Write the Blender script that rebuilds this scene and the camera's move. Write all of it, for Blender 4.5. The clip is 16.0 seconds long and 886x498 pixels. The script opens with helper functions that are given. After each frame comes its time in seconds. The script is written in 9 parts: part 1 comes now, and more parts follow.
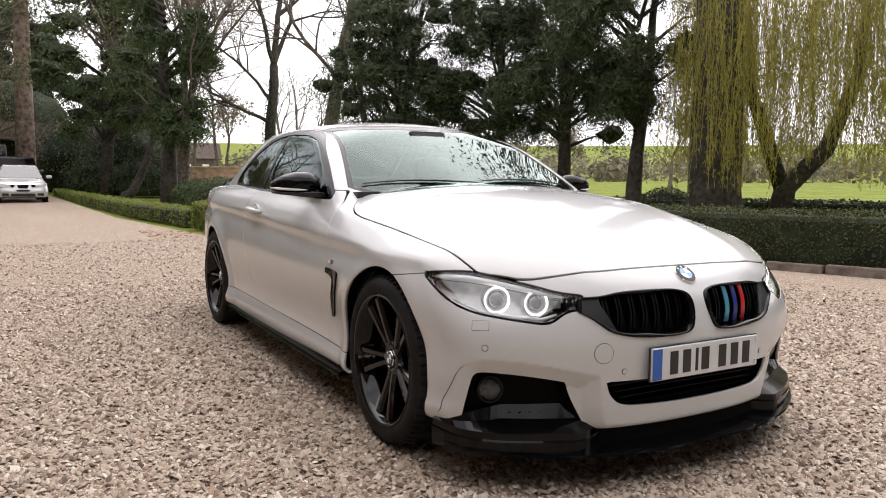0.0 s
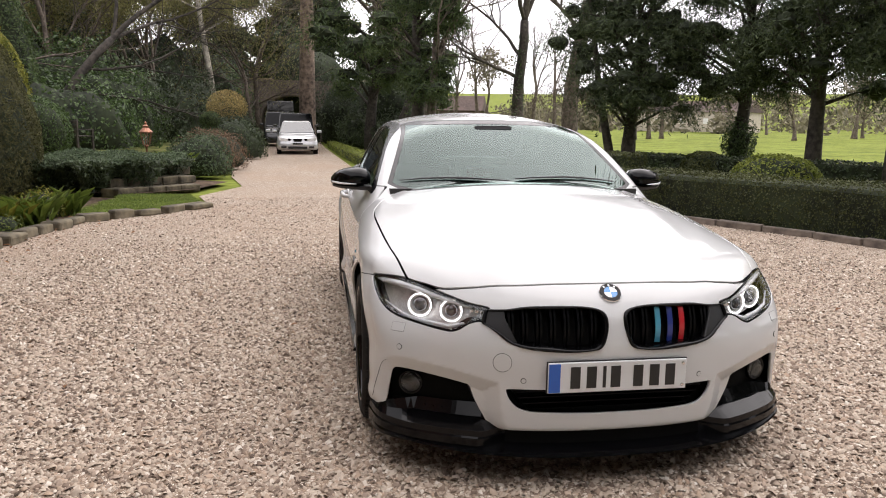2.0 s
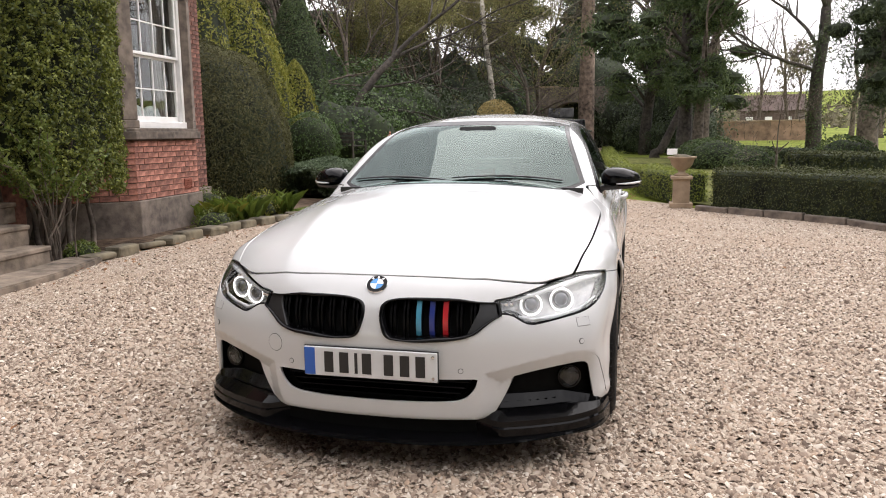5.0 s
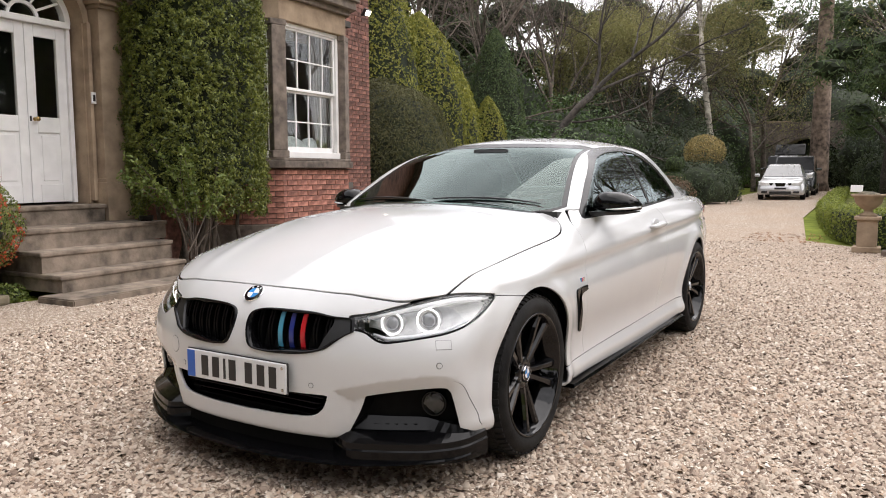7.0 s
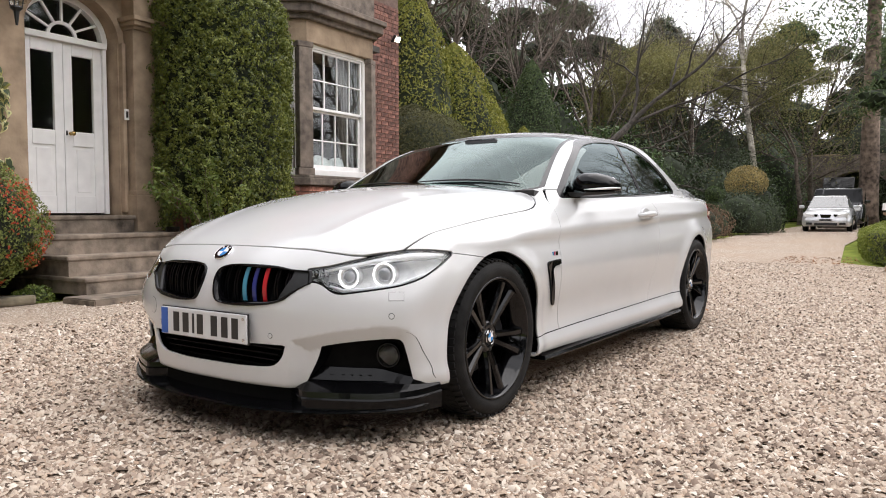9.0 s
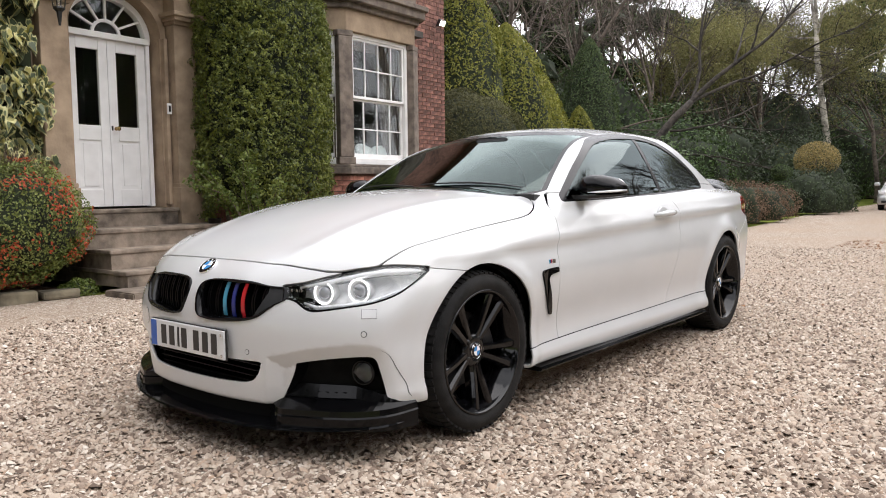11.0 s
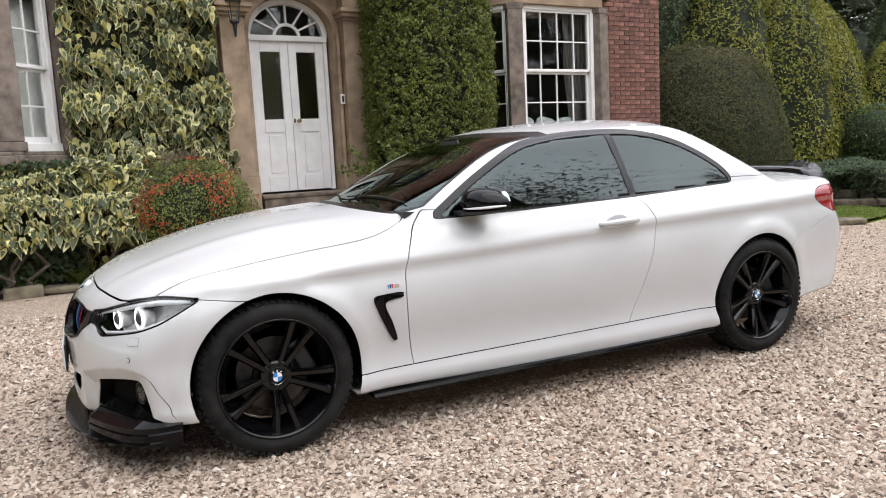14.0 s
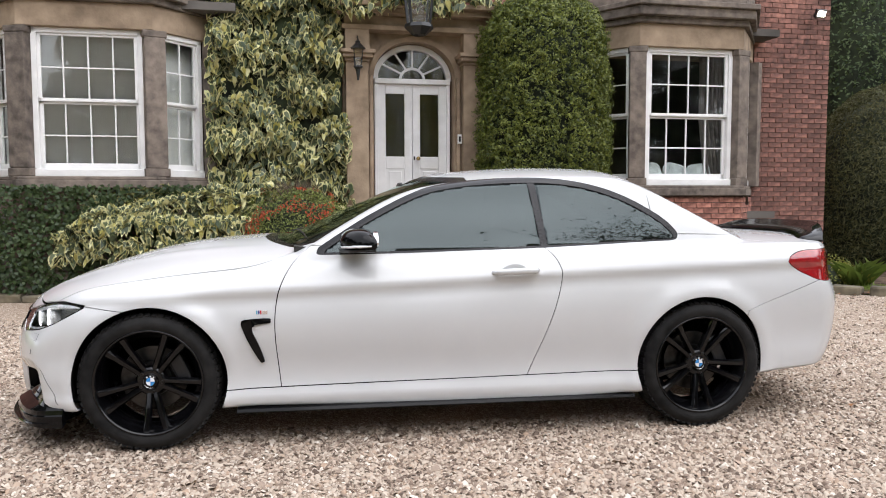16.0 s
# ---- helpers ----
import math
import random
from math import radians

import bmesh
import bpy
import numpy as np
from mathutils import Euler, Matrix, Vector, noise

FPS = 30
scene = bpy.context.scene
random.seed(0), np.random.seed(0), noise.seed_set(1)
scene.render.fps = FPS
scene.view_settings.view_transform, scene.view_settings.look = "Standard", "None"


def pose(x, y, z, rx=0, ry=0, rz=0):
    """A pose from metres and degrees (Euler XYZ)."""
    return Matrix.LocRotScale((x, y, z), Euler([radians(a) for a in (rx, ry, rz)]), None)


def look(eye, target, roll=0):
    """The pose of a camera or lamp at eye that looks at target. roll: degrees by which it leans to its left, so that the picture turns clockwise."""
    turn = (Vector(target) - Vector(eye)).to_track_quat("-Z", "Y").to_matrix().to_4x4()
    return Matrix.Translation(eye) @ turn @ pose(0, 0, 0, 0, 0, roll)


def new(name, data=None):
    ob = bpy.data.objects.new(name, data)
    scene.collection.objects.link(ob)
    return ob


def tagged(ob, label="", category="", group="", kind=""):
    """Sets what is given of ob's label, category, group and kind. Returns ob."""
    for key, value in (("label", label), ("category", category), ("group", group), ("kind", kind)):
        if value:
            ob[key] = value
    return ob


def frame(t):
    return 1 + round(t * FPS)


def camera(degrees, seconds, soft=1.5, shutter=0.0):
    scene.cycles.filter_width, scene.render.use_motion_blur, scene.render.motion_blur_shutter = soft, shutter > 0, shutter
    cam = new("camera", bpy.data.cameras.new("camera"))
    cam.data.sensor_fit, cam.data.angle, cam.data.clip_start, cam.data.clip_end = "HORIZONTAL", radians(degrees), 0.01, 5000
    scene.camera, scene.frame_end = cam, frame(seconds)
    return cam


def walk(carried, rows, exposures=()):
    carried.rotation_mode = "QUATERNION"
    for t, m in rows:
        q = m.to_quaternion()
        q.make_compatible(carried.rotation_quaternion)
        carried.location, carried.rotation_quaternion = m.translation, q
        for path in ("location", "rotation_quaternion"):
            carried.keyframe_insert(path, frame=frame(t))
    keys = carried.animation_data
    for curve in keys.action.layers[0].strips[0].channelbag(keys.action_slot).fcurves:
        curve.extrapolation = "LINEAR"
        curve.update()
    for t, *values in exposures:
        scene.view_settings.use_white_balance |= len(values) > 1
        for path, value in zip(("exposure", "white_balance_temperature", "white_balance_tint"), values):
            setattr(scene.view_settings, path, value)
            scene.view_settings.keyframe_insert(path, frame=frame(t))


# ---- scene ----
cam = camera(61.1, 16.0, soft=1.0)
PATH = [
    (0, (2.586, -2.062, 1.025), (0.851, -1.085, 0.84), 0.4),
    (0.5, (2.677, -1.904, 1.174), (0.883, -1.05, 0.942), 0.8),
    (1, (2.848, -1.656, 1.276), (0.987, -0.979, 0.993), 0.8),
    (1.5, (3.106, -1.331, 1.287), (1.193, -0.839, 0.976), 0.7),
    (2, (3.245, -1.046, 1.286), (1.297, -0.724, 0.965), 0.8),
    (2.5, (3.35, -0.77, 1.279), (1.382, -0.604, 0.96), 0.7),
    (3, (3.485, -0.399, 1.29), (1.51, -0.37, 0.978), 0.6),
    (3.2, (3.49, -0.29, 1.295), (1.514, -0.298, 0.985), 0.5),
    (5.3, (3.282, 1.14, 1.256), (1.391, 0.561, 0.955), -0.7),
    (5.5, (3.236, 1.282, 1.256), (1.367, 0.636, 0.959), -0.6),
    (6, (3.106, 1.633, 1.251), (1.296, 0.827, 0.975), -0.5),
    (6.5, (2.89, 1.887, 1.216), (1.141, 0.947, 0.975), -0.3),
    (7, (2.766, 2.12, 1.156), (1.066, 1.086, 0.954), -0.2),
    (7.5, (2.7, 2.378, 1.055), (1.034, 1.283, 0.895), -0.0),
    (8, (2.702, 2.467, 0.906), (1.056, 1.337, 0.788), 0.3),
    (8.2, (2.704, 2.44, 0.868), (1.051, 1.32, 0.758), 0.2),
    (10.3, (2.519, 2.594, 0.856), (0.932, 1.38, 0.762), -0.4),
    (10.5, (2.488, 2.627, 0.875), (0.913, 1.399, 0.766), -0.2),
    (11, (2.415, 2.675, 0.99), (0.881, 1.401, 0.833), -0.7),
    (11.5, (2.233, 2.777, 1.098), (0.761, 1.44, 0.884), -1.5),
    (12, (2.019, 2.913, 1.176), (0.638, 1.491, 0.916), -2.4),
    (12.5, (1.69, 3.186, 1.219), (0.425, 1.663, 0.933), -3.3),
    (13, (1.332, 3.398, 1.201), (0.194, 1.777, 0.918), -3.4),
    (13.5, (0.99, 3.635, 1.199), (-0.004, 1.921, 0.931), -3.4),
    (14, (0.661, 3.915, 1.222), (-0.192, 2.123, 0.972), -2.9),
    (14.5, (0.274, 4.109, 1.205), (-0.423, 2.249, 0.974), -2.3),
    (15, (-0.132, 4.357, 1.205), (-0.672, 2.442, 1.0), -1.5),
    (15.5, (-0.518, 4.478, 1.188), (-0.921, 2.527, 1.012), -0.7),
    (16, (-0.895, 4.546, 1.207), (-1.176, 2.57, 1.071), -0.1),
]
walk(cam, [(t, look(eye, target, roll)) for t, eye, target, roll in PATH],
     exposures=[(0, 0.84, 6350, 16), (3, 0.90, 6350, 16), (5.5, 1.00, 6350, 15), (8, 1.00, 6250, 14), (12.5, 1.00, 6100, 13), (16, 1.01, 5950, 13)])

# ---- world and sun: bright broken overcast ----
SUN_ELEV, SUN_AZ = radians(58), radians(140)
world = bpy.data.worlds.new("overcast_sky")
scene.world = world
world.use_nodes = True
_nt = world.node_tree
_bg = _nt.nodes["Background"]
_sky = _nt.nodes.new("ShaderNodeTexSky")
_sky.sky_type, _sky.sun_disc = "NISHITA", False
_sky.sun_elevation, _sky.sun_rotation = SUN_ELEV, radians(90) - SUN_AZ
_sky.air_density, _sky.dust_density = 1.0, 2.0
_co = _nt.nodes.new("ShaderNodeTexCoord")
_mp = _nt.nodes.new("ShaderNodeMapping")
_mp.inputs["Scale"].default_value = (1.4, 1.4, 3.5)
_cl = _nt.nodes.new("ShaderNodeTexNoise")
_cl.inputs["Scale"].default_value, _cl.inputs["Detail"].default_value = 1.9, 6.0
_rmp = _nt.nodes.new("ShaderNodeValToRGB")
_rmp.color_ramp.elements[0].position, _rmp.color_ramp.elements[1].position = 0.16, 0.34
_shade = _nt.nodes.new("ShaderNodeValToRGB")
_shade.color_ramp.elements[0].position, _shade.color_ramp.elements[1].position = 0.40, 0.72
_shade.color_ramp.elements[0].color = (8.6, 8.5, 8.4, 1)
_shade.color_ramp.elements[1].color = (13.2, 13.0, 12.7, 1)
_mx = _nt.nodes.new("ShaderNodeMix")
_mx.data_type = "RGBA"
_nt.links.new(_co.outputs["Generated"], _mp.inputs["Vector"])
_nt.links.new(_mp.outputs[0], _cl.inputs["Vector"])
_nt.links.new(_cl.outputs["Fac"], _rmp.inputs[0])
_nt.links.new(_cl.outputs["Fac"], _shade.inputs[0])
_nt.links.new(_rmp.outputs[0], _mx.inputs[0])
_nt.links.new(_sky.outputs[0], _mx.inputs[6])
_nt.links.new(_shade.outputs[0], _mx.inputs[7])
_nt.links.new(_mx.outputs[2], _bg.inputs["Color"])
_bg.inputs["Strength"].default_value = 0.1

sun = new("sun", bpy.data.lights.new("sun", "SUN"))
sun.data.energy, sun.data.angle, sun.data.color = 1.4, radians(80), (1.0, 0.94, 0.86)
sun.matrix_world = look((0, 0, 0), (-math.cos(SUN_ELEV) * math.cos(SUN_AZ), -math.cos(SUN_ELEV) * math.sin(SUN_AZ), -math.sin(SUN_ELEV)))

# ---- helpers for materials and meshes ----
def mat(name, color, rough=0.6, metal=0.0, vary=0.12, scale=8.0, bump=0.0, bump_scale=40.0, coat=0.0, tint=None,
        island=0.0, spec=0.5, trans=0.0, piece=0.0):
    """A principled material with variation at two scales, and optional relief, coat and per-piece shade."""
    m = bpy.data.materials.new(name)
    m.use_nodes = True
    nt = m.node_tree
    b = nt.nodes["Principled BSDF"]
    N, L = nt.nodes.new, nt.links.new
    b.inputs["Roughness"].default_value, b.inputs["Metallic"].default_value = rough, metal
    b.inputs["Coat Weight"].default_value, b.inputs["Coat Roughness"].default_value = coat, 0.03
    b.inputs["Specular IOR Level"].default_value = spec
    b.inputs["Transmission Weight"].default_value = trans
    b.inputs["Base Color"].default_value = (*color, 1)
    co = N("ShaderNodeTexCoord")
    if vary > 0:
        a, c = N("ShaderNodeTexNoise"), N("ShaderNodeTexNoise")
        a.inputs["Scale"].default_value, a.inputs["Detail"].default_value = scale, 5
        c.inputs["Scale"].default_value, c.inputs["Detail"].default_value = scale * 0.13, 3
        L(co.outputs["Object"], a.inputs["Vector"])
        L(co.outputs["Object"], c.inputs["Vector"])
        mix = N("ShaderNodeMix")
        mix.data_type = "FLOAT"
        mix.inputs[0].default_value = 0.45
        L(a.outputs["Fac"], mix.inputs[2])
        L(c.outputs["Fac"], mix.inputs[3])
        r = N("ShaderNodeValToRGB")
        t = tint or color
        lo = [max(0, v * (1 - 1.6 * vary)) for v in color]
        hi = [min(1, v * (1 + 1.6 * vary)) for v in t]
        r.color_ramp.elements[0].position, r.color_ramp.elements[1].position = 0.36, 0.64
        r.color_ramp.elements[0].color, r.color_ramp.elements[1].color = (*lo, 1), (*hi, 1)
        L(mix.outputs[0], r.inputs[0])
        out = r.outputs[0]
        if island or piece:
            g = N("ShaderNodeNewGeometry") if island else N("ShaderNodeObjectInfo")
            h = N("ShaderNodeHueSaturation")
            mr = N("ShaderNodeMapRange")
            k = island or piece
            mr.inputs["To Min"].default_value, mr.inputs["To Max"].default_value = 1 - k, 1 + k
            L(g.outputs["Random Per Island" if island else "Random"], mr.inputs["Value"])
            L(mr.outputs[0], h.inputs["Value"])
            L(out, h.inputs["Color"])
            out = h.outputs[0]
        L(out, b.inputs["Base Color"])
    if bump > 0:
        n = N("ShaderNodeTexNoise")
        n.inputs["Scale"].default_value, n.inputs["Detail"].default_value = bump_scale, 6
        L(co.outputs["Object"], n.inputs["Vector"])
        bp = N("ShaderNodeBump")
        bp.inputs["Strength"].default_value, bp.inputs["Distance"].default_value = bump, 0.01
        L(n.outputs["Fac"], bp.inputs["Height"])
        L(bp.outputs[0], b.inputs["Normal"])
    return m


def raw(name, verts, faces, material, parent=None, label="", smooth=True):
    """One mesh object from arrays of corners and faces."""
    me = bpy.data.meshes.new(name)
    me.from_pydata([tuple(v) for v in verts], [], [tuple(f) for f in faces])
    if smooth:
        me.shade_smooth()
    me.materials.append(material)
    ob = new(name, me)
    if parent:
        ob.parent = parent
    if label:
        ob["label"] = label
    return ob


def part(name, bm, material, parent=None, label="", smooth=False):
    me = bpy.data.meshes.new(name)
    bmesh.ops.recalc_face_normals(bm, faces=bm.faces)
    bm.to_mesh(me)
    bm.free()
    if smooth:
        me.shade_smooth()
    me.materials.append(material)
    ob = new(name, me)
    if parent:
        ob.parent = parent
    if label:
        ob["label"] = label
    return ob


def thing(name, m, label, category, group="", kind=""):
    e = new(name)
    e.matrix_world = m
    e.empty_display_size = 0.1
    return tagged(e, label, category, group, kind)


def box(bm, cx, cy, cz, sx, sy, sz, bev=0.0, rot=None, taper=1.0):
    """A bevelled block, centre and full sizes; taper narrows its top."""
    r = bmesh.ops.create_cube(bm, size=1.0)
    vs = r["verts"]
    for v in vs:
        k = taper if v.co.z > 0 else 1.0
        v.co = Vector((v.co.x * sx * k, v.co.y * sy * k, v.co.z * sz))
    if bev > 0:
        es = list({e for v in vs for e in v.link_edges})
        o = bmesh.ops.bevel(bm, geom=es, offset=bev, segments=2, affect="EDGES", profile=0.5)
        vs = list({v for f in o["faces"] for v in f.verts} | {v for v in vs if v.is_valid})
    mtx = Matrix.Translation((cx, cy, cz)) @ (rot if rot else Matrix.Identity(4))
    for v in vs:
        v.co = mtx @ v.co
    return vs


def prism(bm, poly, axis, lo, hi):
    """A flat outline pushed from lo to hi along x, y or z."""
    def at(u, v, w):
        return (w, u, v) if axis == "x" else (u, w, v) if axis == "y" else (u, v, w)
    a = [bm.verts.new(at(u, v, lo)) for u, v in poly]
    b = [bm.verts.new(at(u, v, hi)) for u, v in poly]
    bm.faces.new(a)
    bm.faces.new(b[::-1])
    n = len(a)
    for i in range(n):
        bm.faces.new((a[i], a[(i + 1) % n], b[(i + 1) % n], b[i]))


def lathe(bm, prof, seg=48, axis="y", center=(0, 0, 0)):
    """A profile of (radius, along) turned round an axis through center."""
    rings = []
    for r, h in prof:
        ring = []
        for i in range(seg):
            t = 2 * math.pi * i / seg
            c, s = r * math.cos(t), r * math.sin(t)
            p = (c, h, s) if axis == "y" else (h, c, s) if axis == "x" else (c, s, h)
            ring.append(bm.verts.new((p[0] + center[0], p[1] + center[1], p[2] + center[2])))
        rings.append(ring)
    for a, b in zip(rings, rings[1:]):
        for i in range(seg):
            j = (i + 1) % seg
            bm.faces.new((a[i], a[j], b[j], b[i]))
    return rings


def lathe_closed(bm, prof, seg=32, axis="z", center=(0, 0, 0)):
    r = lathe(bm, prof, seg, axis, center)
    bm.faces.new(r[0])
    bm.faces.new(r[-1])


def tube(bm, pts, radii, seg=6):
    """A round bar along points."""
    pts = [Vector(p) for p in pts]
    rings = []
    for i, p in enumerate(pts):
        d = (pts[min(i + 1, len(pts) - 1)] - pts[max(i - 1, 0)]).normalized()
        u = d.orthogonal().normalized() if i == 0 else (u - d * u.dot(d)).normalized()
        w = d.cross(u)
        r = radii[i] if hasattr(radii, "__len__") else radii
        rings.append([bm.verts.new(p + (u * math.cos(2 * math.pi * k / seg) + w * math.sin(2 * math.pi * k / seg)) * r) for k in range(seg)])
    for a, b in zip(rings, rings[1:]):
        for k in range(seg):
            bm.faces.new((a[k], a[(k + 1) % seg], b[(k + 1) % seg], b[k]))
    bm.faces.new(rings[0][::-1])
    bm.faces.new(rings[-1])


def spl(x, ks, vs):
    """Natural cubic spline through knots ks, vs; straight beyond the ends."""
    ks, vs = np.asarray(ks, float), np.asarray(vs, float)
    if ks[0] > ks[-1]:
        ks, vs = ks[::-1], vs[::-1]
    n, h = len(ks), np.diff(ks)
    A, r = np.zeros((n, n)), np.zeros(n)
    A[0, 0] = A[-1, -1] = 1
    for i in range(1, n - 1):
        A[i, i - 1], A[i, i], A[i, i + 1] = h[i - 1], 2 * (h[i - 1] + h[i]), h[i]
        r[i] = 3 * ((vs[i + 1] - vs[i]) / h[i] - (vs[i] - vs[i - 1]) / h[i - 1])
    c = np.linalg.solve(A, r)
    b = np.diff(vs) / h - h * (2 * c[:-1] + c[1:]) / 3
    d = np.diff(c) / (3 * h)
    x = np.asarray(x, float)
    xc = np.clip(x, ks[0], ks[-1])
    i = np.clip(np.searchsorted(ks, xc) - 1, 0, n - 2)
    t = xc - ks[i]
    y = vs[i] + t * (b[i] + t * (c[i] + t * d[i]))
    s1 = b[-1] + h[-1] * (2 * c[-2] + 3 * d[-1] * h[-1])
    return y + np.where(x < ks[0], (x - ks[0]) * b[0], 0) + np.where(x > ks[-1], (x - ks[-1]) * s1, 0)


def loop_curve(pts, n=8):
    """A smooth closed outline (Catmull-Rom) through the given corners; a corner given twice stays sharp."""
    P = np.asarray(pts, float)
    m, out = len(P), []
    for i in range(m):
        p0, p1, p2, p3 = P[i - 1], P[i], P[(i + 1) % m], P[(i + 2) % m]
        if np.allclose(p1, p2):
            continue
        for k in range(n):
            t = k / n
            out.append(0.5 * (2 * p1 + (p2 - p0) * t + (2 * p0 - 5 * p1 + 4 * p2 - p3) * t * t + (3 * p1 - p0 - 3 * p2 + p3) * t ** 3))
    return np.array(out)


def inside(u, v, poly):
    """Signed distance to an outline: negative inside it."""
    u, v = np.asarray(u, float), np.asarray(v, float)
    a, b = poly, np.roll(poly, -1, axis=0)
    d2, odd = np.full(u.shape, 1e9), np.zeros(u.shape, bool)
    for (ax, ay), (bx, by) in zip(a, b):
        ex, ey = bx - ax, by - ay
        t = np.clip(((u - ax) * ex + (v - ay) * ey) / (ex * ex + ey * ey + 1e-12), 0, 1)
        d2 = np.minimum(d2, (u - ax - t * ex) ** 2 + (v - ay - t * ey) ** 2)
        cross = (ay > v) != (by > v)
        odd ^= cross & (u < ex * (v - ay) / (ey if abs(ey) > 1e-12 else 1e-12) + ax)
    d = np.sqrt(d2)
    return np.where(odd, -d, d)


def smax(a, b, r):
    h = np.clip(0.5 + 0.5 * (a - b) / r, 0, 1)
    return b + (a - b) * h + r * h * (1 - h)


# ---- leaves, limbs and hedges ----
def fast_mesh(name, V, quads, materials, parent=None, mat_index=None, smooth=False):
    """One mesh from numpy corners and equal-sized faces."""
    V, quads = np.asarray(V, np.float32), np.asarray(quads, np.int32)
    k = quads.shape[1]
    me = bpy.data.meshes.new(name)
    me.vertices.add(len(V))
    me.vertices.foreach_set("co", V.ravel())
    me.loops.add(quads.size)
    me.loops.foreach_set("vertex_index", quads.ravel())
    me.polygons.add(len(quads))
    me.polygons.foreach_set("loop_start", np.arange(0, quads.size, k, dtype=np.int32))
    me.polygons.foreach_set("loop_total", np.full(len(quads), k, np.int32))
    for m in materials:
        me.materials.append(m)
    if mat_index is not None:
        me.polygons.foreach_set("material_index", np.asarray(mat_index, np.int32))
    me.update(calc_edges=True)
    if smooth:
        me.shade_smooth()
    ob = new(name, me)
    if parent:
        ob.parent = parent
    return ob


def unit(a):
    return a / np.maximum(np.linalg.norm(a, axis=-1, keepdims=True), 1e-9)


def leaf_quads(P, N, length, width, rng, spread=0.8, droop=0.0, fold=0.25):
    """Folded diamond leaves at P, facing roughly along N."""
    n = len(P)
    U = unit(N + rng.normal(0, spread, (n, 3)) * 0.6)
    T = unit(np.cross(U, rng.normal(0, 1, (n, 3))))
    T[:, 2] -= droop
    T = unit(T)
    S = unit(np.cross(U, T))
    L = length * rng.uniform(0.65, 1.3, (n, 1))
    W = width * rng.uniform(0.7, 1.25, (n, 1))
    up = np.cross(T, S)
    V = np.stack([P - T * L * 0.5, P + S * W * 0.5 + up * W * fold, P + T * L * 0.5, P - S * W * 0.5 + up * W * fold], 1).reshape(-1, 3)
    return V, np.arange(4 * n).reshape(n, 4)


def leaf_mat(name, a, b, rough=0.5, through_light=0.35, gain=1.5):
    """Leaf: colour varies from piece to piece between a and b, with some light through the blade."""
    a, b = [v * gain for v in a], [v * gain for v in b]
    m = bpy.data.materials.new(name)
    m.use_nodes = True
    nt = m.node_tree
    N, L = nt.nodes.new, nt.links.new
    p = nt.nodes["Principled BSDF"]
    p.inputs["Roughness"].default_value = rough
    p.inputs["Specular IOR Level"].default_value = 0.35
    g, r, no, co, ad = N("ShaderNodeNewGeometry"), N("ShaderNodeValToRGB"), N("ShaderNodeTexNoise"), N("ShaderNodeTexCoord"), N("ShaderNodeMix")
    no.inputs["Scale"].default_value, no.inputs["Detail"].default_value = 1.6, 4
    L(co.outputs["Object"], no.inputs["Vector"])
    ad.data_type = "FLOAT"
    ad.inputs[0].default_value = 0.45
    L(g.outputs["Random Per Island"], ad.inputs[2])
    L(no.outputs["Fac"], ad.inputs[3])
    r.color_ramp.elements[0].position, r.color_ramp.elements[1].position = 0.2, 0.8
    r.color_ramp.elements[0].color, r.color_ramp.elements[1].color = (*a, 1), (*b, 1)
    L(ad.outputs[0], r.inputs[0])
    L(r.outputs[0], p.inputs["Base Color"])
    tr, mx = N("ShaderNodeBsdfTranslucent"), N("ShaderNodeMixShader")
    L(r.outputs[0], tr.inputs["Color"])
    mx.inputs[0].default_value = through_light
    L(p.outputs[0], mx.inputs[1])
    L(tr.outputs[0], mx.inputs[2])
    L(mx.outputs[0], nt.nodes["Material Output"].inputs["Surface"])
    return m


privet = leaf_mat("clipped_privet_leaf", (0.030, 0.044, 0.014), (0.165, 0.185, 0.036), 0.45)
boxleaf = leaf_mat("hedge_leaf", (0.034, 0.042, 0.014), (0.098, 0.108, 0.034), 0.5, 0.35, 1.0)
boxbright = leaf_mat("bright_hedge_leaf", (0.060, 0.085, 0.012), (0.20, 0.22, 0.040), 0.5)
yew = leaf_mat("dark_yew_needle", (0.016, 0.024, 0.012), (0.060, 0.078, 0.032), 0.6, 0.2)
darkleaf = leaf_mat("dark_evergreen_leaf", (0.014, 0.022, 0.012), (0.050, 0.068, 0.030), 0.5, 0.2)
goldleaf = leaf_mat("golden_conifer_leaf", (0.075, 0.090, 0.012), (0.22, 0.21, 0.038), 0.6)
coniferleaf = leaf_mat("conifer_leaf", (0.022, 0.040, 0.014), (0.075, 0.10, 0.035), 0.6)
laurel = leaf_mat("laurel_leaf", (0.020, 0.038, 0.012), (0.075, 0.115, 0.035), 0.35)
juniper = leaf_mat("spreading_juniper_leaf", (0.026, 0.042, 0.022), (0.085, 0.115, 0.058), 0.6)
drybush = leaf_mat("brown_heather_leaf", (0.055, 0.038, 0.026), (0.15, 0.10, 0.065), 0.8)
willowleaf = leaf_mat("young_willow_leaf", (0.16, 0.155, 0.020), (0.36, 0.32, 0.065), 0.5, 0.5, 1.1)
budleaf = leaf_mat("spring_bud_leaf", (0.10, 0.10, 0.036), (0.20, 0.185, 0.075), 0.7, 0.4)
redleaf = leaf_mat("red_shoot_leaf", (0.28, 0.045, 0.018), (0.50, 0.11, 0.04), 0.5, 0.35, 1.1)
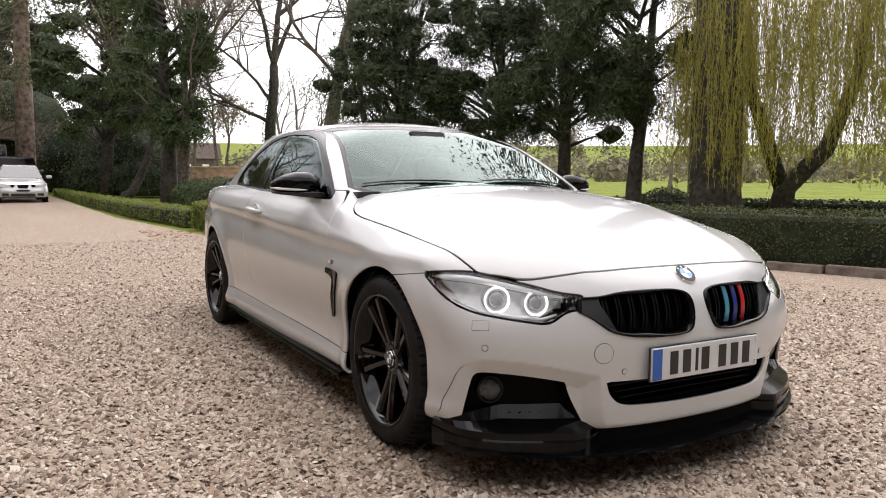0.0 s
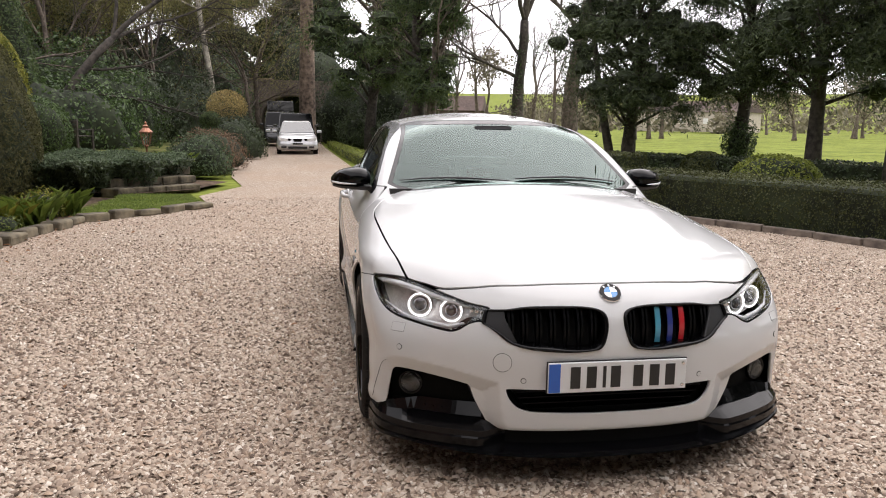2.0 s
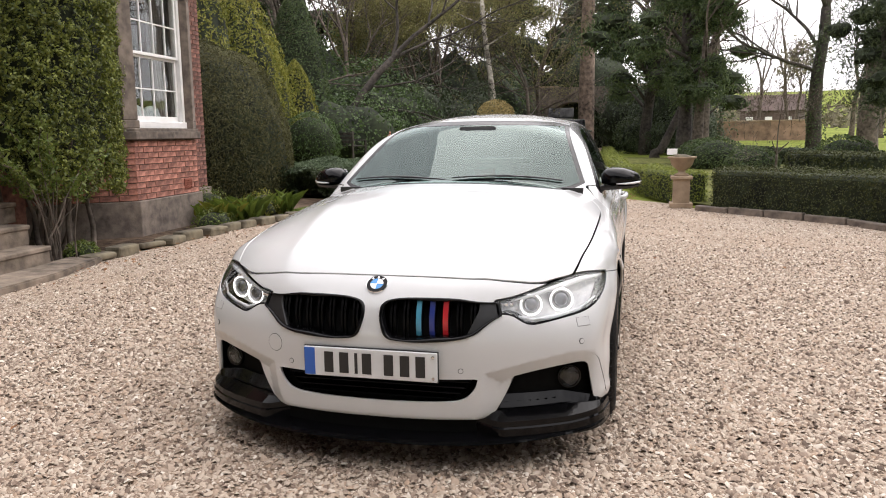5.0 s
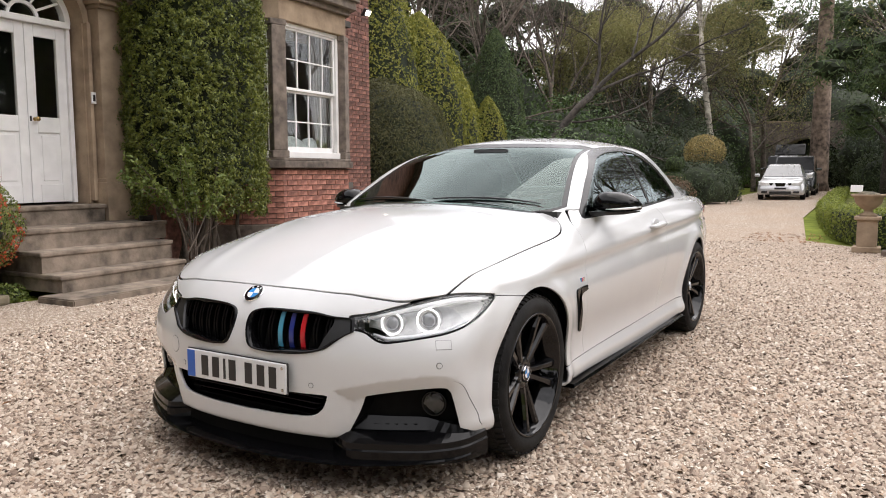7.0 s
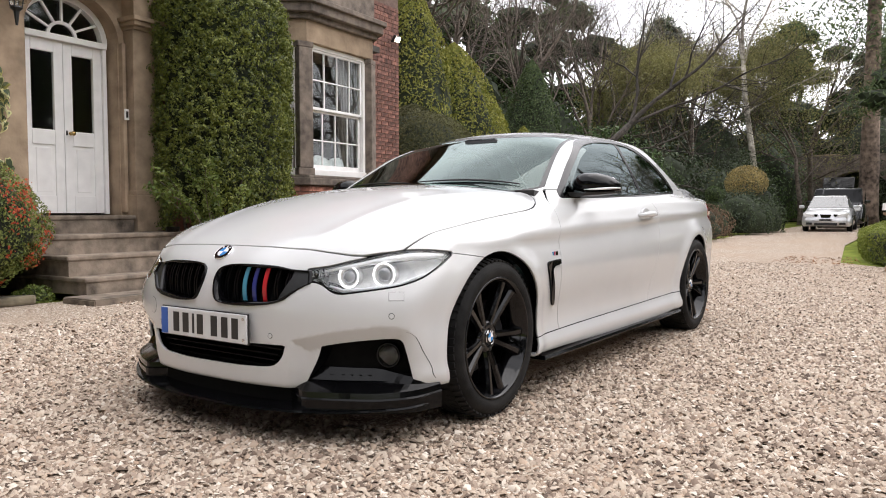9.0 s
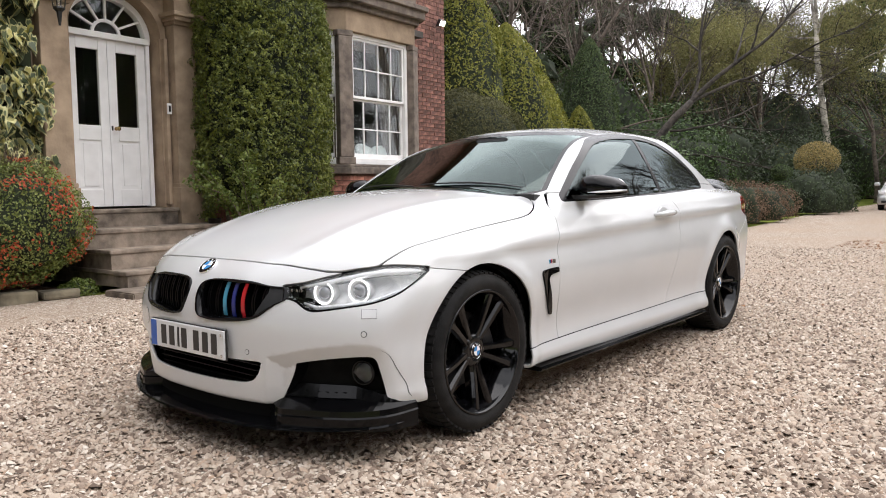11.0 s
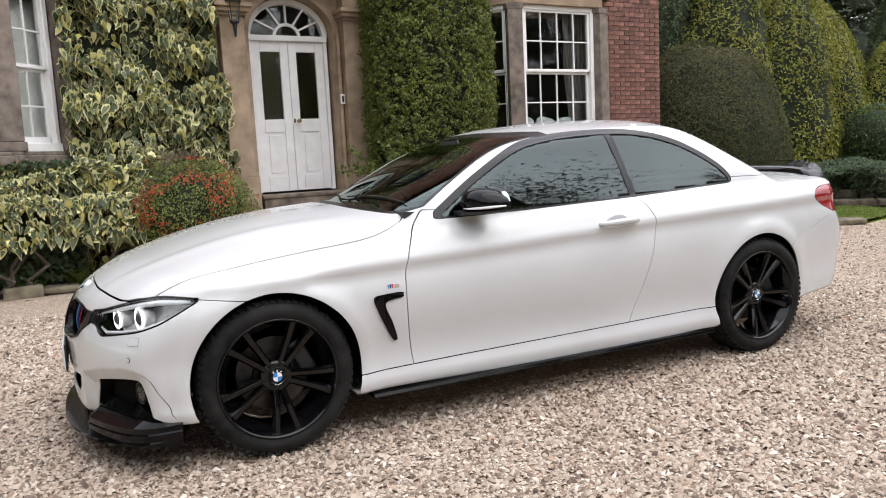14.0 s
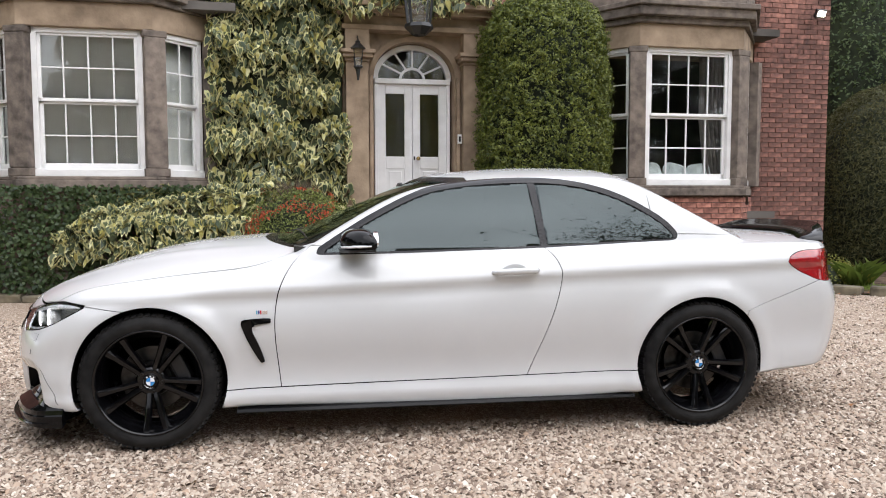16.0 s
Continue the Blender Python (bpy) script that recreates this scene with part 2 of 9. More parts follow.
smallgreen = leaf_mat("small_shrub_leaf", (0.040, 0.065, 0.012), (0.13, 0.155, 0.035), 0.5)
ivydark = leaf_mat("dark_ivy_leaf", (0.018, 0.032, 0.012), (0.055, 0.080, 0.028), 0.4)
grassblade = leaf_mat("grass_blade", (0.055, 0.085, 0.015), (0.15, 0.20, 0.035), 0.6)
# near-black filling: the shade between the leaves is put into its colour
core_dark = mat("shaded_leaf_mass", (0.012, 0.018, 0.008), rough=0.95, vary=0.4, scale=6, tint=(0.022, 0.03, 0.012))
bark = mat("rough_bark", (0.075, 0.058, 0.045), rough=0.95, vary=0.35, scale=9, tint=(0.125, 0.10, 0.08), bump=0.8, bump_scale=18)
bark_dark = mat("dark_bark", (0.030, 0.025, 0.021), rough=0.95, vary=0.35, scale=9, tint=(0.055, 0.046, 0.038), bump=0.8, bump_scale=16)
bark_pine = mat("pine_bark", (0.12, 0.085, 0.065), rough=0.95, vary=0.4, scale=5, tint=(0.21, 0.155, 0.12), bump=0.9, bump_scale=10)
bark_birch = mat("pale_birch_bark", (0.20, 0.17, 0.13), rough=0.9, vary=0.4, scale=6, tint=(0.34, 0.31, 0.26), bump=0.5, bump_scale=14)


def block_surface(rng, n, sx, sy, sz, r, top_only=False):
    """Random points and normals on a rounded block standing on z = 0."""
    areas = np.array([sy * sz, sy * sz, sx * sz, sx * sz, sx * sy])
    k = rng.choice(5, n, p=areas / areas.sum())
    u, v = rng.uniform(-0.5, 0.5, n), rng.uniform(0, 1, n)
    P, N = np.zeros((n, 3)), np.zeros((n, 3))
    for i, (ax, s) in enumerate(((0, -1), (0, 1), (1, -1), (1, 1))):
        m = k == i
        o = 1 - ax
        P[m, ax], P[m, o], P[m, 2] = s * (sx, sy)[ax] / 2, u[m] * (sx, sy)[o], v[m] * sz
        N[m, ax] = s
    m = k == 4
    P[m, 0], P[m, 1], P[m, 2], N[m, 2] = u[m] * sx, (v[m] - 0.5) * sy, sz, 1
    c = np.clip(P, [-sx / 2 + r, -sy / 2 + r, 0], [sx / 2 - r, sy / 2 - r, sz - r])
    d = P - c
    ln = np.linalg.norm(d, axis=1, keepdims=True)
    out = np.where(ln > 1e-6, d / np.maximum(ln, 1e-9), N)
    P = np.where(ln > 1e-6, c + out * np.minimum(ln, r), P)
    return P, out


def lumps(P, scale, seed):
    return np.array([noise.noise(Vector(p * scale) + Vector((seed, 2 * seed, 3 * seed))) for p in P])


def hedge(m, sx, sy, sz, count, leaf, label, size=0.035, seed=1, r=0.08, wob=0.03, name="hedge", category="hedge", group=""):
    """A clipped hedge: dark core with a skin of many small leaves."""
    rng = np.random.default_rng(seed)
    h = thing(name, m, label, category, group)
    bm = bmesh.new()
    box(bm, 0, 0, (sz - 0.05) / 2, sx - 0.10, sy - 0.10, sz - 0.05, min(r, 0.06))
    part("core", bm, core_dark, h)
    P, N = block_surface(rng, count, sx, sy, sz, r)
    P = P + N * (lumps(P, 2.2, seed) * wob + rng.normal(-0.012, 0.018, len(P)))[:, None]
    V, Q = leaf_quads(P, N, size, size * 0.6, rng, 0.9)
    o = fast_mesh("foliage", V, Q, [leaf], h)
    o["kind"] = "stuff"
    return h


def blob(rng, n, radii, seed, lump=0.22, scale=1.1, low=-0.9):
    """Points and normals on an uneven ellipsoid, its middle at the origin."""
    D = unit(rng.normal(0, 1, (int(n * 1.6), 3)))
    D = D[D[:, 2] > low][:n]
    k = 1 + lump * lumps(D * scale * 1.7, 1.0, seed) + lump * 0.5 * lumps(D * scale * 4.5, 1.0, seed + 3)
    P = D * np.array(radii) * k[:, None]
    return P, unit(D / np.array(radii))


def mass(parent, radii, center, count, leaf, size, seed, lump=0.25, aspect=0.55, depth=0.25, low=-0.6, core=0.82, droop=0.0, spread=0.9):
    """A leafy mass: uneven shell of leaves over a dark core."""
    rng = np.random.default_rng(seed)
    P, N = blob(rng, count, radii, seed, lump, low=low)
    P = P * (1 - depth * rng.random((len(P), 1)) ** 2) + np.array(center)
    V, Q = leaf_quads(P, N, size, size * aspect, rng, spread, droop)
    o = fast_mesh("foliage", V, Q, [leaf], parent)
    o["kind"] = "stuff"
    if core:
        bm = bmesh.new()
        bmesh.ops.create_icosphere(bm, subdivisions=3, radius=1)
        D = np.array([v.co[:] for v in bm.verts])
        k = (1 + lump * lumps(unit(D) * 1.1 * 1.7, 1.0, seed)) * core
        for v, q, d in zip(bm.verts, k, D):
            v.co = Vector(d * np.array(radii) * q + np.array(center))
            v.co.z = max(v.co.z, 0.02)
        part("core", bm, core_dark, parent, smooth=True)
    return o


def limb_mesh(name, segs, m, parent, sides=5, flat=False):
    """Tapered limb pieces (p, q, r, s) joined into one mesh."""
    P, Q = np.array([s[0] for s in segs]), np.array([s[1] for s in segs])
    r, s = np.array([x[2] for x in segs]), np.array([x[3] for x in segs])
    D = unit(Q - P)
    A = unit(np.cross(D, np.where(np.abs(D[:, 2:3]) > 0.9, [[1.0, 0, 0]], [[0, 0, 1.0]])))
    B = np.cross(D, A)
    n = len(P)
    V = np.zeros((n, 2, sides, 3))
    for k in range(sides):
        t = 2 * math.pi * k / sides
        w = A * math.cos(t) + B * math.sin(t)
        V[:, 0, k] = P + w * r[:, None] - D * r[:, None] * 0.3
        V[:, 1, k] = Q + w * s[:, None]
    F = []
    base = np.arange(n)[:, None] * 2 * sides
    for k in range(1 if flat else sides):
        j = (k + 1) % sides
        F.append(np.concatenate([base + k, base + j, base + sides + j, base + sides + k], 1))
    return fast_mesh(name, V.reshape(-1, 3), np.concatenate(F), [m], parent, smooth=True)


def chain_mesh(name, segs, m, parent, sides=10):
    """One unbroken tapered stem through the ends of its pieces."""
    bm = bmesh.new()
    tube(bm, [segs[0][0]] + [s[1] for s in segs], [segs[0][2]] + [s[3] for s in segs], sides)
    return part(name, bm, m, parent, smooth=True)


def grow(rng, p, d, length, r, level, out, tips, bend=0.25, split=3, shrink=0.68, upward=0.12, least=0.004):
    """Grows a limb and its forks; collects pieces by thickness, and the twig ends."""
    n = 4 if level > 1 else 3
    for i in range(n):
        d = unit(d + rng.normal(0, bend / n ** 0.5, 3) + np.array([0, 0, upward / n]))
        q = p + d * length / n
        r2 = max(r * (1 - 0.38 / n), least)
        out.append((p, q, r, r2))
        p, r = q, r2
        if level > 0 and i >= n - 3 + (level > 2):
            k = rng.integers(1, split)
            for _ in range(k):
                side = unit(np.cross(d, rng.normal(0, 1, 3)))
                a = rng.uniform(0.45, 0.95)
                grow(rng, p, unit(d * math.cos(a) + side * math.sin(a)), length * shrink * rng.uniform(0.75, 1.15), r * 0.62, level - 1, out, tips, bend, split, shrink, upward, least)
    tips.append(p)
    if level > 0:
        grow(rng, p, d, length * shrink, r, level - 1, out, tips, bend, split, shrink, upward, least)


def bare_tree(m, height, r, label, seed, levels=4, bark_m=None, leaf=None, leaf_n=0, leaf_size=0.05, trunk_share=0.42, ivy=0, name="tree", category="tree", lean=(0, 0), spread=0.7, group="", split=3, bend=0.25):
    rng = np.random.default_rng(seed)
    t = thing(name, m, label, category, group)
    bm_ = bark_m or bark_dark
    segs, tips = [], []
    p, d, n = np.zeros(3), unit(np.array([lean[0], lean[1], 1.0])), 7
    th = height * trunk_share
    rr = r
    trunk = [(p - np.array([0, 0, 0.1]), p + np.array([0, 0, 0.25]), r * 1.35, r * 1.02)]
    for i in range(n):
        d = unit(d + rng.normal(0, 0.05, 3))
        q = p + d * th / n
        r2 = rr * 0.93
        trunk.append((p, q, rr, r2))
        p, rr = q, r2
        if i > 2:
            for _ in range(rng.integers(0, 2)):
                side = unit(np.cross(d, rng.normal(0, 1, 3)))
                grow(rng, p, unit(d * 0.5 + side * spread), height * 0.22, rr * 0.38, levels - 2, segs, tips, bend, split)
    for k in range(3):
        side = unit(np.cross(d, rng.normal(0, 1, 3)))
        grow(rng, p, unit(d + side * 0.42 * spread * (k > 0)), height * 0.24, rr * (0.85 if k == 0 else 0.6), levels, segs, tips, bend, split)
    chain_mesh("trunk", trunk, bm_, t, 10)
    thick = [s for s in segs if s[2] > 0.03]
    thin = [s for s in segs if s[2] <= 0.03]
    if thick:
        limb_mesh("branch_work", thick, bm_, t, 6)["kind"] = "stuff"
    if thin:
        limb_mesh("twig_mass", [s for s in thin if s[2] > 0.011] or thin, bm_, t, 3)["kind"] = "stuff"
        fine = [s for s in thin if s[2] <= 0.011][::2]
        if fine:
            limb_mesh("spray_mass", fine, bm_, t, 3, True)["kind"] = "stuff"
    if leaf and leaf_n:
        T = np.array(tips)
        P = T[rng.integers(0, len(T), leaf_n)] + rng.normal(0, 0.16 * height / 8, (leaf_n, 3))
        V, Q = leaf_quads(P, rng.normal(0, 1, P.shape), leaf_size, leaf_size * 0.5, rng, 1.0)
        fast_mesh("crown", V, Q, [leaf], t)["kind"] = "stuff"
    if ivy:
        k = rng.random(ivy)
        a = rng.uniform(0, 2 * math.pi, ivy)
        ws = np.array([s[0] for s in trunk])
        zz = k * th * 0.9
        cx, cy = np.interp(zz, ws[:, 2], ws[:, 0]), np.interp(zz, ws[:, 2], ws[:, 1])
        rad = (r * 1.0 + 0.10 + 0.12 * np.sin(5 * k + a)) * (1 - 0.5 * k)
        P = np.stack([cx + rad * np.cos(a), cy + rad * np.sin(a), zz], 1)
        V, Q = leaf_quads(P, np.stack([np.cos(a), np.sin(a), 0 * a], 1), 0.09, 0.07, rng, 0.8, 0.4)
        fast_mesh("ivy", V, Q, [ivydark], t)["kind"] = "stuff"
    return t


def evergreen(m, height, radius, trunk_h, r, label, seed, count=9000, leaf=None, size=0.16, name="evergreen_tree", clumps=34, flat=0.62, big=1.0, core=0.60, sprays=0, stems=1, category="tree"):
    """A dark broad evergreen: trunk, limbs and ragged clumps of foliage with gaps."""
    rng = np.random.default_rng(seed)
    t = thing(name, m, label, category)
    trunk, segs = [], []
    for s in range(stems):
        p = np.array([0.25 * s * math.cos(2.4 * s), 0.25 * s * math.sin(2.4 * s), -0.1])
        d = unit(np.array([0.10 * s * math.cos(2.4 * s), 0.10 * s * math.sin(2.4 * s), 1.0]))
        rr = r * (1 if s == 0 else 0.7)
        for i in range(8):
            q = p + d * height * 0.88 / 8
            trunk.append((p, q, rr, rr * 0.86))
            p, rr = q, rr * 0.86
            d = unit(d + rng.normal(0, 0.06, 3))
    C, R = [], []
    for k in range(clumps):
        f = (k + 0.5) / clumps
        z = trunk_h + (height - trunk_h) * f
        prof = math.sin(math.pi * min(1, 0.28 + 0.72 * f)) ** 0.7
        a = rng.uniform(0, 2 * math.pi)
        rad = radius * prof * rng.uniform(0.25, 0.95)
        c = np.array([rad * math.cos(a), rad * math.sin(a), z + rng.normal(0, 0.2)])
        C.append(c)
        R.append(radius * big * rng.uniform(0.20, 0.37) * (0.6 + 0.4 * prof))
        z0 = max(trunk_h * 0.7, z - rad * 0.45)
        segs.append((np.array([0, 0, z0]), c * np.array([0.6, 0.6, 1]) + np.array([0, 0, -0.1]), r * 0.28, r * 0.12))
        segs.append((c * np.array([0.6, 0.6, 1]) + np.array([0, 0, -0.1]), c, r * 0.12, 0.01))
    for s in range(stems):
        chain_mesh("trunk", trunk[8 * s:8 * s + 8], bark_dark, t, 9)
    limb_mesh("branch_work", segs, bark_dark, t, 5)["kind"] = "stuff"
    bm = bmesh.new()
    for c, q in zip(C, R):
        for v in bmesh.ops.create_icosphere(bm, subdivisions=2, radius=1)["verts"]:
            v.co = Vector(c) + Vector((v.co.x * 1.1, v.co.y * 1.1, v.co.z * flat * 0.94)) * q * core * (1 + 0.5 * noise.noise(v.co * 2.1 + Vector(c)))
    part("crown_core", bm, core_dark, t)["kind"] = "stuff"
    C, R = np.array(C), np.array(R)
    k = rng.integers(0, clumps, count)
    D = unit(rng.normal(0, 1, (count, 3)))
    rr = R[k] * (0.35 + 0.65 * rng.random(count) ** 0.5)
    P = C[k] + D * rr[:, None] * np.array([1.15, 1.15, flat])
    P[:, 2] -= 0.30 * np.abs(rng.normal(0, 1, count)) * (np.hypot(D[:, 0], D[:, 1]))
    if sprays:
        # drooping feathery sprays that break the outline
        kk = np.repeat(np.arange(clumps), sprays)
        A = rng.uniform(0, 2 * math.pi, len(kk))
        S = np.stack([np.cos(A), np.sin(A), rng.normal(0.05, 0.35, len(kk))], 1)
        reach = R[kk] * rng.uniform(1.1, 2.0, len(kk))
        j = rng.integers(0, len(kk), int(count * 0.62))
        f = rng.uniform(0.1, 1, len(j))
        P2 = C[kk[j]] + S[j] * (f * reach[j])[:, None] + rng.normal(0, 1, (len(j), 3)) * (0.13 * (1.15 - f))[:, None]
        P2[:, 2] -= 0.42 * f ** 2 * reach[j] + np.abs(rng.normal(0, 0.09, len(j)))
        P[:len(j)], D[:len(j)] = P2, unit(S[j] * np.array([1, 1, 0.3]) + np.array([0, 0, -0.35]) + rng.normal(0, 0.4, (len(j), 3)))
    V, Q = leaf_quads(P, D, size * 1.15, size * 0.24, rng, 1.0, 0.5)
    fast_mesh("crown", V, Q, [leaf or yew], t)["kind"] = "stuff"
    return t

# ---- ground ----
def gravel_mat():
    m = bpy.data.materials.new("pale_gravel")
    m.use_nodes = True
    nt = m.node_tree
    N, L = nt.nodes.new, nt.links.new
    b = nt.nodes["Principled BSDF"]
    b.inputs["Roughness"].default_value = 0.85
    b.inputs["Specular IOR Level"].default_value = 0.12
    co = N("ShaderNodeTexCoord")
    vo, v2, big = N("ShaderNodeTexVoronoi"), N("ShaderNodeTexVoronoi"), N("ShaderNodeTexNoise")
    vo.inputs["Scale"].default_value, v2.inputs["Scale"].default_value = 68, 68
    v2.feature = "DISTANCE_TO_EDGE"
    big.inputs["Scale"].default_value, big.inputs["Detail"].default_value = 0.55, 5
    for n in (vo, v2, big):
        L(co.outputs["Object"], n.inputs["Vector"])
    r = N("ShaderNodeValToRGB")
    r.color_ramp.interpolation = "LINEAR"
    e = r.color_ramp.elements
    e[0].position, e[0].color = 0.0, (0.25, 0.185, 0.138, 1)
    e[1].position, e[1].color = 1.0, (0.76, 0.69, 0.60, 1)
    for p, c in ((0.3, (0.42, 0.335, 0.262, 1)), (0.55, (0.53, 0.445, 0.36, 1)), (0.8, (0.65, 0.57, 0.48, 1))):
        k = e.new(p)
        k.color = c
    sep = N("ShaderNodeSeparateColor")
    L(vo.outputs["Color"], sep.inputs[0])
    L(sep.outputs[0], r.inputs[0])
    # tawny fine stuff between the stones and in wide worn patches
    mx, mx2 = N("ShaderNodeMix"), N("ShaderNodeMix")
    mx.data_type = mx2.data_type = "RGBA"
    r2 = N("ShaderNodeValToRGB")
    r2.color_ramp.elements[0].position, r2.color_ramp.elements[1].position = 0.02, 0.16
    L(v2.outputs["Distance"], r2.inputs[0])
    L(r2.outputs[0], mx.inputs[0])
    mx.inputs[6].default_value = (0.17, 0.125, 0.09, 1)
    L(r.outputs[0], mx.inputs[7])
    r3 = N("ShaderNodeValToRGB")
    r3.color_ramp.elements[0].position, r3.color_ramp.elements[1].position = 0.40, 0.66
    r3.color_ramp.elements[1].color = (0.42, 0.42, 0.42, 1)
    L(big.outputs["Fac"], r3.inputs[0])
    L(r3.outputs[0], mx2.inputs[0])
    L(mx.outputs[2], mx2.inputs[6])
    mx2.inputs[7].default_value = (0.36, 0.26, 0.185, 1)
    L(mx2.outputs[2], b.inputs["Base Color"])
    bp = N("ShaderNodeBump")
    bp.inputs["Strength"].default_value, bp.inputs["Distance"].default_value = 0.9, 0.012
    L(v2.outputs["Distance"], bp.inputs["Height"])
    L(bp.outputs[0], b.inputs["Normal"])
    return m


gravel = gravel_mat()
turf = mat("meadow_grass", (0.125, 0.155, 0.026), rough=0.9, vary=0.2, scale=2.5, tint=(0.165, 0.195, 0.038), bump=0.5, bump_scale=30, spec=0.04)
lawn_mat = mat("garden_lawn", (0.070, 0.080, 0.026), rough=0.9, vary=0.35, scale=4, tint=(0.125, 0.130, 0.045), bump=0.6, bump_scale=40, spec=0.04)
soil = mat("dark_garden_soil", (0.045, 0.030, 0.021), rough=0.95, vary=0.4, scale=9, tint=(0.085, 0.060, 0.042), bump=0.8, bump_scale=25, spec=0.1)


def rise(x, y):
    """The land: level by the house, gently up into the far fields, rising to wooded hills."""
    d = math.hypot(x, y)
    return 0.006 * max(0, d - 25) + (0.05 * max(0, d - 260) if d > 260 else 0)


bm = bmesh.new()
rings = [0, 4, 8, 12, 16, 20, 25, 30, 38, 48, 60, 80, 110, 150, 200, 260, 340, 450, 700, 1200]
prev = None
for r in rings:
    ring = []
    for k in range(96 if r else 1):
        t = 2 * math.pi * k / 96
        x, y = -8 + r * math.cos(t), r * math.sin(t)
        ring.append(bm.verts.new((x, y, rise(x, y) - 0.03 + (1.2 * noise.noise(Vector((x, y, 0)) * 0.01) if r > 100 else 0))))
    if prev:
        for k in range(96):
            if len(prev) == 1:
                bm.faces.new((prev[0], ring[k], ring[(k + 1) % 96]))
            else:
                bm.faces.new((prev[k], ring[k], ring[(k + 1) % 96], prev[(k + 1) % 96]))
    prev = ring
tagged(part("ground", bm, turf, smooth=True), "bright green grazed meadow reaching to the hills", "meadow", kind="structure")

DRIVE = [(9, -5.0), (1.5, -4.75), (-0.8, -4.7), (-3.1, -4.42), (-5.5, -4.35), (-7.1, -4.1), (-8.0, -3.3), (-8.9, -2.78), (-9.8, -2.95), (-10.8, -3.2), (-13, -2.65), (-16, -3.2), (-24, -4.0), (-45, -4.4), (-60, -4.5),
         (-60, -1.2), (-39, -0.75), (-18.2, 0.05), (-11.2, 0.8), (-10.3, 1.6), (-9.2, 2.05), (-7.5, 3.8), (-5.1, 5.05), (-2.05, 6.08), (3, 7.65), (9, 9.8)]
bm = bmesh.new()
vs = [bm.verts.new((x, y, rise(x, y) - 0.004)) for x, y in DRIVE]
bm.faces.new(vs)
bmesh.ops.triangulate(bm, faces=bm.faces[:])
tagged(part("drive", bm, gravel), "pale loose gravel drive with tawny worn patches", "gravel", kind="structure")


def sheet(name, pts, z, m, label, category):
    bm = bmesh.new()
    bm.faces.new([bm.verts.new((x, y, z)) for x, y in pts])
    bmesh.ops.triangulate(bm, faces=bm.faces[:])
    return tagged(part(name, bm, m), label, category, kind="structure")


sheet("bed_by_door", [(-2.95, -4.40), (-5.5, -4.33), (-7.1, -4.08), (-8.0, -3.28), (-9.8, -3.2), (-10.6, -5.5), (-10, -9), (-2, -6.2), (-2.6, -5.0)], 0.012, soil, "dark planting bed under the house wall", "bed")
sheet("bed_by_bay", [(9, -4.98), (1.5, -4.73), (-0.8, -4.68), (-1.05, -5.2), (-1.0, -6.2), (9, -5.8)], 0.012, soil, "dark planting bed under the west bay", "bed")
sheet("grass_verge", [(-7.4, -4.35), (-8.2, -3.35), (-9.0, -2.90), (-10.7, -3.35), (-10.9, -4.4), (-9.0, -4.6)], 0.022, lawn_mat, "rough grass verge beside the gravel", "grass")
sheet("lawn_upper", [(-13.5, -4.6), (-16, -4.3), (-24, -5.2), (-34, -6), (-34, -18), (-16, -18), (-11.5, -9)], 0.45, lawn_mat, "raised garden lawn", "lawn")
sheet("lawn_east", [(-9.4, 2.5), (-11.0, 1.5), (-18, 0.6), (-40, -0.3), (-40, 6), (-22, 6.5), (-12, 9), (-6.2, 5.6), (-8.4, 4.3)], 0.02, lawn_mat, "mown lawn behind the clipped hedges", "lawn")

# loose stones over the stretch of drive round the car
rng = np.random.default_rng(11)
n = 240000
X, Y = rng.uniform(-5.2, 3.4, n), rng.uniform(-3.4, 4.4, n)
X[:50000], Y[:50000] = rng.uniform(-10.5, -1, 50000), rng.uniform(-4.3, 4.9, 50000)
dist = np.hypot(np.clip(np.abs(X + 1.0) - 2.6, 0, 9), np.clip(np.abs(Y - 0.4) - 1.2, 0, 9))
keep = (rng.random(n) < np.clip((3.6 - dist) / 2.2, 0.5 * (np.arange(n) < 50000) + 0.10, 1)) & ~((np.abs(X + 1.5) < 1.9) & (np.abs(Y) < 0.6))
X, Y = X[keep], Y[keep]
ok = inside(X, Y, np.array(DRIVE)) < -0.05
X, Y = X[ok], Y[ok]
n = len(X)
sz = rng.gamma(7, 0.00065, n) + 0.0042
# each chip: a skewed four-cornered foot under a short ridge
base = np.array([[1, 0.8, -0.3], [-1, 0.8, -0.3], [-1, -0.8, -0.3], [1, -0.8, -0.3], [0.45, 0.1, 0.75], [-0.45, -0.1, 0.65]], float)
B = base[None] * rng.uniform(0.75, 1.2, (n, 6, 1)) + rng.normal(0, 0.20, (n, 6, 3))
B[:, :, 0] *= rng.uniform(0.9, 1.45, (n, 1))
B[:, :, 2] *= rng.uniform(0.6, 1.2, (n, 1))
tx, ty = rng.normal(0, 0.35, (n, 1)), rng.normal(0, 0.35, (n, 1))
B[:, :, 2] += B[:, :, 0] * tx + B[:, :, 1] * ty
th = rng.uniform(0, 2 * math.pi, n)
c, s_ = np.cos(th), np.sin(th)
V = np.stack([B[:, :, 0] * c[:, None] - B[:, :, 1] * s_[:, None], B[:, :, 0] * s_[:, None] + B[:, :, 1] * c[:, None], B[:, :, 2]], 2) * sz[:, None, None]
V[:, :, 0] += X[:, None]
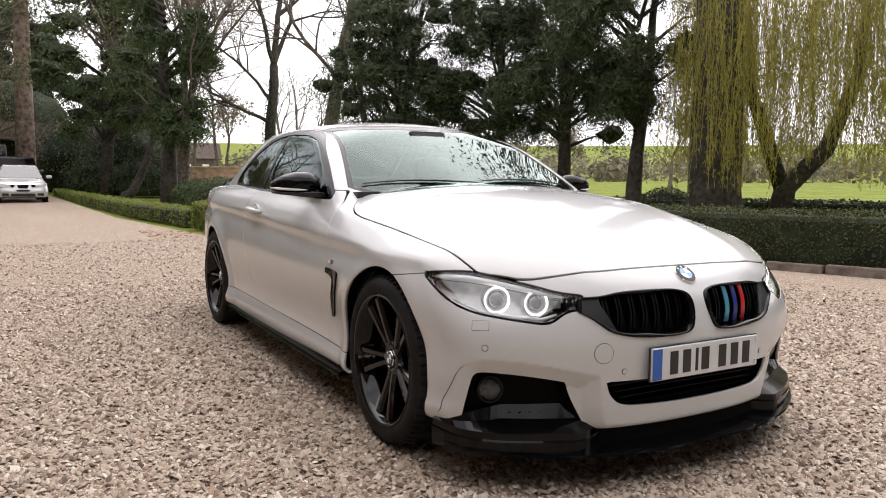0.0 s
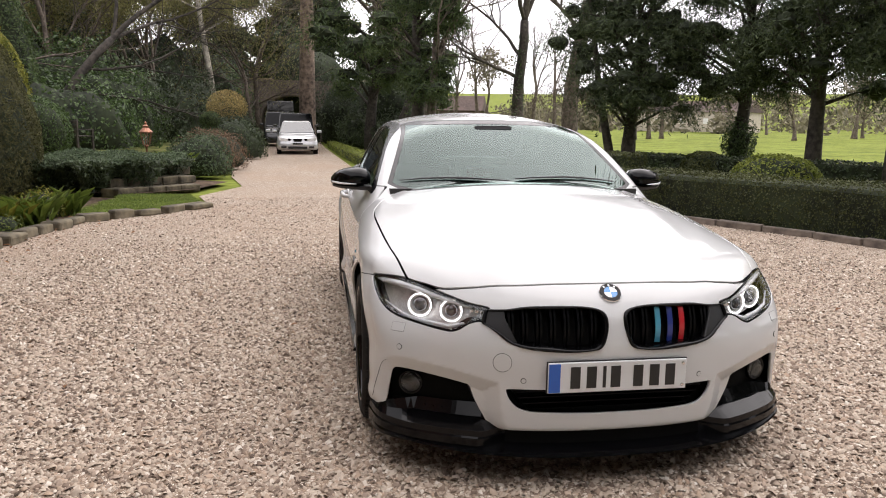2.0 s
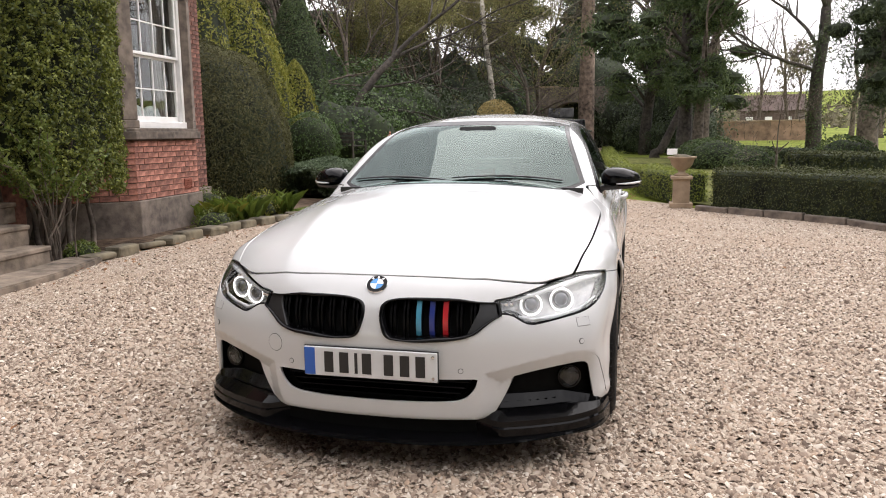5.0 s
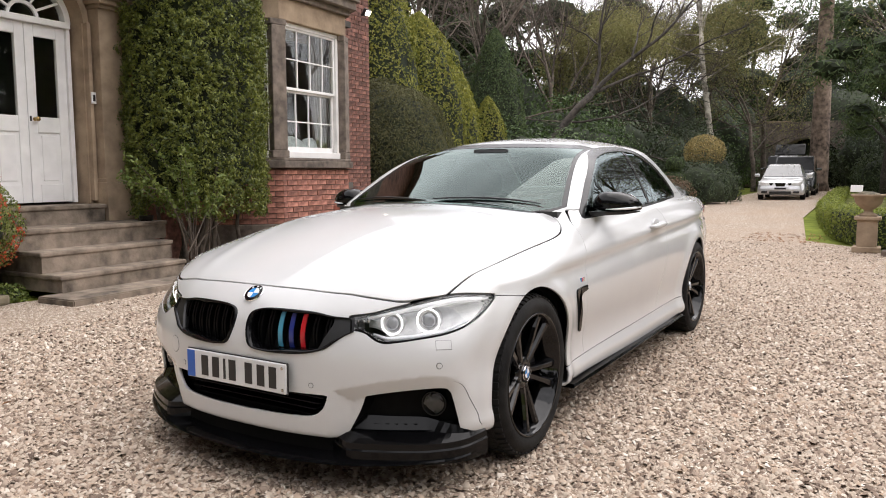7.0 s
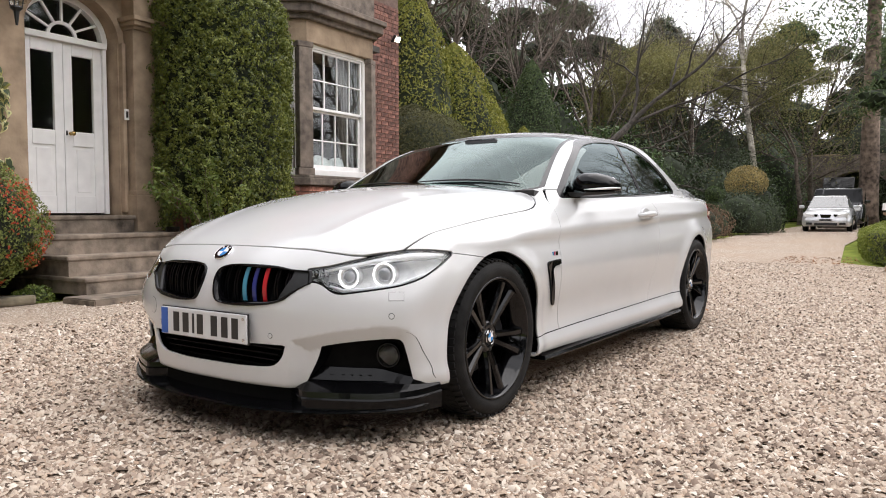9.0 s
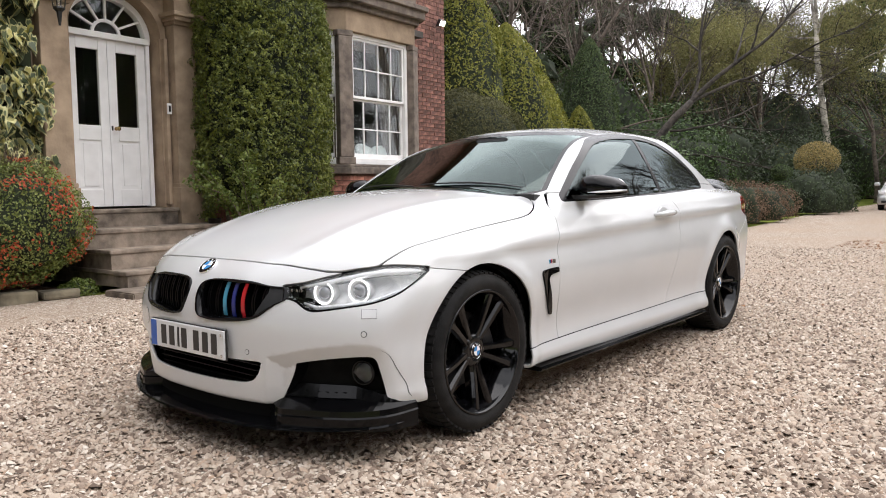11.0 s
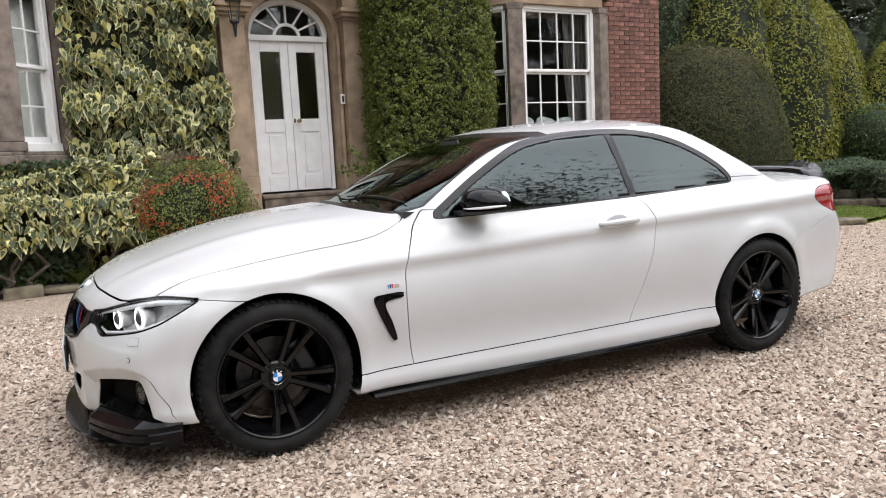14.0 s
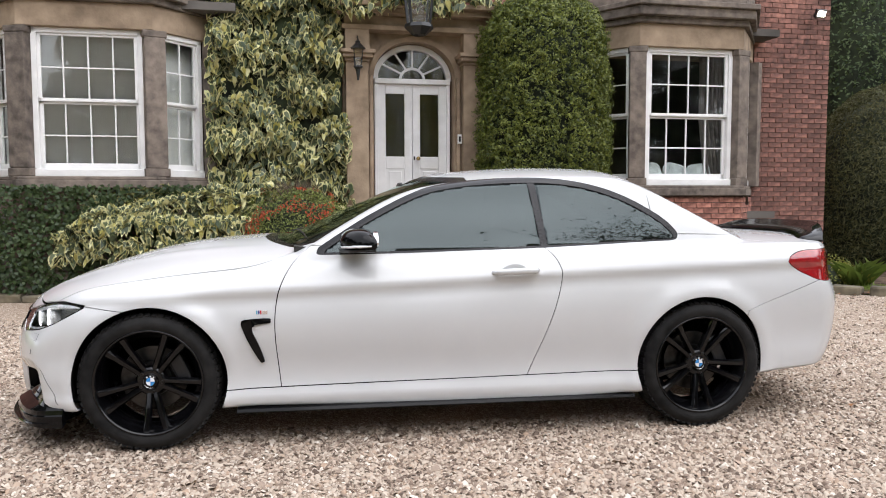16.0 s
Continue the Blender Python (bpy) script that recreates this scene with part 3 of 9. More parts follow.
V[:, :, 1] += Y[:, None]
V[:, :, 2] += (sz * rng.uniform(0.0, 0.6, n))[:, None] - 0.002
F = np.array([[0, 1, 4], [1, 5, 4], [1, 2, 5], [2, 3, 5], [3, 4, 5], [3, 0, 4]])
T = (np.arange(n)[:, None, None] * 6 + F[None]).reshape(-1, 3)


def stone_mat():
    m = bpy.data.materials.new("gravel_stone")
    m.use_nodes = True
    nt = m.node_tree
    b = nt.nodes["Principled BSDF"]
    b.inputs["Roughness"].default_value = 0.8
    b.inputs["Specular IOR Level"].default_value = 0.25
    g, r = nt.nodes.new("ShaderNodeNewGeometry"), nt.nodes.new("ShaderNodeValToRGB")
    e = r.color_ramp.elements
    e[0].position, e[0].color = 0.0, (0.10, 0.072, 0.055, 1)
    e[1].position, e[1].color = 1.0, (0.66, 0.60, 0.52, 1)
    for p, col in ((0.15, (0.23, 0.17, 0.13, 1)), (0.4, (0.38, 0.305, 0.238, 1)), (0.7, (0.49, 0.415, 0.335, 1)), (0.85, (0.36, 0.262, 0.188, 1))):
        k = e.new(p)
        k.color = col
    nt.links.new(g.outputs["Random Per Island"], r.inputs[0])
    nt.links.new(r.outputs[0], b.inputs["Base Color"])
    return m


o = fast_mesh("gravel_stones", V.reshape(-1, 3), T, [stone_mat()])
tagged(o, "loose pale and tawny gravel stones", "gravel", kind="stuff")

# ---- the white convertible: its skin is a smooth field, meshed once and cut into panels ----
paint = mat("pearl_white_paint", (0.545, 0.548, 0.55), rough=0.26, vary=0.02, scale=3, coat=0.7, spec=0.4)
gloss_black = mat("gloss_black_plastic", (0.003, 0.003, 0.0035), rough=0.09, vary=0.2, scale=20, spec=0.20)
trim_black = mat("black_window_trim", (0.008, 0.008, 0.009), rough=0.25, vary=0.2, scale=30, spec=0.3)
satin_black = mat("satin_black_trim", (0.012, 0.012, 0.013), rough=0.42, vary=0.2, scale=30)
matt_black = mat("matt_black_liner", (0.004, 0.004, 0.004), rough=0.85, vary=0.2, scale=30, spec=0.08)
rubber = mat("tyre_rubber", (0.007, 0.007, 0.0075), rough=0.7, vary=0.3, scale=14, tint=(0.014, 0.0135, 0.013), spec=0.18, bump=0.25, bump_scale=180)
rim_black = mat("gloss_black_alloy", (0.0025, 0.0025, 0.003), rough=0.08, vary=0.3, scale=25, spec=0.36)
chrome = mat("chrome", (0.75, 0.75, 0.76), rough=0.08, metal=1.0, vary=0.05)
steel = mat("brushed_steel", (0.055, 0.053, 0.050), rough=0.38, metal=1.0, vary=0.25, scale=30)
leather = mat("dark_leather", (0.02, 0.019, 0.018), rough=0.5, vary=0.2, scale=60, bump=0.2, bump_scale=200)
plate_white = mat("number_plate_white", (0.62, 0.63, 0.64), rough=0.35, vary=0.03, coat=0.3)
plate_black = mat("number_plate_black", (0.012, 0.012, 0.013), rough=0.4, vary=0.1)
plate_blue = mat("number_plate_blue", (0.02, 0.10, 0.42), rough=0.35, vary=0.05)
badge_blue = mat("badge_blue", (0.03, 0.22, 0.55), rough=0.2, vary=0.05, coat=0.8)
badge_white = mat("badge_white", (0.75, 0.77, 0.8), rough=0.2, vary=0.03, coat=0.8)
bar_light_blue = mat("bar_light_blue", (0.06, 0.28, 0.42), rough=0.3, vary=0.05, coat=0.4)
bar_dark_blue = mat("bar_dark_blue", (0.015, 0.03, 0.20), rough=0.3, vary=0.05, coat=0.4)
bar_red = mat("bar_red", (0.50, 0.012, 0.02), rough=0.3, vary=0.05, coat=0.4)
red_lens = mat("red_tail_lens", (0.27, 0.006, 0.009), rough=0.12, vary=0.1, scale=30, coat=1.0)


def glass_mat(name, tint, through_share, rough=0.0, ior=1.6, gloss=(0.95, 0.97, 0.96)):
    """Thin tinted pane: clear straight through, with mirror gloss by Fresnel."""
    m = bpy.data.materials.new(name)
    m.use_nodes = True
    nt = m.node_tree
    nt.nodes.remove(nt.nodes["Principled BSDF"])
    tr, gl, mx, lw, pw, mr = (nt.nodes.new(k) for k in ("ShaderNodeBsdfTransparent", "ShaderNodeBsdfGlossy", "ShaderNodeMixShader", "ShaderNodeLayerWeight", "ShaderNodeMath", "ShaderNodeMapRange"))
    tr.inputs["Color"].default_value = (*[v * through_share for v in tint], 1)
    gl.inputs["Color"].default_value, gl.inputs["Roughness"].default_value = (*gloss, 1), rough
    lw.inputs["Blend"].default_value = 0.5
    pw.operation = "POWER"
    pw.inputs[1].default_value = 5.0
    mr.inputs["To Min"].default_value = ((ior - 1) / (ior + 1)) ** 2
    nt.links.new(lw.outputs["Facing"], pw.inputs[0])
    nt.links.new(pw.outputs[0], mr.inputs["Value"])
    nt.links.new(mr.outputs[0], mx.inputs[0])
    nt.links.new(tr.outputs[0], mx.inputs[1])
    nt.links.new(gl.outputs[0], mx.inputs[2])
    nt.links.new(mx.outputs[0], nt.nodes["Material Output"].inputs["Surface"])
    return m


screen_glass = glass_mat("windscreen_glass", (0.74, 0.93, 0.87), 0.50, 0.0, 1.54, (0.86, 0.96, 0.94))
tint_glass = glass_mat("tinted_side_glass", (0.70, 0.9, 0.92), 0.14, 0.0, 1.64, (0.82, 0.94, 0.94))
lens_glass = glass_mat("clear_lamp_lens", (1, 1, 1), 0.96)
lamp_silver = mat("lamp_silver", (0.80, 0.80, 0.80), rough=0.32, metal=0.25, vary=0.14, scale=40)
projector_glass = mat("projector_glass", (0.16, 0.16, 0.17), rough=0.10, metal=0.7, vary=0.2, scale=30)


def glow(name, color, strength):
    m = bpy.data.materials.new(name)
    m.use_nodes = True
    b = m.node_tree.nodes["Principled BSDF"]
    b.inputs["Base Color"].default_value = (*color, 1)
    b.inputs["Emission Color"].default_value = (*color, 1)
    b.inputs["Emission Strength"].default_value = strength
    return m


ring_glow = glow("daylight_ring", (1.0, 0.97, 0.92), 1.7)


KX, KF, KY, KZ = 1.030, 0.998, 1.034, 1.042  # last stretch of the body: behind the front axle, before it, across, up


INTAKE_FRAME = np.array([(0.405, 0.366), (0.57, 0.405), (0.70, 0.423), (0.752, 0.423), (0.786, 0.405), (0.806, 0.365), (0.840, 0.15), (0.36, 0.15), (0.395, 0.26)])


def front_hollow(x, a, z):
    """The bumper face turns inwards round each outer intake, from a crisp frame line."""
    out = np.zeros(np.shape(x))
    m = (x > 0.35) & (a > 0.34) & (z < 0.45)
    if m.any():
        out[m] = 0.50 * np.clip(-inside(a[m], z[m], INTAKE_FRAME), 0, 0.05)
    return out


def car_field(x, y, z, hollow=True):
    """Negative inside the closed car; metres, front axle at x = 0, nose towards +x."""
    a = np.abs(y)
    # bonnet, shoulders and boot deck
    zt = spl(x, [0.92, 0.78, 0.66, 0.52, 0.24, -0.07, -0.47, -1.0, -2.0, -3.0, -3.45, -3.85],
             [0.50, 0.615, 0.688, 0.752, 0.848, 0.918, 0.955, 0.985, 1.00, 0.975, 0.958, 0.925])
    cr = spl(x, [0.8, 0.4, 0.0, -0.5, -1.0, -2.0, -3.0, -3.8], [0.06, 0.085, 0.115, 0.105, 0.10, 0.075, 0.06, 0.055])
    ft = (z - zt + cr * (a / 0.74) ** 2.6 - 0.005 * np.exp(-((a - 0.40 - 0.10 * (0.6 - x)) / 0.05) ** 2) * np.clip((x + 0.55) * 2, 0, 1)) * 0.94
    # flanks: waist crease, undercut, flared sill, wheel arches
    w = spl(x, [0.75, 0.45, 0.1, -0.6, -1.4, -2.2, -2.8, -3.3, -3.85], [0.785, 0.817, 0.852, 0.850, 0.852, 0.856, 0.850, 0.785, 0.70])
    zc = spl(x, [0.6, -0.6, -1.8, -3.0, -3.9], [0.70, 0.725, 0.775, 0.815, 0.83])
    q = z - (zc - 0.76) * np.clip((z - 0.40) / 0.3, 0, 1)
    pr = spl(q, [0.10, 0.185, 0.215, 0.242, 0.262, 0.290, 0.345, 0.46, 0.58, 0.68, 0.735, 0.765, 0.80, 0.86, 0.93, 1.02],
             [-0.03, -0.018, -0.012, -0.012, -0.019, -0.026, -0.029, -0.012, 0.0, -0.012, -0.020, -0.014, -0.027, -0.060, -0.115, -0.20])
    rf, rr = np.hypot(x * KF, z * KZ - 0.335), np.hypot(x * KX + 2.795, z * KZ - 0.335)
    fl = 0.014 * np.exp(-((rf - 0.375) / 0.055) ** 2) + 0.016 * np.exp(-((rr - 0.375) / 0.06) ** 2)
    ends = np.clip((x - 0.05) / 0.25, 0, 1) + np.clip((-2.95 - x) / 0.25, 0, 1)
    pr = pr + ends * 0.022 * np.exp(-((q - 0.335) / 0.09) ** 2)
    fs = a - w - pr - fl
    # nose and tail
    x0 = spl(z, [0.12, 0.20, 0.30, 0.42, 0.50, 0.60, 0.68, 0.76], [0.757, 0.772, 0.782, 0.787, 0.783, 0.750, 0.702, 0.61])
    kf = spl(z, [0.1, 0.35, 0.5, 0.66, 0.8], [0.455, 0.475, 0.495, 0.615, 0.67])
    ff = (x - x0 + kf * a ** 2.45) * 0.9
    xr = spl(z, [0.15, 0.3, 0.5, 0.68, 0.72, 0.85, 0.95], [-3.62, -3.73, -3.785, -3.77, -3.75, -3.725, -3.70])
    if hollow:
        ff = ff + front_hollow(x, a, z)
    fr = (xr + 0.60 * a ** 2.5 - x) * 0.9
    fb = (spl(x, [0.85, 0.4, -0.4, -2.4, -3.0, -3.3, -3.9], [0.185, 0.188, 0.188, 0.190, 0.250, 0.265, 0.295]) - z)
    rt = 0.05 + 0.03 * np.clip(x + 0.7, 0, 0.7)
    body = smax(ft, fs, rt)
    body = smax(body, ff, 0.055)
    body = smax(body, fr, 0.05)
    body = smax(body, fb, 0.02)
    # cabin
    t = (z - 0.93) / 0.355
    fw = (x - (-0.535 - 0.80 * t - 0.02 * t * t) + (0.46 - 0.33 * t) * a * a) * 0.41
    ro = spl(x, [-0.9, -1.35, -1.56, -1.77, -2.1, -2.45, -2.75, -3.1], [1.185, 1.284, 1.309, 1.324, 1.330, 1.312, 1.262, 1.175])
    fo = z - ro + 0.055 * (a / 0.5) ** 2.2
    fe = (-3.13 + (z - 0.977) * 2.05 + 0.45 * a * a - x) * 0.44
    sd = 0.742 - 0.40 * (z - 0.93) - 0.35 * (z - 0.93) ** 2 - 0.05 * np.clip((-2.0 - x), 0, 2) ** 1.6 - 0.03 * np.clip(x + 1.2, 0, 1) ** 1.5
    fc = (a - sd) * 0.9
    cab = smax(smax(fw, fo, 0.03), fc, 0.045)
    cab = smax(smax(cab, fe, 0.05), 0.7 - z, 0.02)
    return -smax(-body, -cab, 0.010)


def mesh_skin():
    """Rays from a spine out to the skin; returns points, normals and quads."""
    th = np.radians(np.linspace(-90, 270, 321)[:-1])
    xs = np.linspace(-3.15, 0.12, 205)
    ph = np.radians(90 * np.linspace(0, 1, 56)[1:] ** 0.92)
    pf = np.radians(90 * np.linspace(0, 1, 96)[1:] ** 0.92)
    O, D = [], []
    for p in ph[::-1]:
        O.append(np.tile((xs[0], 0, 0.5), (len(th), 1)))
        D.append(np.stack([np.full(len(th), -math.sin(p)), math.cos(p) * np.cos(th), math.cos(p) * np.sin(th)], 1))
    for x in xs:
        O.append(np.tile((x, 0, 0.5), (len(th), 1)))
        D.append(np.stack([np.zeros(len(th)), np.cos(th), np.sin(th)], 1))
    for p in pf:
        O.append(np.tile((xs[-1], 0, 0.5), (len(th), 1)))
        D.append(np.stack([np.full(len(th), math.sin(p)), math.cos(p) * np.cos(th), math.cos(p) * np.sin(th)], 1))
    n, m = len(O), len(th)
    O, D = np.concatenate(O), np.concatenate(D)
    lo, hi, done = np.full(len(O), 0.05), np.full(len(O), 0.05), np.zeros(len(O), bool)
    for t in np.arange(0.09, 1.6, 0.04):
        q = O + D * t
        f = car_field(q[:, 0], q[:, 1], q[:, 2])
        hit = (f > 0) & ~done
        lo[hit], hi[hit] = t - 0.04, t
        done |= hit
    for _ in range(14):
        mid = (lo + hi) / 2
        q = O + D * mid[:, None]
        out = car_field(q[:, 0], q[:, 1], q[:, 2]) > 0
        hi, lo = np.where(out, mid, hi), np.where(out, lo, mid)
    V = O + D * hi[:, None]
    F = [(i * m + j, i * m + (j + 1) % m, (i + 1) * m + (j + 1) % m, (i + 1) * m + j) for i in range(n - 1) for j in range(m)]
    return V, F


def skin_normals(V):
    e, g = 0.0015, []
    for k in range(3):
        s = np.zeros(3)
        s[k] = e
        p, q = V + s, V - s
        g.append(car_field(p[:, 0], p[:, 1], p[:, 2]) - car_field(q[:, 0], q[:, 1], q[:, 2]))
    g = np.stack(g, 1)
    return g / np.maximum(np.linalg.norm(g, axis=1, keepdims=True), 1e-9)


def cut(M, g):
    """Divides a mesh along g = 0: returns the part with g < 0 and the rest."""
    V, F = M
    val = g(V[:, 0], V[:, 1], V[:, 2])
    neg = val < 0
    extra, key = [], {}
    A, B = [], []
    base = len(V)

    def mid(i, j):
        k = (i, j) if i < j else (j, i)
        if k not in key:
            t = val[k[0]] / (val[k[0]] - val[k[1]])
            key[k] = base + len(extra)
            extra.append(V[k[0]] * (1 - t) + V[k[1]] * t)
        return key[k]
    ng = neg.tolist()
    for f in F:
        s = [ng[i] for i in f]
        if all(s):
            A.append(f)
        elif not any(s):
            B.append(f)
        else:
            pa, pb, n = [], [], len(f)
            for k in range(n):
                i, j = f[k], f[(k + 1) % n]
                (pa if s[k] else pb).append(i)
                if s[k] != s[(k + 1) % n]:
                    c = mid(i, j)
                    pa.append(c)
                    pb.append(c)
            A.append(tuple(pa))
            B.append(tuple(pb))
    W = np.concatenate([V, np.array(extra)]) if extra else V
    return pack(W, A), pack(W, B)


def pack(V, F):
    used = np.zeros(len(V), bool)
    for f in F:
        used[list(f)] = True
    idx = np.cumsum(used) - 1
    il = idx.tolist()
    return V[used], [tuple(il[i] for i in f) for f in F]


def panel(name, M, material, parent, label="", depth=0.012, lift=0.0):
    """A cut piece of skin made solid: outer face, inner face and the edges between."""
    V, F = M
    if not len(F):
        return None
    F = [f for f in F if len(set(f)) > 2]
    N = skin_normals(V)
    n = len(V)
    W = np.concatenate([V + N * lift, V - N * depth])
    edges = {}
    for f in F:
        for a, b in zip(f, f[1:] + f[:1]):
            edges[(a, b)] = True
    rim = [(a, b) for a, b in edges if (b, a) not in edges]
    faces = [f for f in F] + [tuple(i + n for i in f[::-1]) for f in F] + [(b, a, a + n, b + n) for a, b in rim]
    ob = raw(name, W, faces, material, parent, label)
    me = ob.data
    nl = [(0.0, 0.0, 0.0)] * len(me.loops)
    lv = np.zeros(len(me.loops), int)
    me.loops.foreach_get("vertex_index", lv)
    count = sum(len(f) for f in F)
    for i in range(count):
        nl[i] = tuple(N[lv[i]])
    me.normals_split_custom_set(nl)
    return ob



car = thing("car", Matrix.Identity(4), "pearl white two-door hardtop convertible with gloss black trim on gravel", "car")
skin = mesh_skin()
GAP = 0.0024


def both(f):
    """A side test that applies to the left and the right alike."""
    return lambda x, y, z: f(x, np.abs(y), z)


def take(M, g, gap=GAP):
    """Cuts out a panel with a narrow open joint round it."""
    inn, rest = cut(M, lambda x, y, z: g(x, y, z) - gap)
    inn, _ = cut(inn, lambda x, y, z: g(x, y, z) + gap)
    return inn, rest


def left_right(M):
    return cut(M, lambda x, y, z: -y)


# wheel openings
arch = both(lambda x, a, z: np.where(a > 0.45, np.minimum(np.hypot(np.where(x > 0, x * KF, x * KX) + 0.010, z * KZ - 0.334) - 0.359, np.hypot(x * KX + 2.792, z * KZ - 0.336) - 0.354), 1.0))
_, skin = cut(skin, arch)
liner_src = skin

# kidney grilles, lower openings
kidney_line = loop_curve([(0.028, 0.578), (0.040, 0.611), (0.09, 0.626), (0.18, 0.630), (0.30, 0.627), (0.38, 0.616), (0.450, 0.612), (0.450, 0.612), (0.462, 0.567), (0.462, 0.567), (0.436, 0.554), (0.407, 0.533), (0.37, 0.506), (0.30, 0.488), (0.185, 0.480), (0.10, 0.483), (0.055, 0.495), (0.036, 0.533)], 6)
kidney = both(lambda x, a, z: np.where(x > 0.3, inside(a, z, kidney_line), 1.0))
kidney_skin, skin = cut(skin, kidney)
wedge_skin, _ = cut(kidney_skin, both(lambda x, a, z: 0.385 - 0.45 * np.clip(0.59 - z, 0, 1) - a))
mid_line = loop_curve([(-0.385, 0.347), (-0.385, 0.347), (0.385, 0.347), (0.385, 0.347), (0.368, 0.302), (0.325, 0.268), (0.23, 0.259), (0.0, 0.256), (-0.23, 0.259), (-0.325, 0.268), (-0.368, 0.302)], 5)
mid_hole = lambda x, y, z: np.where(x > 0.3, inside(y, z, mid_line), 1.0)
_, skin = cut(skin, mid_hole)
duct_line = loop_curve([(0.500, 0.346), (0.500, 0.346), (0.56, 0.358), (0.64, 0.370), (0.728, 0.377), (0.752, 0.370), (0.762, 0.34), (0.790, 0.165), (0.790, 0.165), (0.41, 0.165), (0.41, 0.165), (0.475, 0.28)], 5)
duct = both(lambda x, a, z: np.where((x > 0.2), inside(a, z, duct_line), 1.0))
_, skin = cut(skin, duct)
# the frame round each outer intake, cut free so that its edge is crisp
frame_cut = both(lambda x, a, z: np.where(x > 0.2, inside(a, z, INTAKE_FRAME), 1.0))
intake_frame, skin = cut(skin, frame_cut)

# lamps, on the angle round the nose
lamp_line = loop_curve([(0.462, 0.619), (0.462, 0.619), (0.545, 0.629), (0.618, 0.645), (0.691, 0.660), (0.765, 0.674), (0.85, 0.685), (0.94, 0.684), (1.05, 0.674), (1.05, 0.674), (0.99, 0.640), (0.937, 0.611), (0.88, 0.584), (0.80, 0.560), (0.706, 0.546), (0.629, 0.536), (0.588, 0.533), (0.558, 0.542), (0.528, 0.562), (0.500, 0.571), (0.470, 0.573), (0.470, 0.573)], 5)


def lamp_test(x, a, z):
    return np.where(x > 0.1, inside(np.arctan2(a, x + 0.2), z, lamp_line), 1.0)


lamp, skin = take(skin, both(lamp_test), 0.002)

tail_line = loop_curve([(-3.215, 0.825), (-3.26, 0.866), (-3.40, 0.884), (-3.84, 0.872), (-3.88, 0.79), (-3.84, 0.725), (-3.47, 0.718), (-3.33, 0.757), (-3.245, 0.80)], 6)
tail, skin = take(skin, both(lambda x, a, z: np.where(a > 0.32, inside(x, z, tail_line), 1.0)), 0.002)

# glass and the dark frames round it
win_line = loop_curve([(-0.775, 0.892), (-0.775, 0.892), (-1.02, 1.045), (-1.27, 1.168), (-1.45, 1.213), (-1.68, 1.236), (-1.94, 1.240), (-2.16, 1.213), (-2.36, 1.148), (-2.54, 1.045), (-2.615, 0.968), (-2.60, 0.944), (-2.45, 0.938), (-1.9, 0.915), (-1.2, 0.897)], 6)
on_cabin = lambda x, a, z: (a < 0.80) & (a > 0.42)
belt = lambda x: np.interp(x, [-2.6, -2.45, -1.9, -1.2, -0.775], [0.945, 0.938, 0.915, 0.897, 0.892])
frame_test = both(lambda x, a, z: np.where(on_cabin(x, a, z), inside(x, z, win_line) - 0.004 - 0.018 * np.clip((z - belt(x)) / 0.03, 0, 1), 1.0))
side_zone, skin = take(skin, frame_test, 0.0)
glass_test = both(lambda x, a, z: inside(x, z, win_line) + 0.006)
side_glass, side_frame = cut(side_zone, glass_test)


def screen_test(x, a, z):
    edge = 0.672 - 0.475 * (z - 0.93)
    return np.where((x > -1.55) & (x < -0.35), np.maximum(np.maximum(a - edge, z - (1.278 - 0.05 * a * a)), np.maximum(x + 0.482 + 1.17 * a ** 3.5, 0.86 - z)), 1.0)


screen_zone, skin = take(skin, both(screen_test), 0.001)
rear_test = both(lambda x, a, z: np.where(x < -2.3, np.maximum(np.maximum(a - (0.60 - 0.3 * (z - 0.95)), z - 1.25), 1.0 - z), 1.0))
rear_zone, skin = take(skin, rear_test, 0.001)

# bonnet, doors, boot lid, sills, bumpers, roof leaves
half_bonnet = [(0.645, 0.16), (0.632, 0.32), (0.606, 0.44), (0.568, 0.545), (0.535, 0.600), (0.535, 0.600), (0.444, 0.694), (0.444, 0.694), (0.362, 0.713), (0.19, 0.738), (-0.05, 0.754), (-0.30, 0.762), (-0.437, 0.757), (-0.52, 0.738), (-0.592, 0.702), (-0.66, 0.64), (-0.665, 0.54), (-0.57, 0.3)]
bonnet_line = loop_curve([(0.648, 0.0)] + half_bonnet + [(-0.535, 0.0)] + [(x, -y) for x, y in half_bonnet[::-1]], 5)
bonnet, skin = take(skin, lambda x, y, z: np.where(z > 0.6, inside(x, y, bonnet_line), 1.0), 0.0036)
boot_line = loop_curve([(-3.17, 0.0), (-3.12, 0.3), (-3.03, 0.55), (-3.05, 0.62), (-3.20, 0.68), (-3.45, 0.665), (-3.90, 0.60), (-3.90, 0.60), (-3.90, -0.60), (-3.90, -0.60), (-3.45, -0.665), (-3.20, -0.68), (-3.05, -0.62), (-3.03, -0.55), (-3.12, -0.3)], 5)
boot, skin = take(skin, lambda x, y, z: np.where(z > 0.66, inside(x, y, boot_line), 1.0))
sill, skin = take(skin, both(lambda x, a, z: np.where((a > 0.3), np.maximum(np.maximum(z - (0.268 - 0.0128 * x * 1.0), x + 0.34), -2.48 - x), 1.0)))
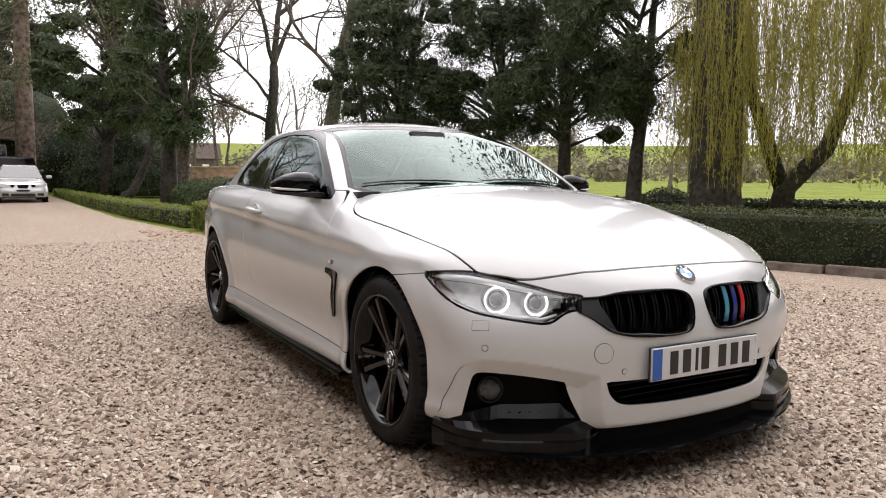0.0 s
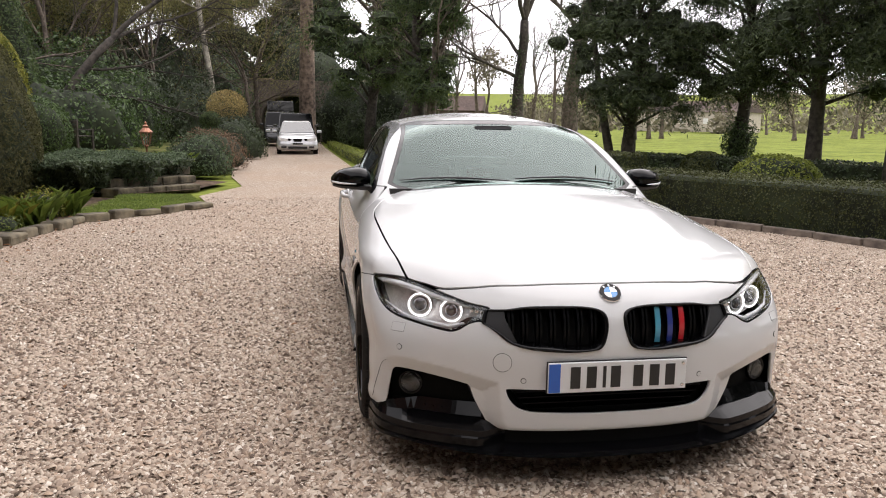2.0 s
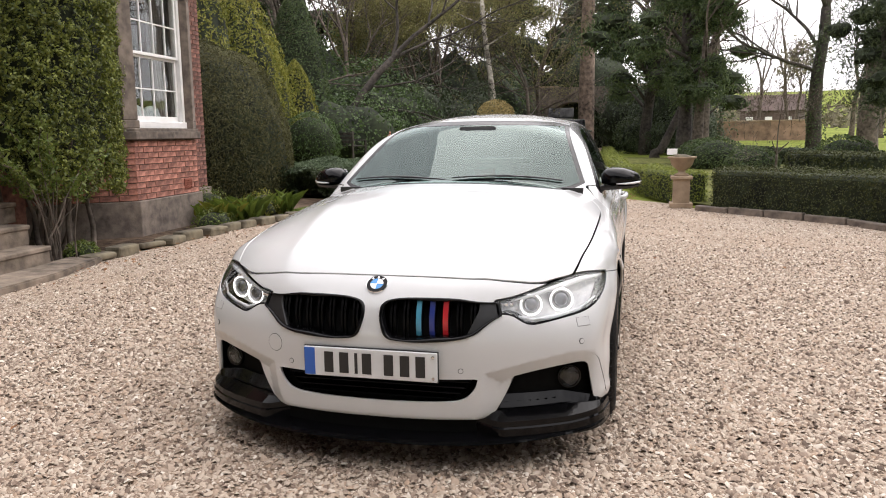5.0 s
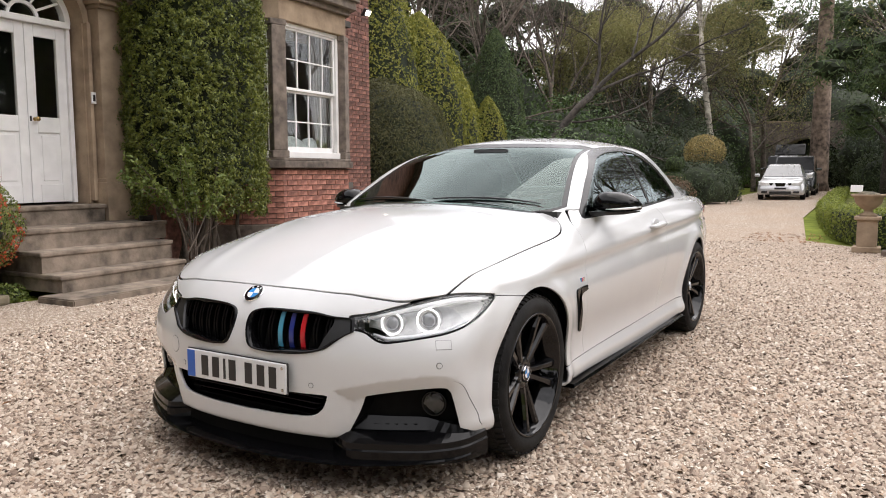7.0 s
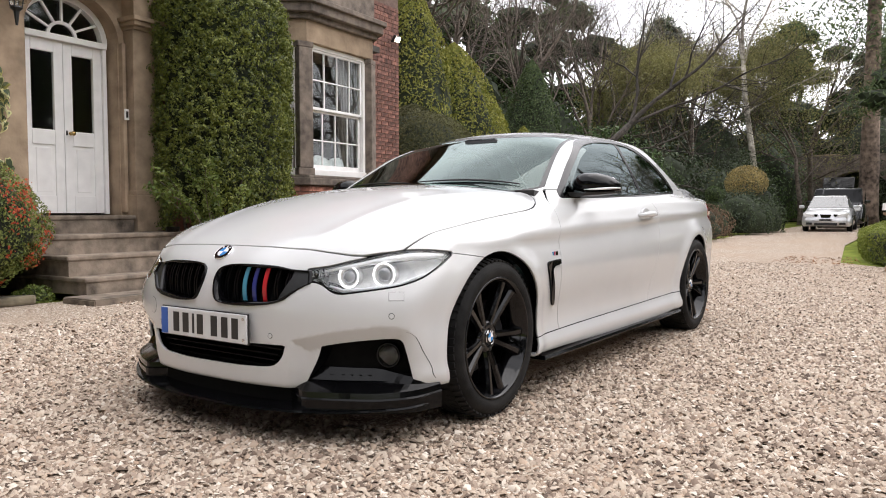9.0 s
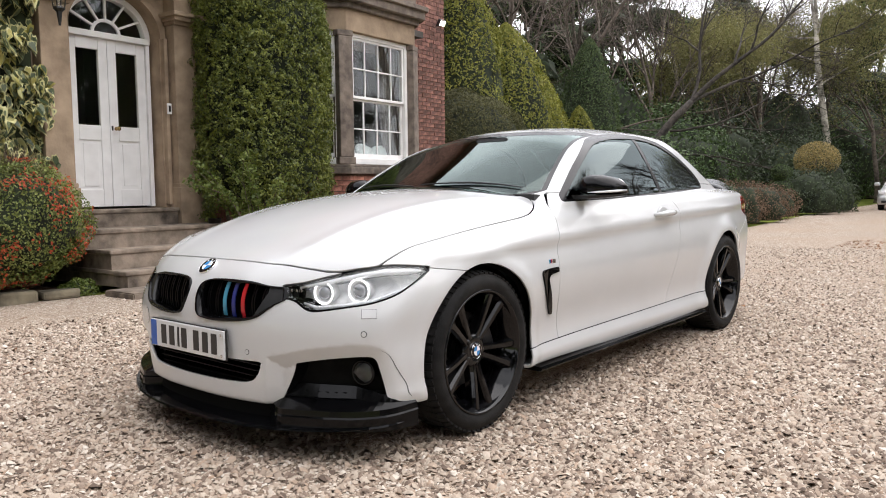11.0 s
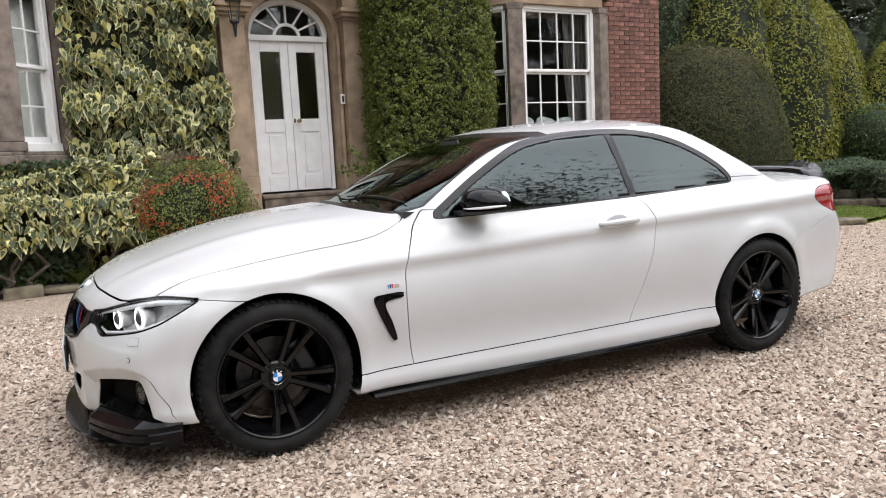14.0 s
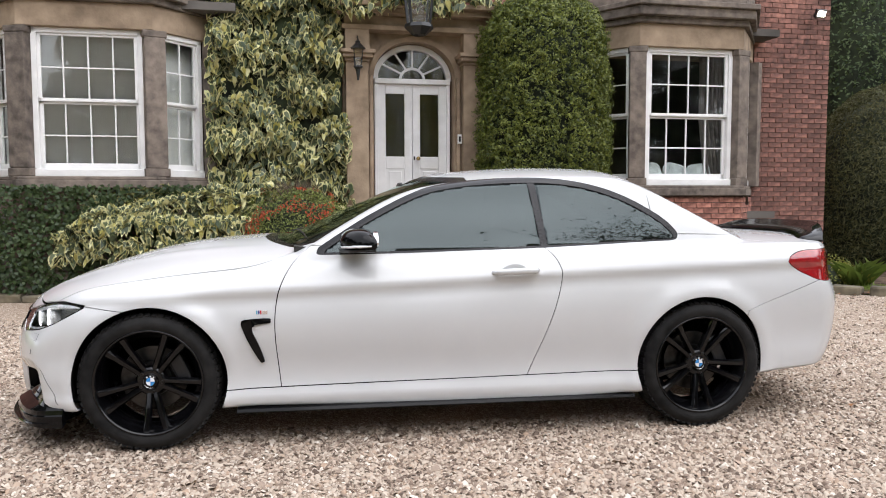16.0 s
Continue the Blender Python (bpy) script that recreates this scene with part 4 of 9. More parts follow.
door_line = loop_curve([(-0.74, 0.93), (-0.74, 0.93), (-0.655, 0.845), (-0.600, 0.735), (-0.580, 0.62), (-0.582, 0.48), (-0.605, 0.26), (-0.605, 0.26), (-1.79, 0.27), (-1.79, 0.27), (-1.87, 0.45), (-1.945, 0.65), (-1.975, 0.78), (-1.945, 0.87), (-1.88, 0.93), (-1.88, 0.93)], 5)
door, skin = take(skin, both(lambda x, a, z: np.where((a > 0.55) & (z < 0.95), inside(x, z, door_line), 1.0)))
front_bumper, skin = take(skin, both(lambda x, a, z: np.where(x > 0.05, z - (0.676 - 0.13 * np.clip(0.33 - x, 0, 1) + 0.10 * np.clip(x - 0.36, 0, 0.3)), 1.0)), 0.0018)
rear_bumper, skin = take(skin, both(lambda x, a, z: np.maximum(x + 2.96, z - (0.585 - 0.31 * (x + 2.96)))), 0.0018)
roof, wings = take(skin, both(lambda x, a, z: np.where(z > 0.97, np.maximum(-2.44 - 0.1 * a - x, x + 1.375), 1.0)), 0.0022)
roof_front, roof_rear = cut(roof, lambda x, y, z: -1.925 - x)
pillar_c, wings = take(wings, both(lambda x, a, z: np.where(x < -2.3, 0.972 + 0.02 * (x + 2.6) - z, 1.0)), 0.002)

panel("body", wings, paint, car)
panel("bonnet", bonnet, paint, car)
panel("front_bumper", front_bumper, paint, car)
panel("rear_bumper", rear_bumper, paint, car)
for q in left_right(intake_frame):
    panel("intake_frame", q, paint, car)
panel("boot_lid", boot, paint, car)
panel("front_roof_leaf", roof_front, paint, car)
panel("rear_roof_leaf", roof_rear, paint, car)
panel("rear_deck_pillar", pillar_c, paint, car)
doors = []
for q in left_right(door):
    doors.append(panel("door", q, paint, car))
for q in left_right(sill):
    panel("side_skirt", q, paint, car)
for q in left_right(side_frame):
    panel("window_surround", q, trim_black, car, depth=0.02)
split_bar = lambda x, y, z: np.abs(x + 1.905 - 0.10 * (z - 0.93)) - 0.018
for q in left_right(side_glass):
    bar, glass = cut(q, split_bar)
    panel("window_bar", bar, trim_black, car, depth=0.012, lift=-0.002)
    for w in cut(glass, lambda x, y, z: -1.9 - x):
        panel("side_window", w, tint_glass, car, depth=0.004, lift=-0.005)
screen_core, screen_rim = cut(screen_zone, both(lambda x, a, z: np.maximum(screen_test(x, a, z) + 0.022, x + 0.545 + 1.0 * a ** 3.5)))
panel("windscreen", screen_core, screen_glass, car, depth=0.005, lift=-0.003)
panel("windscreen_seal", screen_rim, trim_black, car, depth=0.01, lift=-0.002)
panel("rear_window", rear_zone, tint_glass, car, depth=0.005, lift=-0.003)
for q in left_right(tail):
    panel("tail_lamp", q, red_lens, car, "red tail lamp lens", depth=0.03, lift=0.001)
lamp_obs = []
for q in left_right(lamp):
    rim, core = cut(q, both(lambda x, a, z: -0.005 - lamp_test(x, a, z)))
    lamp_obs.append(panel("headlamp", core, lens_glass, car, "clear headlamp with glowing rings", depth=0.003, lift=-0.001))
    panel("headlamp_surround", rim, gloss_black, car, depth=0.06, lift=-0.002)
for q in left_right(wedge_skin):
    panel("grille_wedge", q, satin_black, car, "satin black wedge between grille and headlamp", depth=0.03, lift=-0.004)

# dark inner skin that closes the joints and openings
low, _ = cut(liner_src, lambda x, y, z: np.where(x > -0.75, z - 0.80, np.where(x < -2.95, z - 0.80, z - 0.84)))
low, _ = cut(low, lambda x, y, z: np.minimum(np.maximum(mid_hole(x, y, z), -1), 1) * -1)
_, low = cut(low, both(lambda x, a, z: lamp_test(x, a, z) - 0.012))
V, F = low
F = [f for f in F if len(f) > 2]
Nn = skin_normals(V)
raw("inner_liner", V - Nn * 0.055, F, matt_black, car)


def skin_point(x0, y0, z0, dx, dy, dz):
    """Where a ray from outside first meets the car's skin, and the normal there."""
    t = np.linspace(0, 1.2, 1201)
    f = car_field(x0 + dx * t, y0 + dy * t, z0 + dz * t)
    k = np.argmax(f < 0)
    p = np.array([[x0 + dx * t[k], y0 + dy * t[k], z0 + dz * t[k]]])
    return Vector(p[0]), Vector(skin_normals(p)[0])


def roundel(parent, p, n, r, up=(0, 0, 1), name="roundel"):
    """A round badge: black ring with a quartered blue and white centre."""
    n = Vector(n).normalized()
    u = (Vector(up) - n * n.dot(Vector(up))).normalized()
    w = u.cross(n)
    base = Matrix((w.to_4d(), u.to_4d(), n.to_4d(), Vector((0, 0, 0, 1)))).transposed()
    base[0][3], base[1][3], base[2][3] = p
    base[3][0] = base[3][1] = base[3][2] = 0
    base[3][3] = 1

    def put(nm, bm, m, holder):
        for v in bm.verts:
            v.co = base @ v.co
        return part(nm, bm, m, holder, smooth=False)
    bm = bmesh.new()
    lathe_closed(bm, [(r, -0.004), (r, 0.002), (r * 0.96, 0.0045), (r * 0.93, 0.0035)], 40)
    b = put(name, bm, chrome, parent)
    bm = bmesh.new()
    lathe_closed(bm, [(r * 0.93, 0.0), (r * 0.93, 0.0042), (r * 0.6, 0.0046)], 40)
    put("black_ring", bm, gloss_black, b)
    for k in range(4):
        bm = bmesh.new()
        pts = [(0, 0)] + [(r * 0.6 * math.cos(math.pi / 2 * (k + i / 8)), r * 0.6 * math.sin(math.pi / 2 * (k + i / 8))) for i in range(9)]
        prism(bm, pts, "z", 0.004, 0.0056)
        put("quarter", bm, badge_blue if k % 2 else badge_white, b)
    for k in range(3):
        t = math.radians(90 + 38 * (1 - k))
        bm = bmesh.new()
        box(bm, r * 0.77 * math.cos(t), r * 0.77 * math.sin(t), 0.0047, r * 0.16, r * 0.2, 0.0012, rot=Matrix.Rotation(t - math.pi / 2, 4, "Z"))
        put("ring_mark", bm, badge_white, b)
    return b


# --- wheels ---
def make_wheel(m, side, label):
    wh = thing("wheel", m, "", "")
    for k in ("label", "category"):
        if k in wh:
            del wh[k]
    wh.parent = car
    s = side
    bm = bmesh.new()
    prof = [(0.256, -0.105), (0.268, -0.112), (0.288, -0.117), (0.306, -0.113), (0.322, -0.100), (0.329, -0.086), (0.3345, -0.058),
            (0.336, -0.03), (0.336, 0.03), (0.3345, 0.058), (0.329, 0.086), (0.322, 0.100), (0.306, 0.113), (0.288, 0.117), (0.268, 0.112), (0.256, 0.105)]
    rings = lathe(bm, prof, 96)
    ts = list(bm.verts)
    ty = part("tyre", bm, rubber, wh, "black low-profile rubber tyre", smooth=True)
    # tread blocks at the shoulders
    bm = bmesh.new()
    for k in range(64):
        t = 2 * math.pi * k / 64
        for sg in (-1, 1):
            box(bm, 0.331 * math.cos(t), sg * 0.083, 0.331 * math.sin(t), 0.010, 0.036, 0.021, rot=Matrix.Rotation(-t, 4, "Y") @ Matrix.Rotation(0.28 * sg, 4, "Z"))
        box(bm, 0.3345 * math.cos(t), -0.035, 0.3345 * math.sin(t), 0.006, 0.04, 0.024, rot=Matrix.Rotation(-t, 4, "Y"))
        box(bm, 0.3345 * math.cos(t), 0.035, 0.3345 * math.sin(t), 0.006, 0.04, 0.024, rot=Matrix.Rotation(-t, 4, "Y"))
    part("tread", bm, rubber, ty)["kind"] = "stuff"
    bm = bmesh.new()
    lathe(bm, [(0.222, -0.10), (0.257, -0.104), (0.258, 0.088), (0.262, 0.108), (0.258, 0.1135), (0.252, 0.111), (0.246, 0.098), (0.241, 0.084), (0.214, 0.05), (0.208, -0.05), (0.222, -0.10)], 72)
    if s < 0:
        for v in bm.verts:
            v.co.y = -v.co.y
    rim = part("rim", bm, rim_black, wh, "gloss black alloy rim with five double spokes", smooth=True)
    # spokes
    for k in range(5):
        for sg in (-1, 1):
            bm = bmesh.new()
            rows = [(0.040, 0.012, 0.018, 0.058, 0.052), (0.085, 0.018, 0.0165, 0.066, 0.050), (0.13, 0.026, 0.0165, 0.074, 0.050), (0.19, 0.037, 0.0185, 0.083, 0.050), (0.247, 0.050, 0.023, 0.092, 0.054)]
            rr = []
            for r, off, hw, yt, dp in rows:
                o = off * sg
                rr.append([bm.verts.new((r, y, z)) for y, z in ((yt - 0.012, o - hw), (yt, o - hw * 0.55), (yt + 0.001, o + hw * 0.35 * sg), (yt, o + hw * 0.55), (yt - 0.012, o + hw), (yt - dp, o + hw * 0.7), (yt - dp, o - hw * 0.7))])
            for a, b in zip(rr, rr[1:]):
                for i in range(7):
                    bm.faces.new((a[i], a[(i + 1) % 7], b[(i + 1) % 7], b[i]))
            bm.faces.new(rr[0])
            bm.faces.new(rr[-1])
            R = Matrix.Rotation(-2 * math.pi * k / 5 + math.pi / 2 + 0.1, 4, "Y")
            for v in bm.verts:
                v.co = R @ v.co
                v.co.y *= s
            part("spoke", bm, rim_black, rim)
    bm = bmesh.new()
    lathe_closed(bm, [(0.072, 0.010), (0.075, 0.045), (0.066, 0.060), (0.040, 0.066), (0.036, 0.060)], 40, "y")
    for v in bm.verts:
        v.co.y *= s
    hub = part("hub", bm, rim_black, rim, smooth=True)
    for k in range(5):
        t = 2 * math.pi * (k + 0.5) / 5 + 0.1
        bm = bmesh.new()
        lathe_closed(bm, [(0.009, 0.05), (0.009, 0.062), (0.006, 0.066)], 8, "y", (0.054 * math.cos(t), 0, 0.054 * math.sin(t)))
        for v in bm.verts:
            v.co.y *= s
        part("wheel_bolt", bm, steel, rim)
    roundel(wh, (0, 0.066 * s, 0), (0, s, 0), 0.034, name="hub_cap")
    bm = bmesh.new()
    lathe_closed(bm, [(0.160, -0.012), (0.162, 0.0), (0.160, 0.012), (0.09, 0.012), (0.085, 0.03)], 48, "y")
    for v in bm.verts:
        v.co.y = v.co.y * s - 0.03 * s
    part("brake_disc", bm, steel, wh, "worn steel brake disc", smooth=False)
    bm = bmesh.new()
    box(bm, -0.125, -0.012 * s, 0.06, 0.07, 0.075, 0.16, 0.012, rot=Matrix.Rotation(0.45, 4, "Y"))
    part("brake_caliper", bm, satin_black, wh)
    return wh


for x, s, y in ((-0.005, 1, 0.770), (-0.005, -1, 0.770), (-2.79, 1, 0.778), (-2.79, -1, 0.778)):
    make_wheel(pose(x, s * y, 0.331) @ Matrix.Scale(0.978, 4), s, "")
# wheel wells
for x in (0.0, -2.79):
    for s in (-1, 1):
        bm = bmesh.new()
        lathe(bm, [(0.372, 0.48 * s), (0.372, 0.82 * s)], 48, "y", (x, 0, 0.325))
        r = lathe(bm, [(0.375, 0.48 * s), (0.02, 0.48 * s)], 48, "y", (x, 0, 0.325))
        bmesh.ops.delete(bm, geom=[v for v in bm.verts if v.co.z < (0.19 if x == 0 else 0.30)], context="VERTS")
        part("wheel_well", bm, matt_black, car)

grille_black = mat("grille_black", (0.0025, 0.0025, 0.003), rough=0.35, vary=0.2, spec=0.10)
# --- grille: chrome-black frames, vertical slats, three coloured ones ---
for s in (-1, 1):
    pts = []
    for a, z in kidney_line[::1]:
        p, n = skin_point(1.2, a * s, z, -1, 0, 0)
        pts.append(p)
    bm = bmesh.new()
    ring = []
    cen = sum(pts, Vector()) / len(pts)
    for p in pts:
        inn = (cen - p)
        inn.x = 0
        inn.normalize()
        ring.append([bm.verts.new(q) for q in (p + Vector((0.004, 0, 0)), p + Vector((0.010, 0, 0)) + inn * 0.006, p + Vector((0.004, 0, 0)) + inn * 0.014, p + Vector((-0.06, 0, 0)) + inn * 0.016, p + Vector((-0.06, 0, 0)) - inn * 0.004)])
    for a, b in zip(ring, ring[1:] + ring[:1]):
        for i in range(5):
            bm.faces.new((a[i], a[(i + 1) % 5], b[(i + 1) % 5], b[i]))
    g = part("kidney_grille", bm, gloss_black, car, "gloss black kidney grille with paired slats", smooth=True)
    bm = bmesh.new()
    ps = [bm.verts.new((min(p.x, 0.70) - 0.060, p.y, p.z)) for p in pts]
    bm.faces.new(ps)
    part("grille_backing", bm, matt_black, g)
    lo, hi = min(p.y * s for p in pts), max(p.y * s for p in pts)
    for k in range(7):
        a = 0.072 + 0.048 * k
        zz = [z for (u, z) in kidney_line if abs(u - a) < 0.03]
        z1, z0 = max(zz) - 0.006, min(zz) + 0.006
        for d in (-0.007, 0.007):
            bm = bmesh.new()
            pt, _ = skin_point(1.2, a * s, z1, -1, 0, 0)
            pb, _ = skin_point(1.2, a * s, z0, -1, 0, 0)
            y = (a + d) * s
            fr = [(pt.x - 0.020 + (0.45 * (pb.x - pt.x)) * f + 0.016 * math.sin(math.pi * f), z1 + (z0 - z1) * f) for f in (0, 0.12, 0.25, 0.4, 0.55, 0.7, 0.85, 1)] + [(pt.x - 0.052, z0), (pt.x - 0.052, z1)]
            prism(bm, [(u, v) for u, v in fr], "y", y - 0.0038, y + 0.0038)
            m = grille_black
            part("slat", bm, m, g)
        if s > 0 and k in (2, 3, 4):
            bm = bmesh.new()
            face = [(pt.x - 0.016 + 0.45 * (pb.x - pt.x) * f + 0.016 * math.sin(math.pi * f), z1 + (z0 - z1) * f) for f in (0.06, 0.2, 0.35, 0.5, 0.65, 0.8, 0.94)]
            prism(bm, face + [(u - 0.012, v) for u, v in face[::-1]], 'y', a * s - 0.0095, a * s + 0.0095)
            part("coloured_clip", bm, {2: bar_light_blue, 3: bar_dark_blue, 4: bar_red}[k], g)

# --- lower centre opening: dark box with thin bars ---
bm = bmesh.new()
prism(bm, [(y * 1.02, z) for y, z in mid_line], "x", 0.60, 0.615)
part("intake_backing", bm, matt_black, car)
for k in range(4):
    bm = bmesh.new()
    box(bm, 0.70, 0, 0.262 + 0.022 * k, 0.05, 0.60 + 0.035 * k, 0.006, 0.002)
    part("intake_bar", bm, grille_black, car)

fog_silver = mat("fog_lamp_silver", (0.85, 0.85, 0.82), rough=0.35, vary=0.35, scale=60)
# --- outer openings: black boxes with fog lamps ---
for s in (-1, 1):
    bm = bmesh.new()
    pl = [(a * s, z) for a, z in duct_line]
    back = []
    outer = []
    for a, z in duct_line:
        p, n = skin_point(1.2, a * s, max(z, 0.215), -1, 0, 0)
        p.z = max(z, 0.222)
        outer.append(bm.verts.new(p - n * 0.004))
        c = Vector((0.56, 0.57 * s, 0.32))
        back.append(bm.verts.new((p.x - 0.075, p.y * 0.97 + c.y * 0.03, p.z * 0.9 + c.z * 0.1)))
    n = len(outer)
    for i in range(n):
        bm.faces.new((outer[i], outer[(i + 1) % n], back[(i + 1) % n], back[i]))
    bm.faces.new(back)
    sc = part("side_intake", bm, grille_black, car, "black side air intake with fog lamp")
    c = Vector((0.556, 0.690 * s, 0.312))
    R = Vector((1, 0.35 * s, 0)).normalized().to_track_quat("Z", "Y").to_matrix().to_4x4()
    M = Matrix.Translation(c + Vector((-0.035, 0, 0))) @ R
    bm = bmesh.new()
    lathe_closed(bm, [(0.046, -0.05), (0.046, 0.0), (0.043, 0.006), (0.039, 0.0)], 32)
    for v in bm.verts:
        v.co = M @ v.co
    fog = part("fog_lamp", bm, gloss_black, sc, smooth=True)
    bm = bmesh.new()
    lathe_closed(bm, [(0.039, 0.0), (0.037, 0.004), (0.028, 0.009), (0.015, 0.012), (0.004, 0.013)], 32)
    for v in bm.verts:
        v.co = M @ v.co
    part("fog_lens", bm, lens_glass, fog, smooth=True)
    bm = bmesh.new()
    lathe_closed(bm, [(0.037, -0.001), (0.026, -0.010), (0.006, -0.014)], 24)
    for v in bm.verts:
        v.co = M @ v.co
    part("fog_reflector", bm, fog_silver, fog, smooth=True)

# --- headlamp insides: two ringed projectors each ---
for s, lens in ((1, lamp_obs[0]), (-1, lamp_obs[1])):
    if lens is None:
        continue
    M2 = cut(lamp, lambda x, y, z: -y * s)[0]
    V, F = M2
    Nn = skin_normals(V)
    back = V - Nn * 0.02
    back[:, 0] -= 0.085
    raw("lamp_housing", back, F, lamp_silver, lens)
    bm = bmesh.new()
    lip = []
    for ph, z in ((0.53, 0.615), (0.61, 0.630), (0.69, 0.645), (0.77, 0.658), (0.86, 0.668), (0.95, 0.669), (1.0, 0.668)):
        p, n = skin_point(-0.2 + 1.3 * math.cos(ph), 1.3 * math.sin(ph) * s, z, -math.cos(ph), -math.sin(ph) * s, 0)
        lip.append(p - n * 0.012)
    tube(bm, lip, [0.004, 0.007, 0.009, 0.011, 0.012, 0.010, 0.004], 8)
    part("brow_light", bm, badge_white, lens, smooth=True)
    # white tube painting the ring light reflected along the lamp's lower edge
    bm = bmesh.new()
    lip = []
    for ph, z in ((0.55, 0.566), (0.60, 0.550), (0.70, 0.558), (0.80, 0.573), (0.90, 0.606)):
        p, n = skin_point(-0.2 + 1.3 * math.cos(ph), 1.3 * math.sin(ph) * s, z, -math.cos(ph), -math.sin(ph) * s, 0)
        lip.append(p - n * 0.018)
    tube(bm, lip, [0.004, 0.008, 0.008, 0.006, 0.004], 8)
    part("light_guide", bm, badge_white, lens, smooth=True)
    for kk in range(3):
        ph = 0.490 + 0.020 * kk
        p, n = skin_point(-0.2 + 1.3 * math.cos(ph), 1.3 * math.sin(ph) * s, 0.603, -math.cos(ph), -math.sin(ph) * s, 0)
        bm = bmesh.new()
        box(bm, p.x - n.x * 0.02, p.y - n.y * 0.02, p.z - 0.004, 0.006, 0.013, 0.012, 0.002)
        part("indicator_rib", bm, chrome, lens)
    for ph, z, r in ((0.610, 0.598, 0.038), (0.742, 0.606, 0.041)):
        p, n = skin_point(-0.2 + 1.3 * math.cos(ph), 1.3 * math.sin(ph) * s, z, -math.cos(ph), -math.sin(ph) * s, 0)
        ax = Vector((1, 0.28 * s, 0)).normalized()
        M = Matrix.Translation(p - n * 0.018 - ax * 0.022) @ ax.to_track_quat("Z", "Y").to_matrix().to_4x4()
        bm = bmesh.new()
        lathe(bm, [(r, 0.0), (r + 0.0025, 0.002), (r + 0.003, 0.005), (r, 0.0065), (r - 0.002, 0.004), (r, 0.0)], 40, "z")
        for v in bm.verts:
            v.co = M @ v.co
        part("light_ring", bm, ring_glow, lens, "glowing white ring", smooth=True)
        bm = bmesh.new()
        lathe_closed(bm, [(r - 0.001, -0.05), (r - 0.001, 0.002), (r - 0.006, 0.0), (r * 0.7, -0.008)], 32)
        for v in bm.verts:
            v.co = M @ v.co
        part("projector_barrel", bm, lamp_silver, lens, smooth=True)
        bm = bmesh.new()
        lathe_closed(bm, [(r * 0.70, -0.008), (r * 0.62, 0.004), (r * 0.4, 0.012), (r * 0.12, 0.016)], 32)
        for v in bm.verts:
            v.co = M @ v.co
        part("projector_lens", bm, projector_glass, lens, smooth=True)

# --- front splitter with raised corner flicks ---
def foot(th):
    """The bumper's foot seen from above, at an angle round the nose: point and outward direction."""
    f = np.linspace(0.3, 1.3, 2001)
    k = [f[np.argmax(car_field(0.10 + f * math.cos(t), f * math.sin(t), np.full(f.shape, 0.21), False) > 0)] for t in (th - 0.02, th, th + 0.02)]
    a, b, c = (Vector((0.10 + q * math.cos(t), q * math.sin(t), 0)) for q, t in zip(k, (th - 0.02, th, th + 0.02)))
    d = (c - a).normalized()
    return b, Vector((d.y, -d.x, 0))


TIP = 1.235
bm = bmesh.new()
rows, back_rows = [], []
for i in range(73):
    u = -1 + 2 * i / 72
    o, d = foot(u * TIP)
    e = 0.050 * (1 - abs(u) ** 4) + 0.006
    zl = 0.116 + 0.034 * abs(u) ** 5
    ring = ((-0.14, zl), (e - 0.006, zl), (e, zl + 0.004), (e - 0.003, zl + 0.010), (-0.030, zl + 0.020), (-0.06, zl + 0.020), (-0.14, zl + 0.018))
    wall_row = ((-0.034, zl + 0.012), (-0.040, 0.206), (-0.06, 0.206), (-0.06, zl + 0.012))
    back_rows.append([(o.x + d.x * k, o.y + d.y * k, z) for k, z in wall_row])
    rows.append([bm.verts.new((o.x + d.x * k, o.y + d.y * k, z)) for k, z in ring])
for a, b in zip(rows, rows[1:]):
    for i in range(7):
        bm.faces.new((a[i], a[(i + 1) % 7], b[(i + 1) % 7], b[i]))
bm.faces.new(rows[0])
bm.faces.new(rows[-1])
spl_ob = part("front_splitter", bm, gloss_black, car, "gloss black front splitter")
bm = bmesh.new()
rr = [[bm.verts.new(p) for p in r] for r in back_rows]
for a, b in zip(rr, rr[1:]):
    for i in range(4):
        bm.faces.new((a[i], a[(i + 1) % 4], b[(i + 1) % 4], b[i]))
bm.faces.new(rr[0])
bm.faces.new(rr[-1])
part("splitter_mount", bm, matt_black, spl_ob)
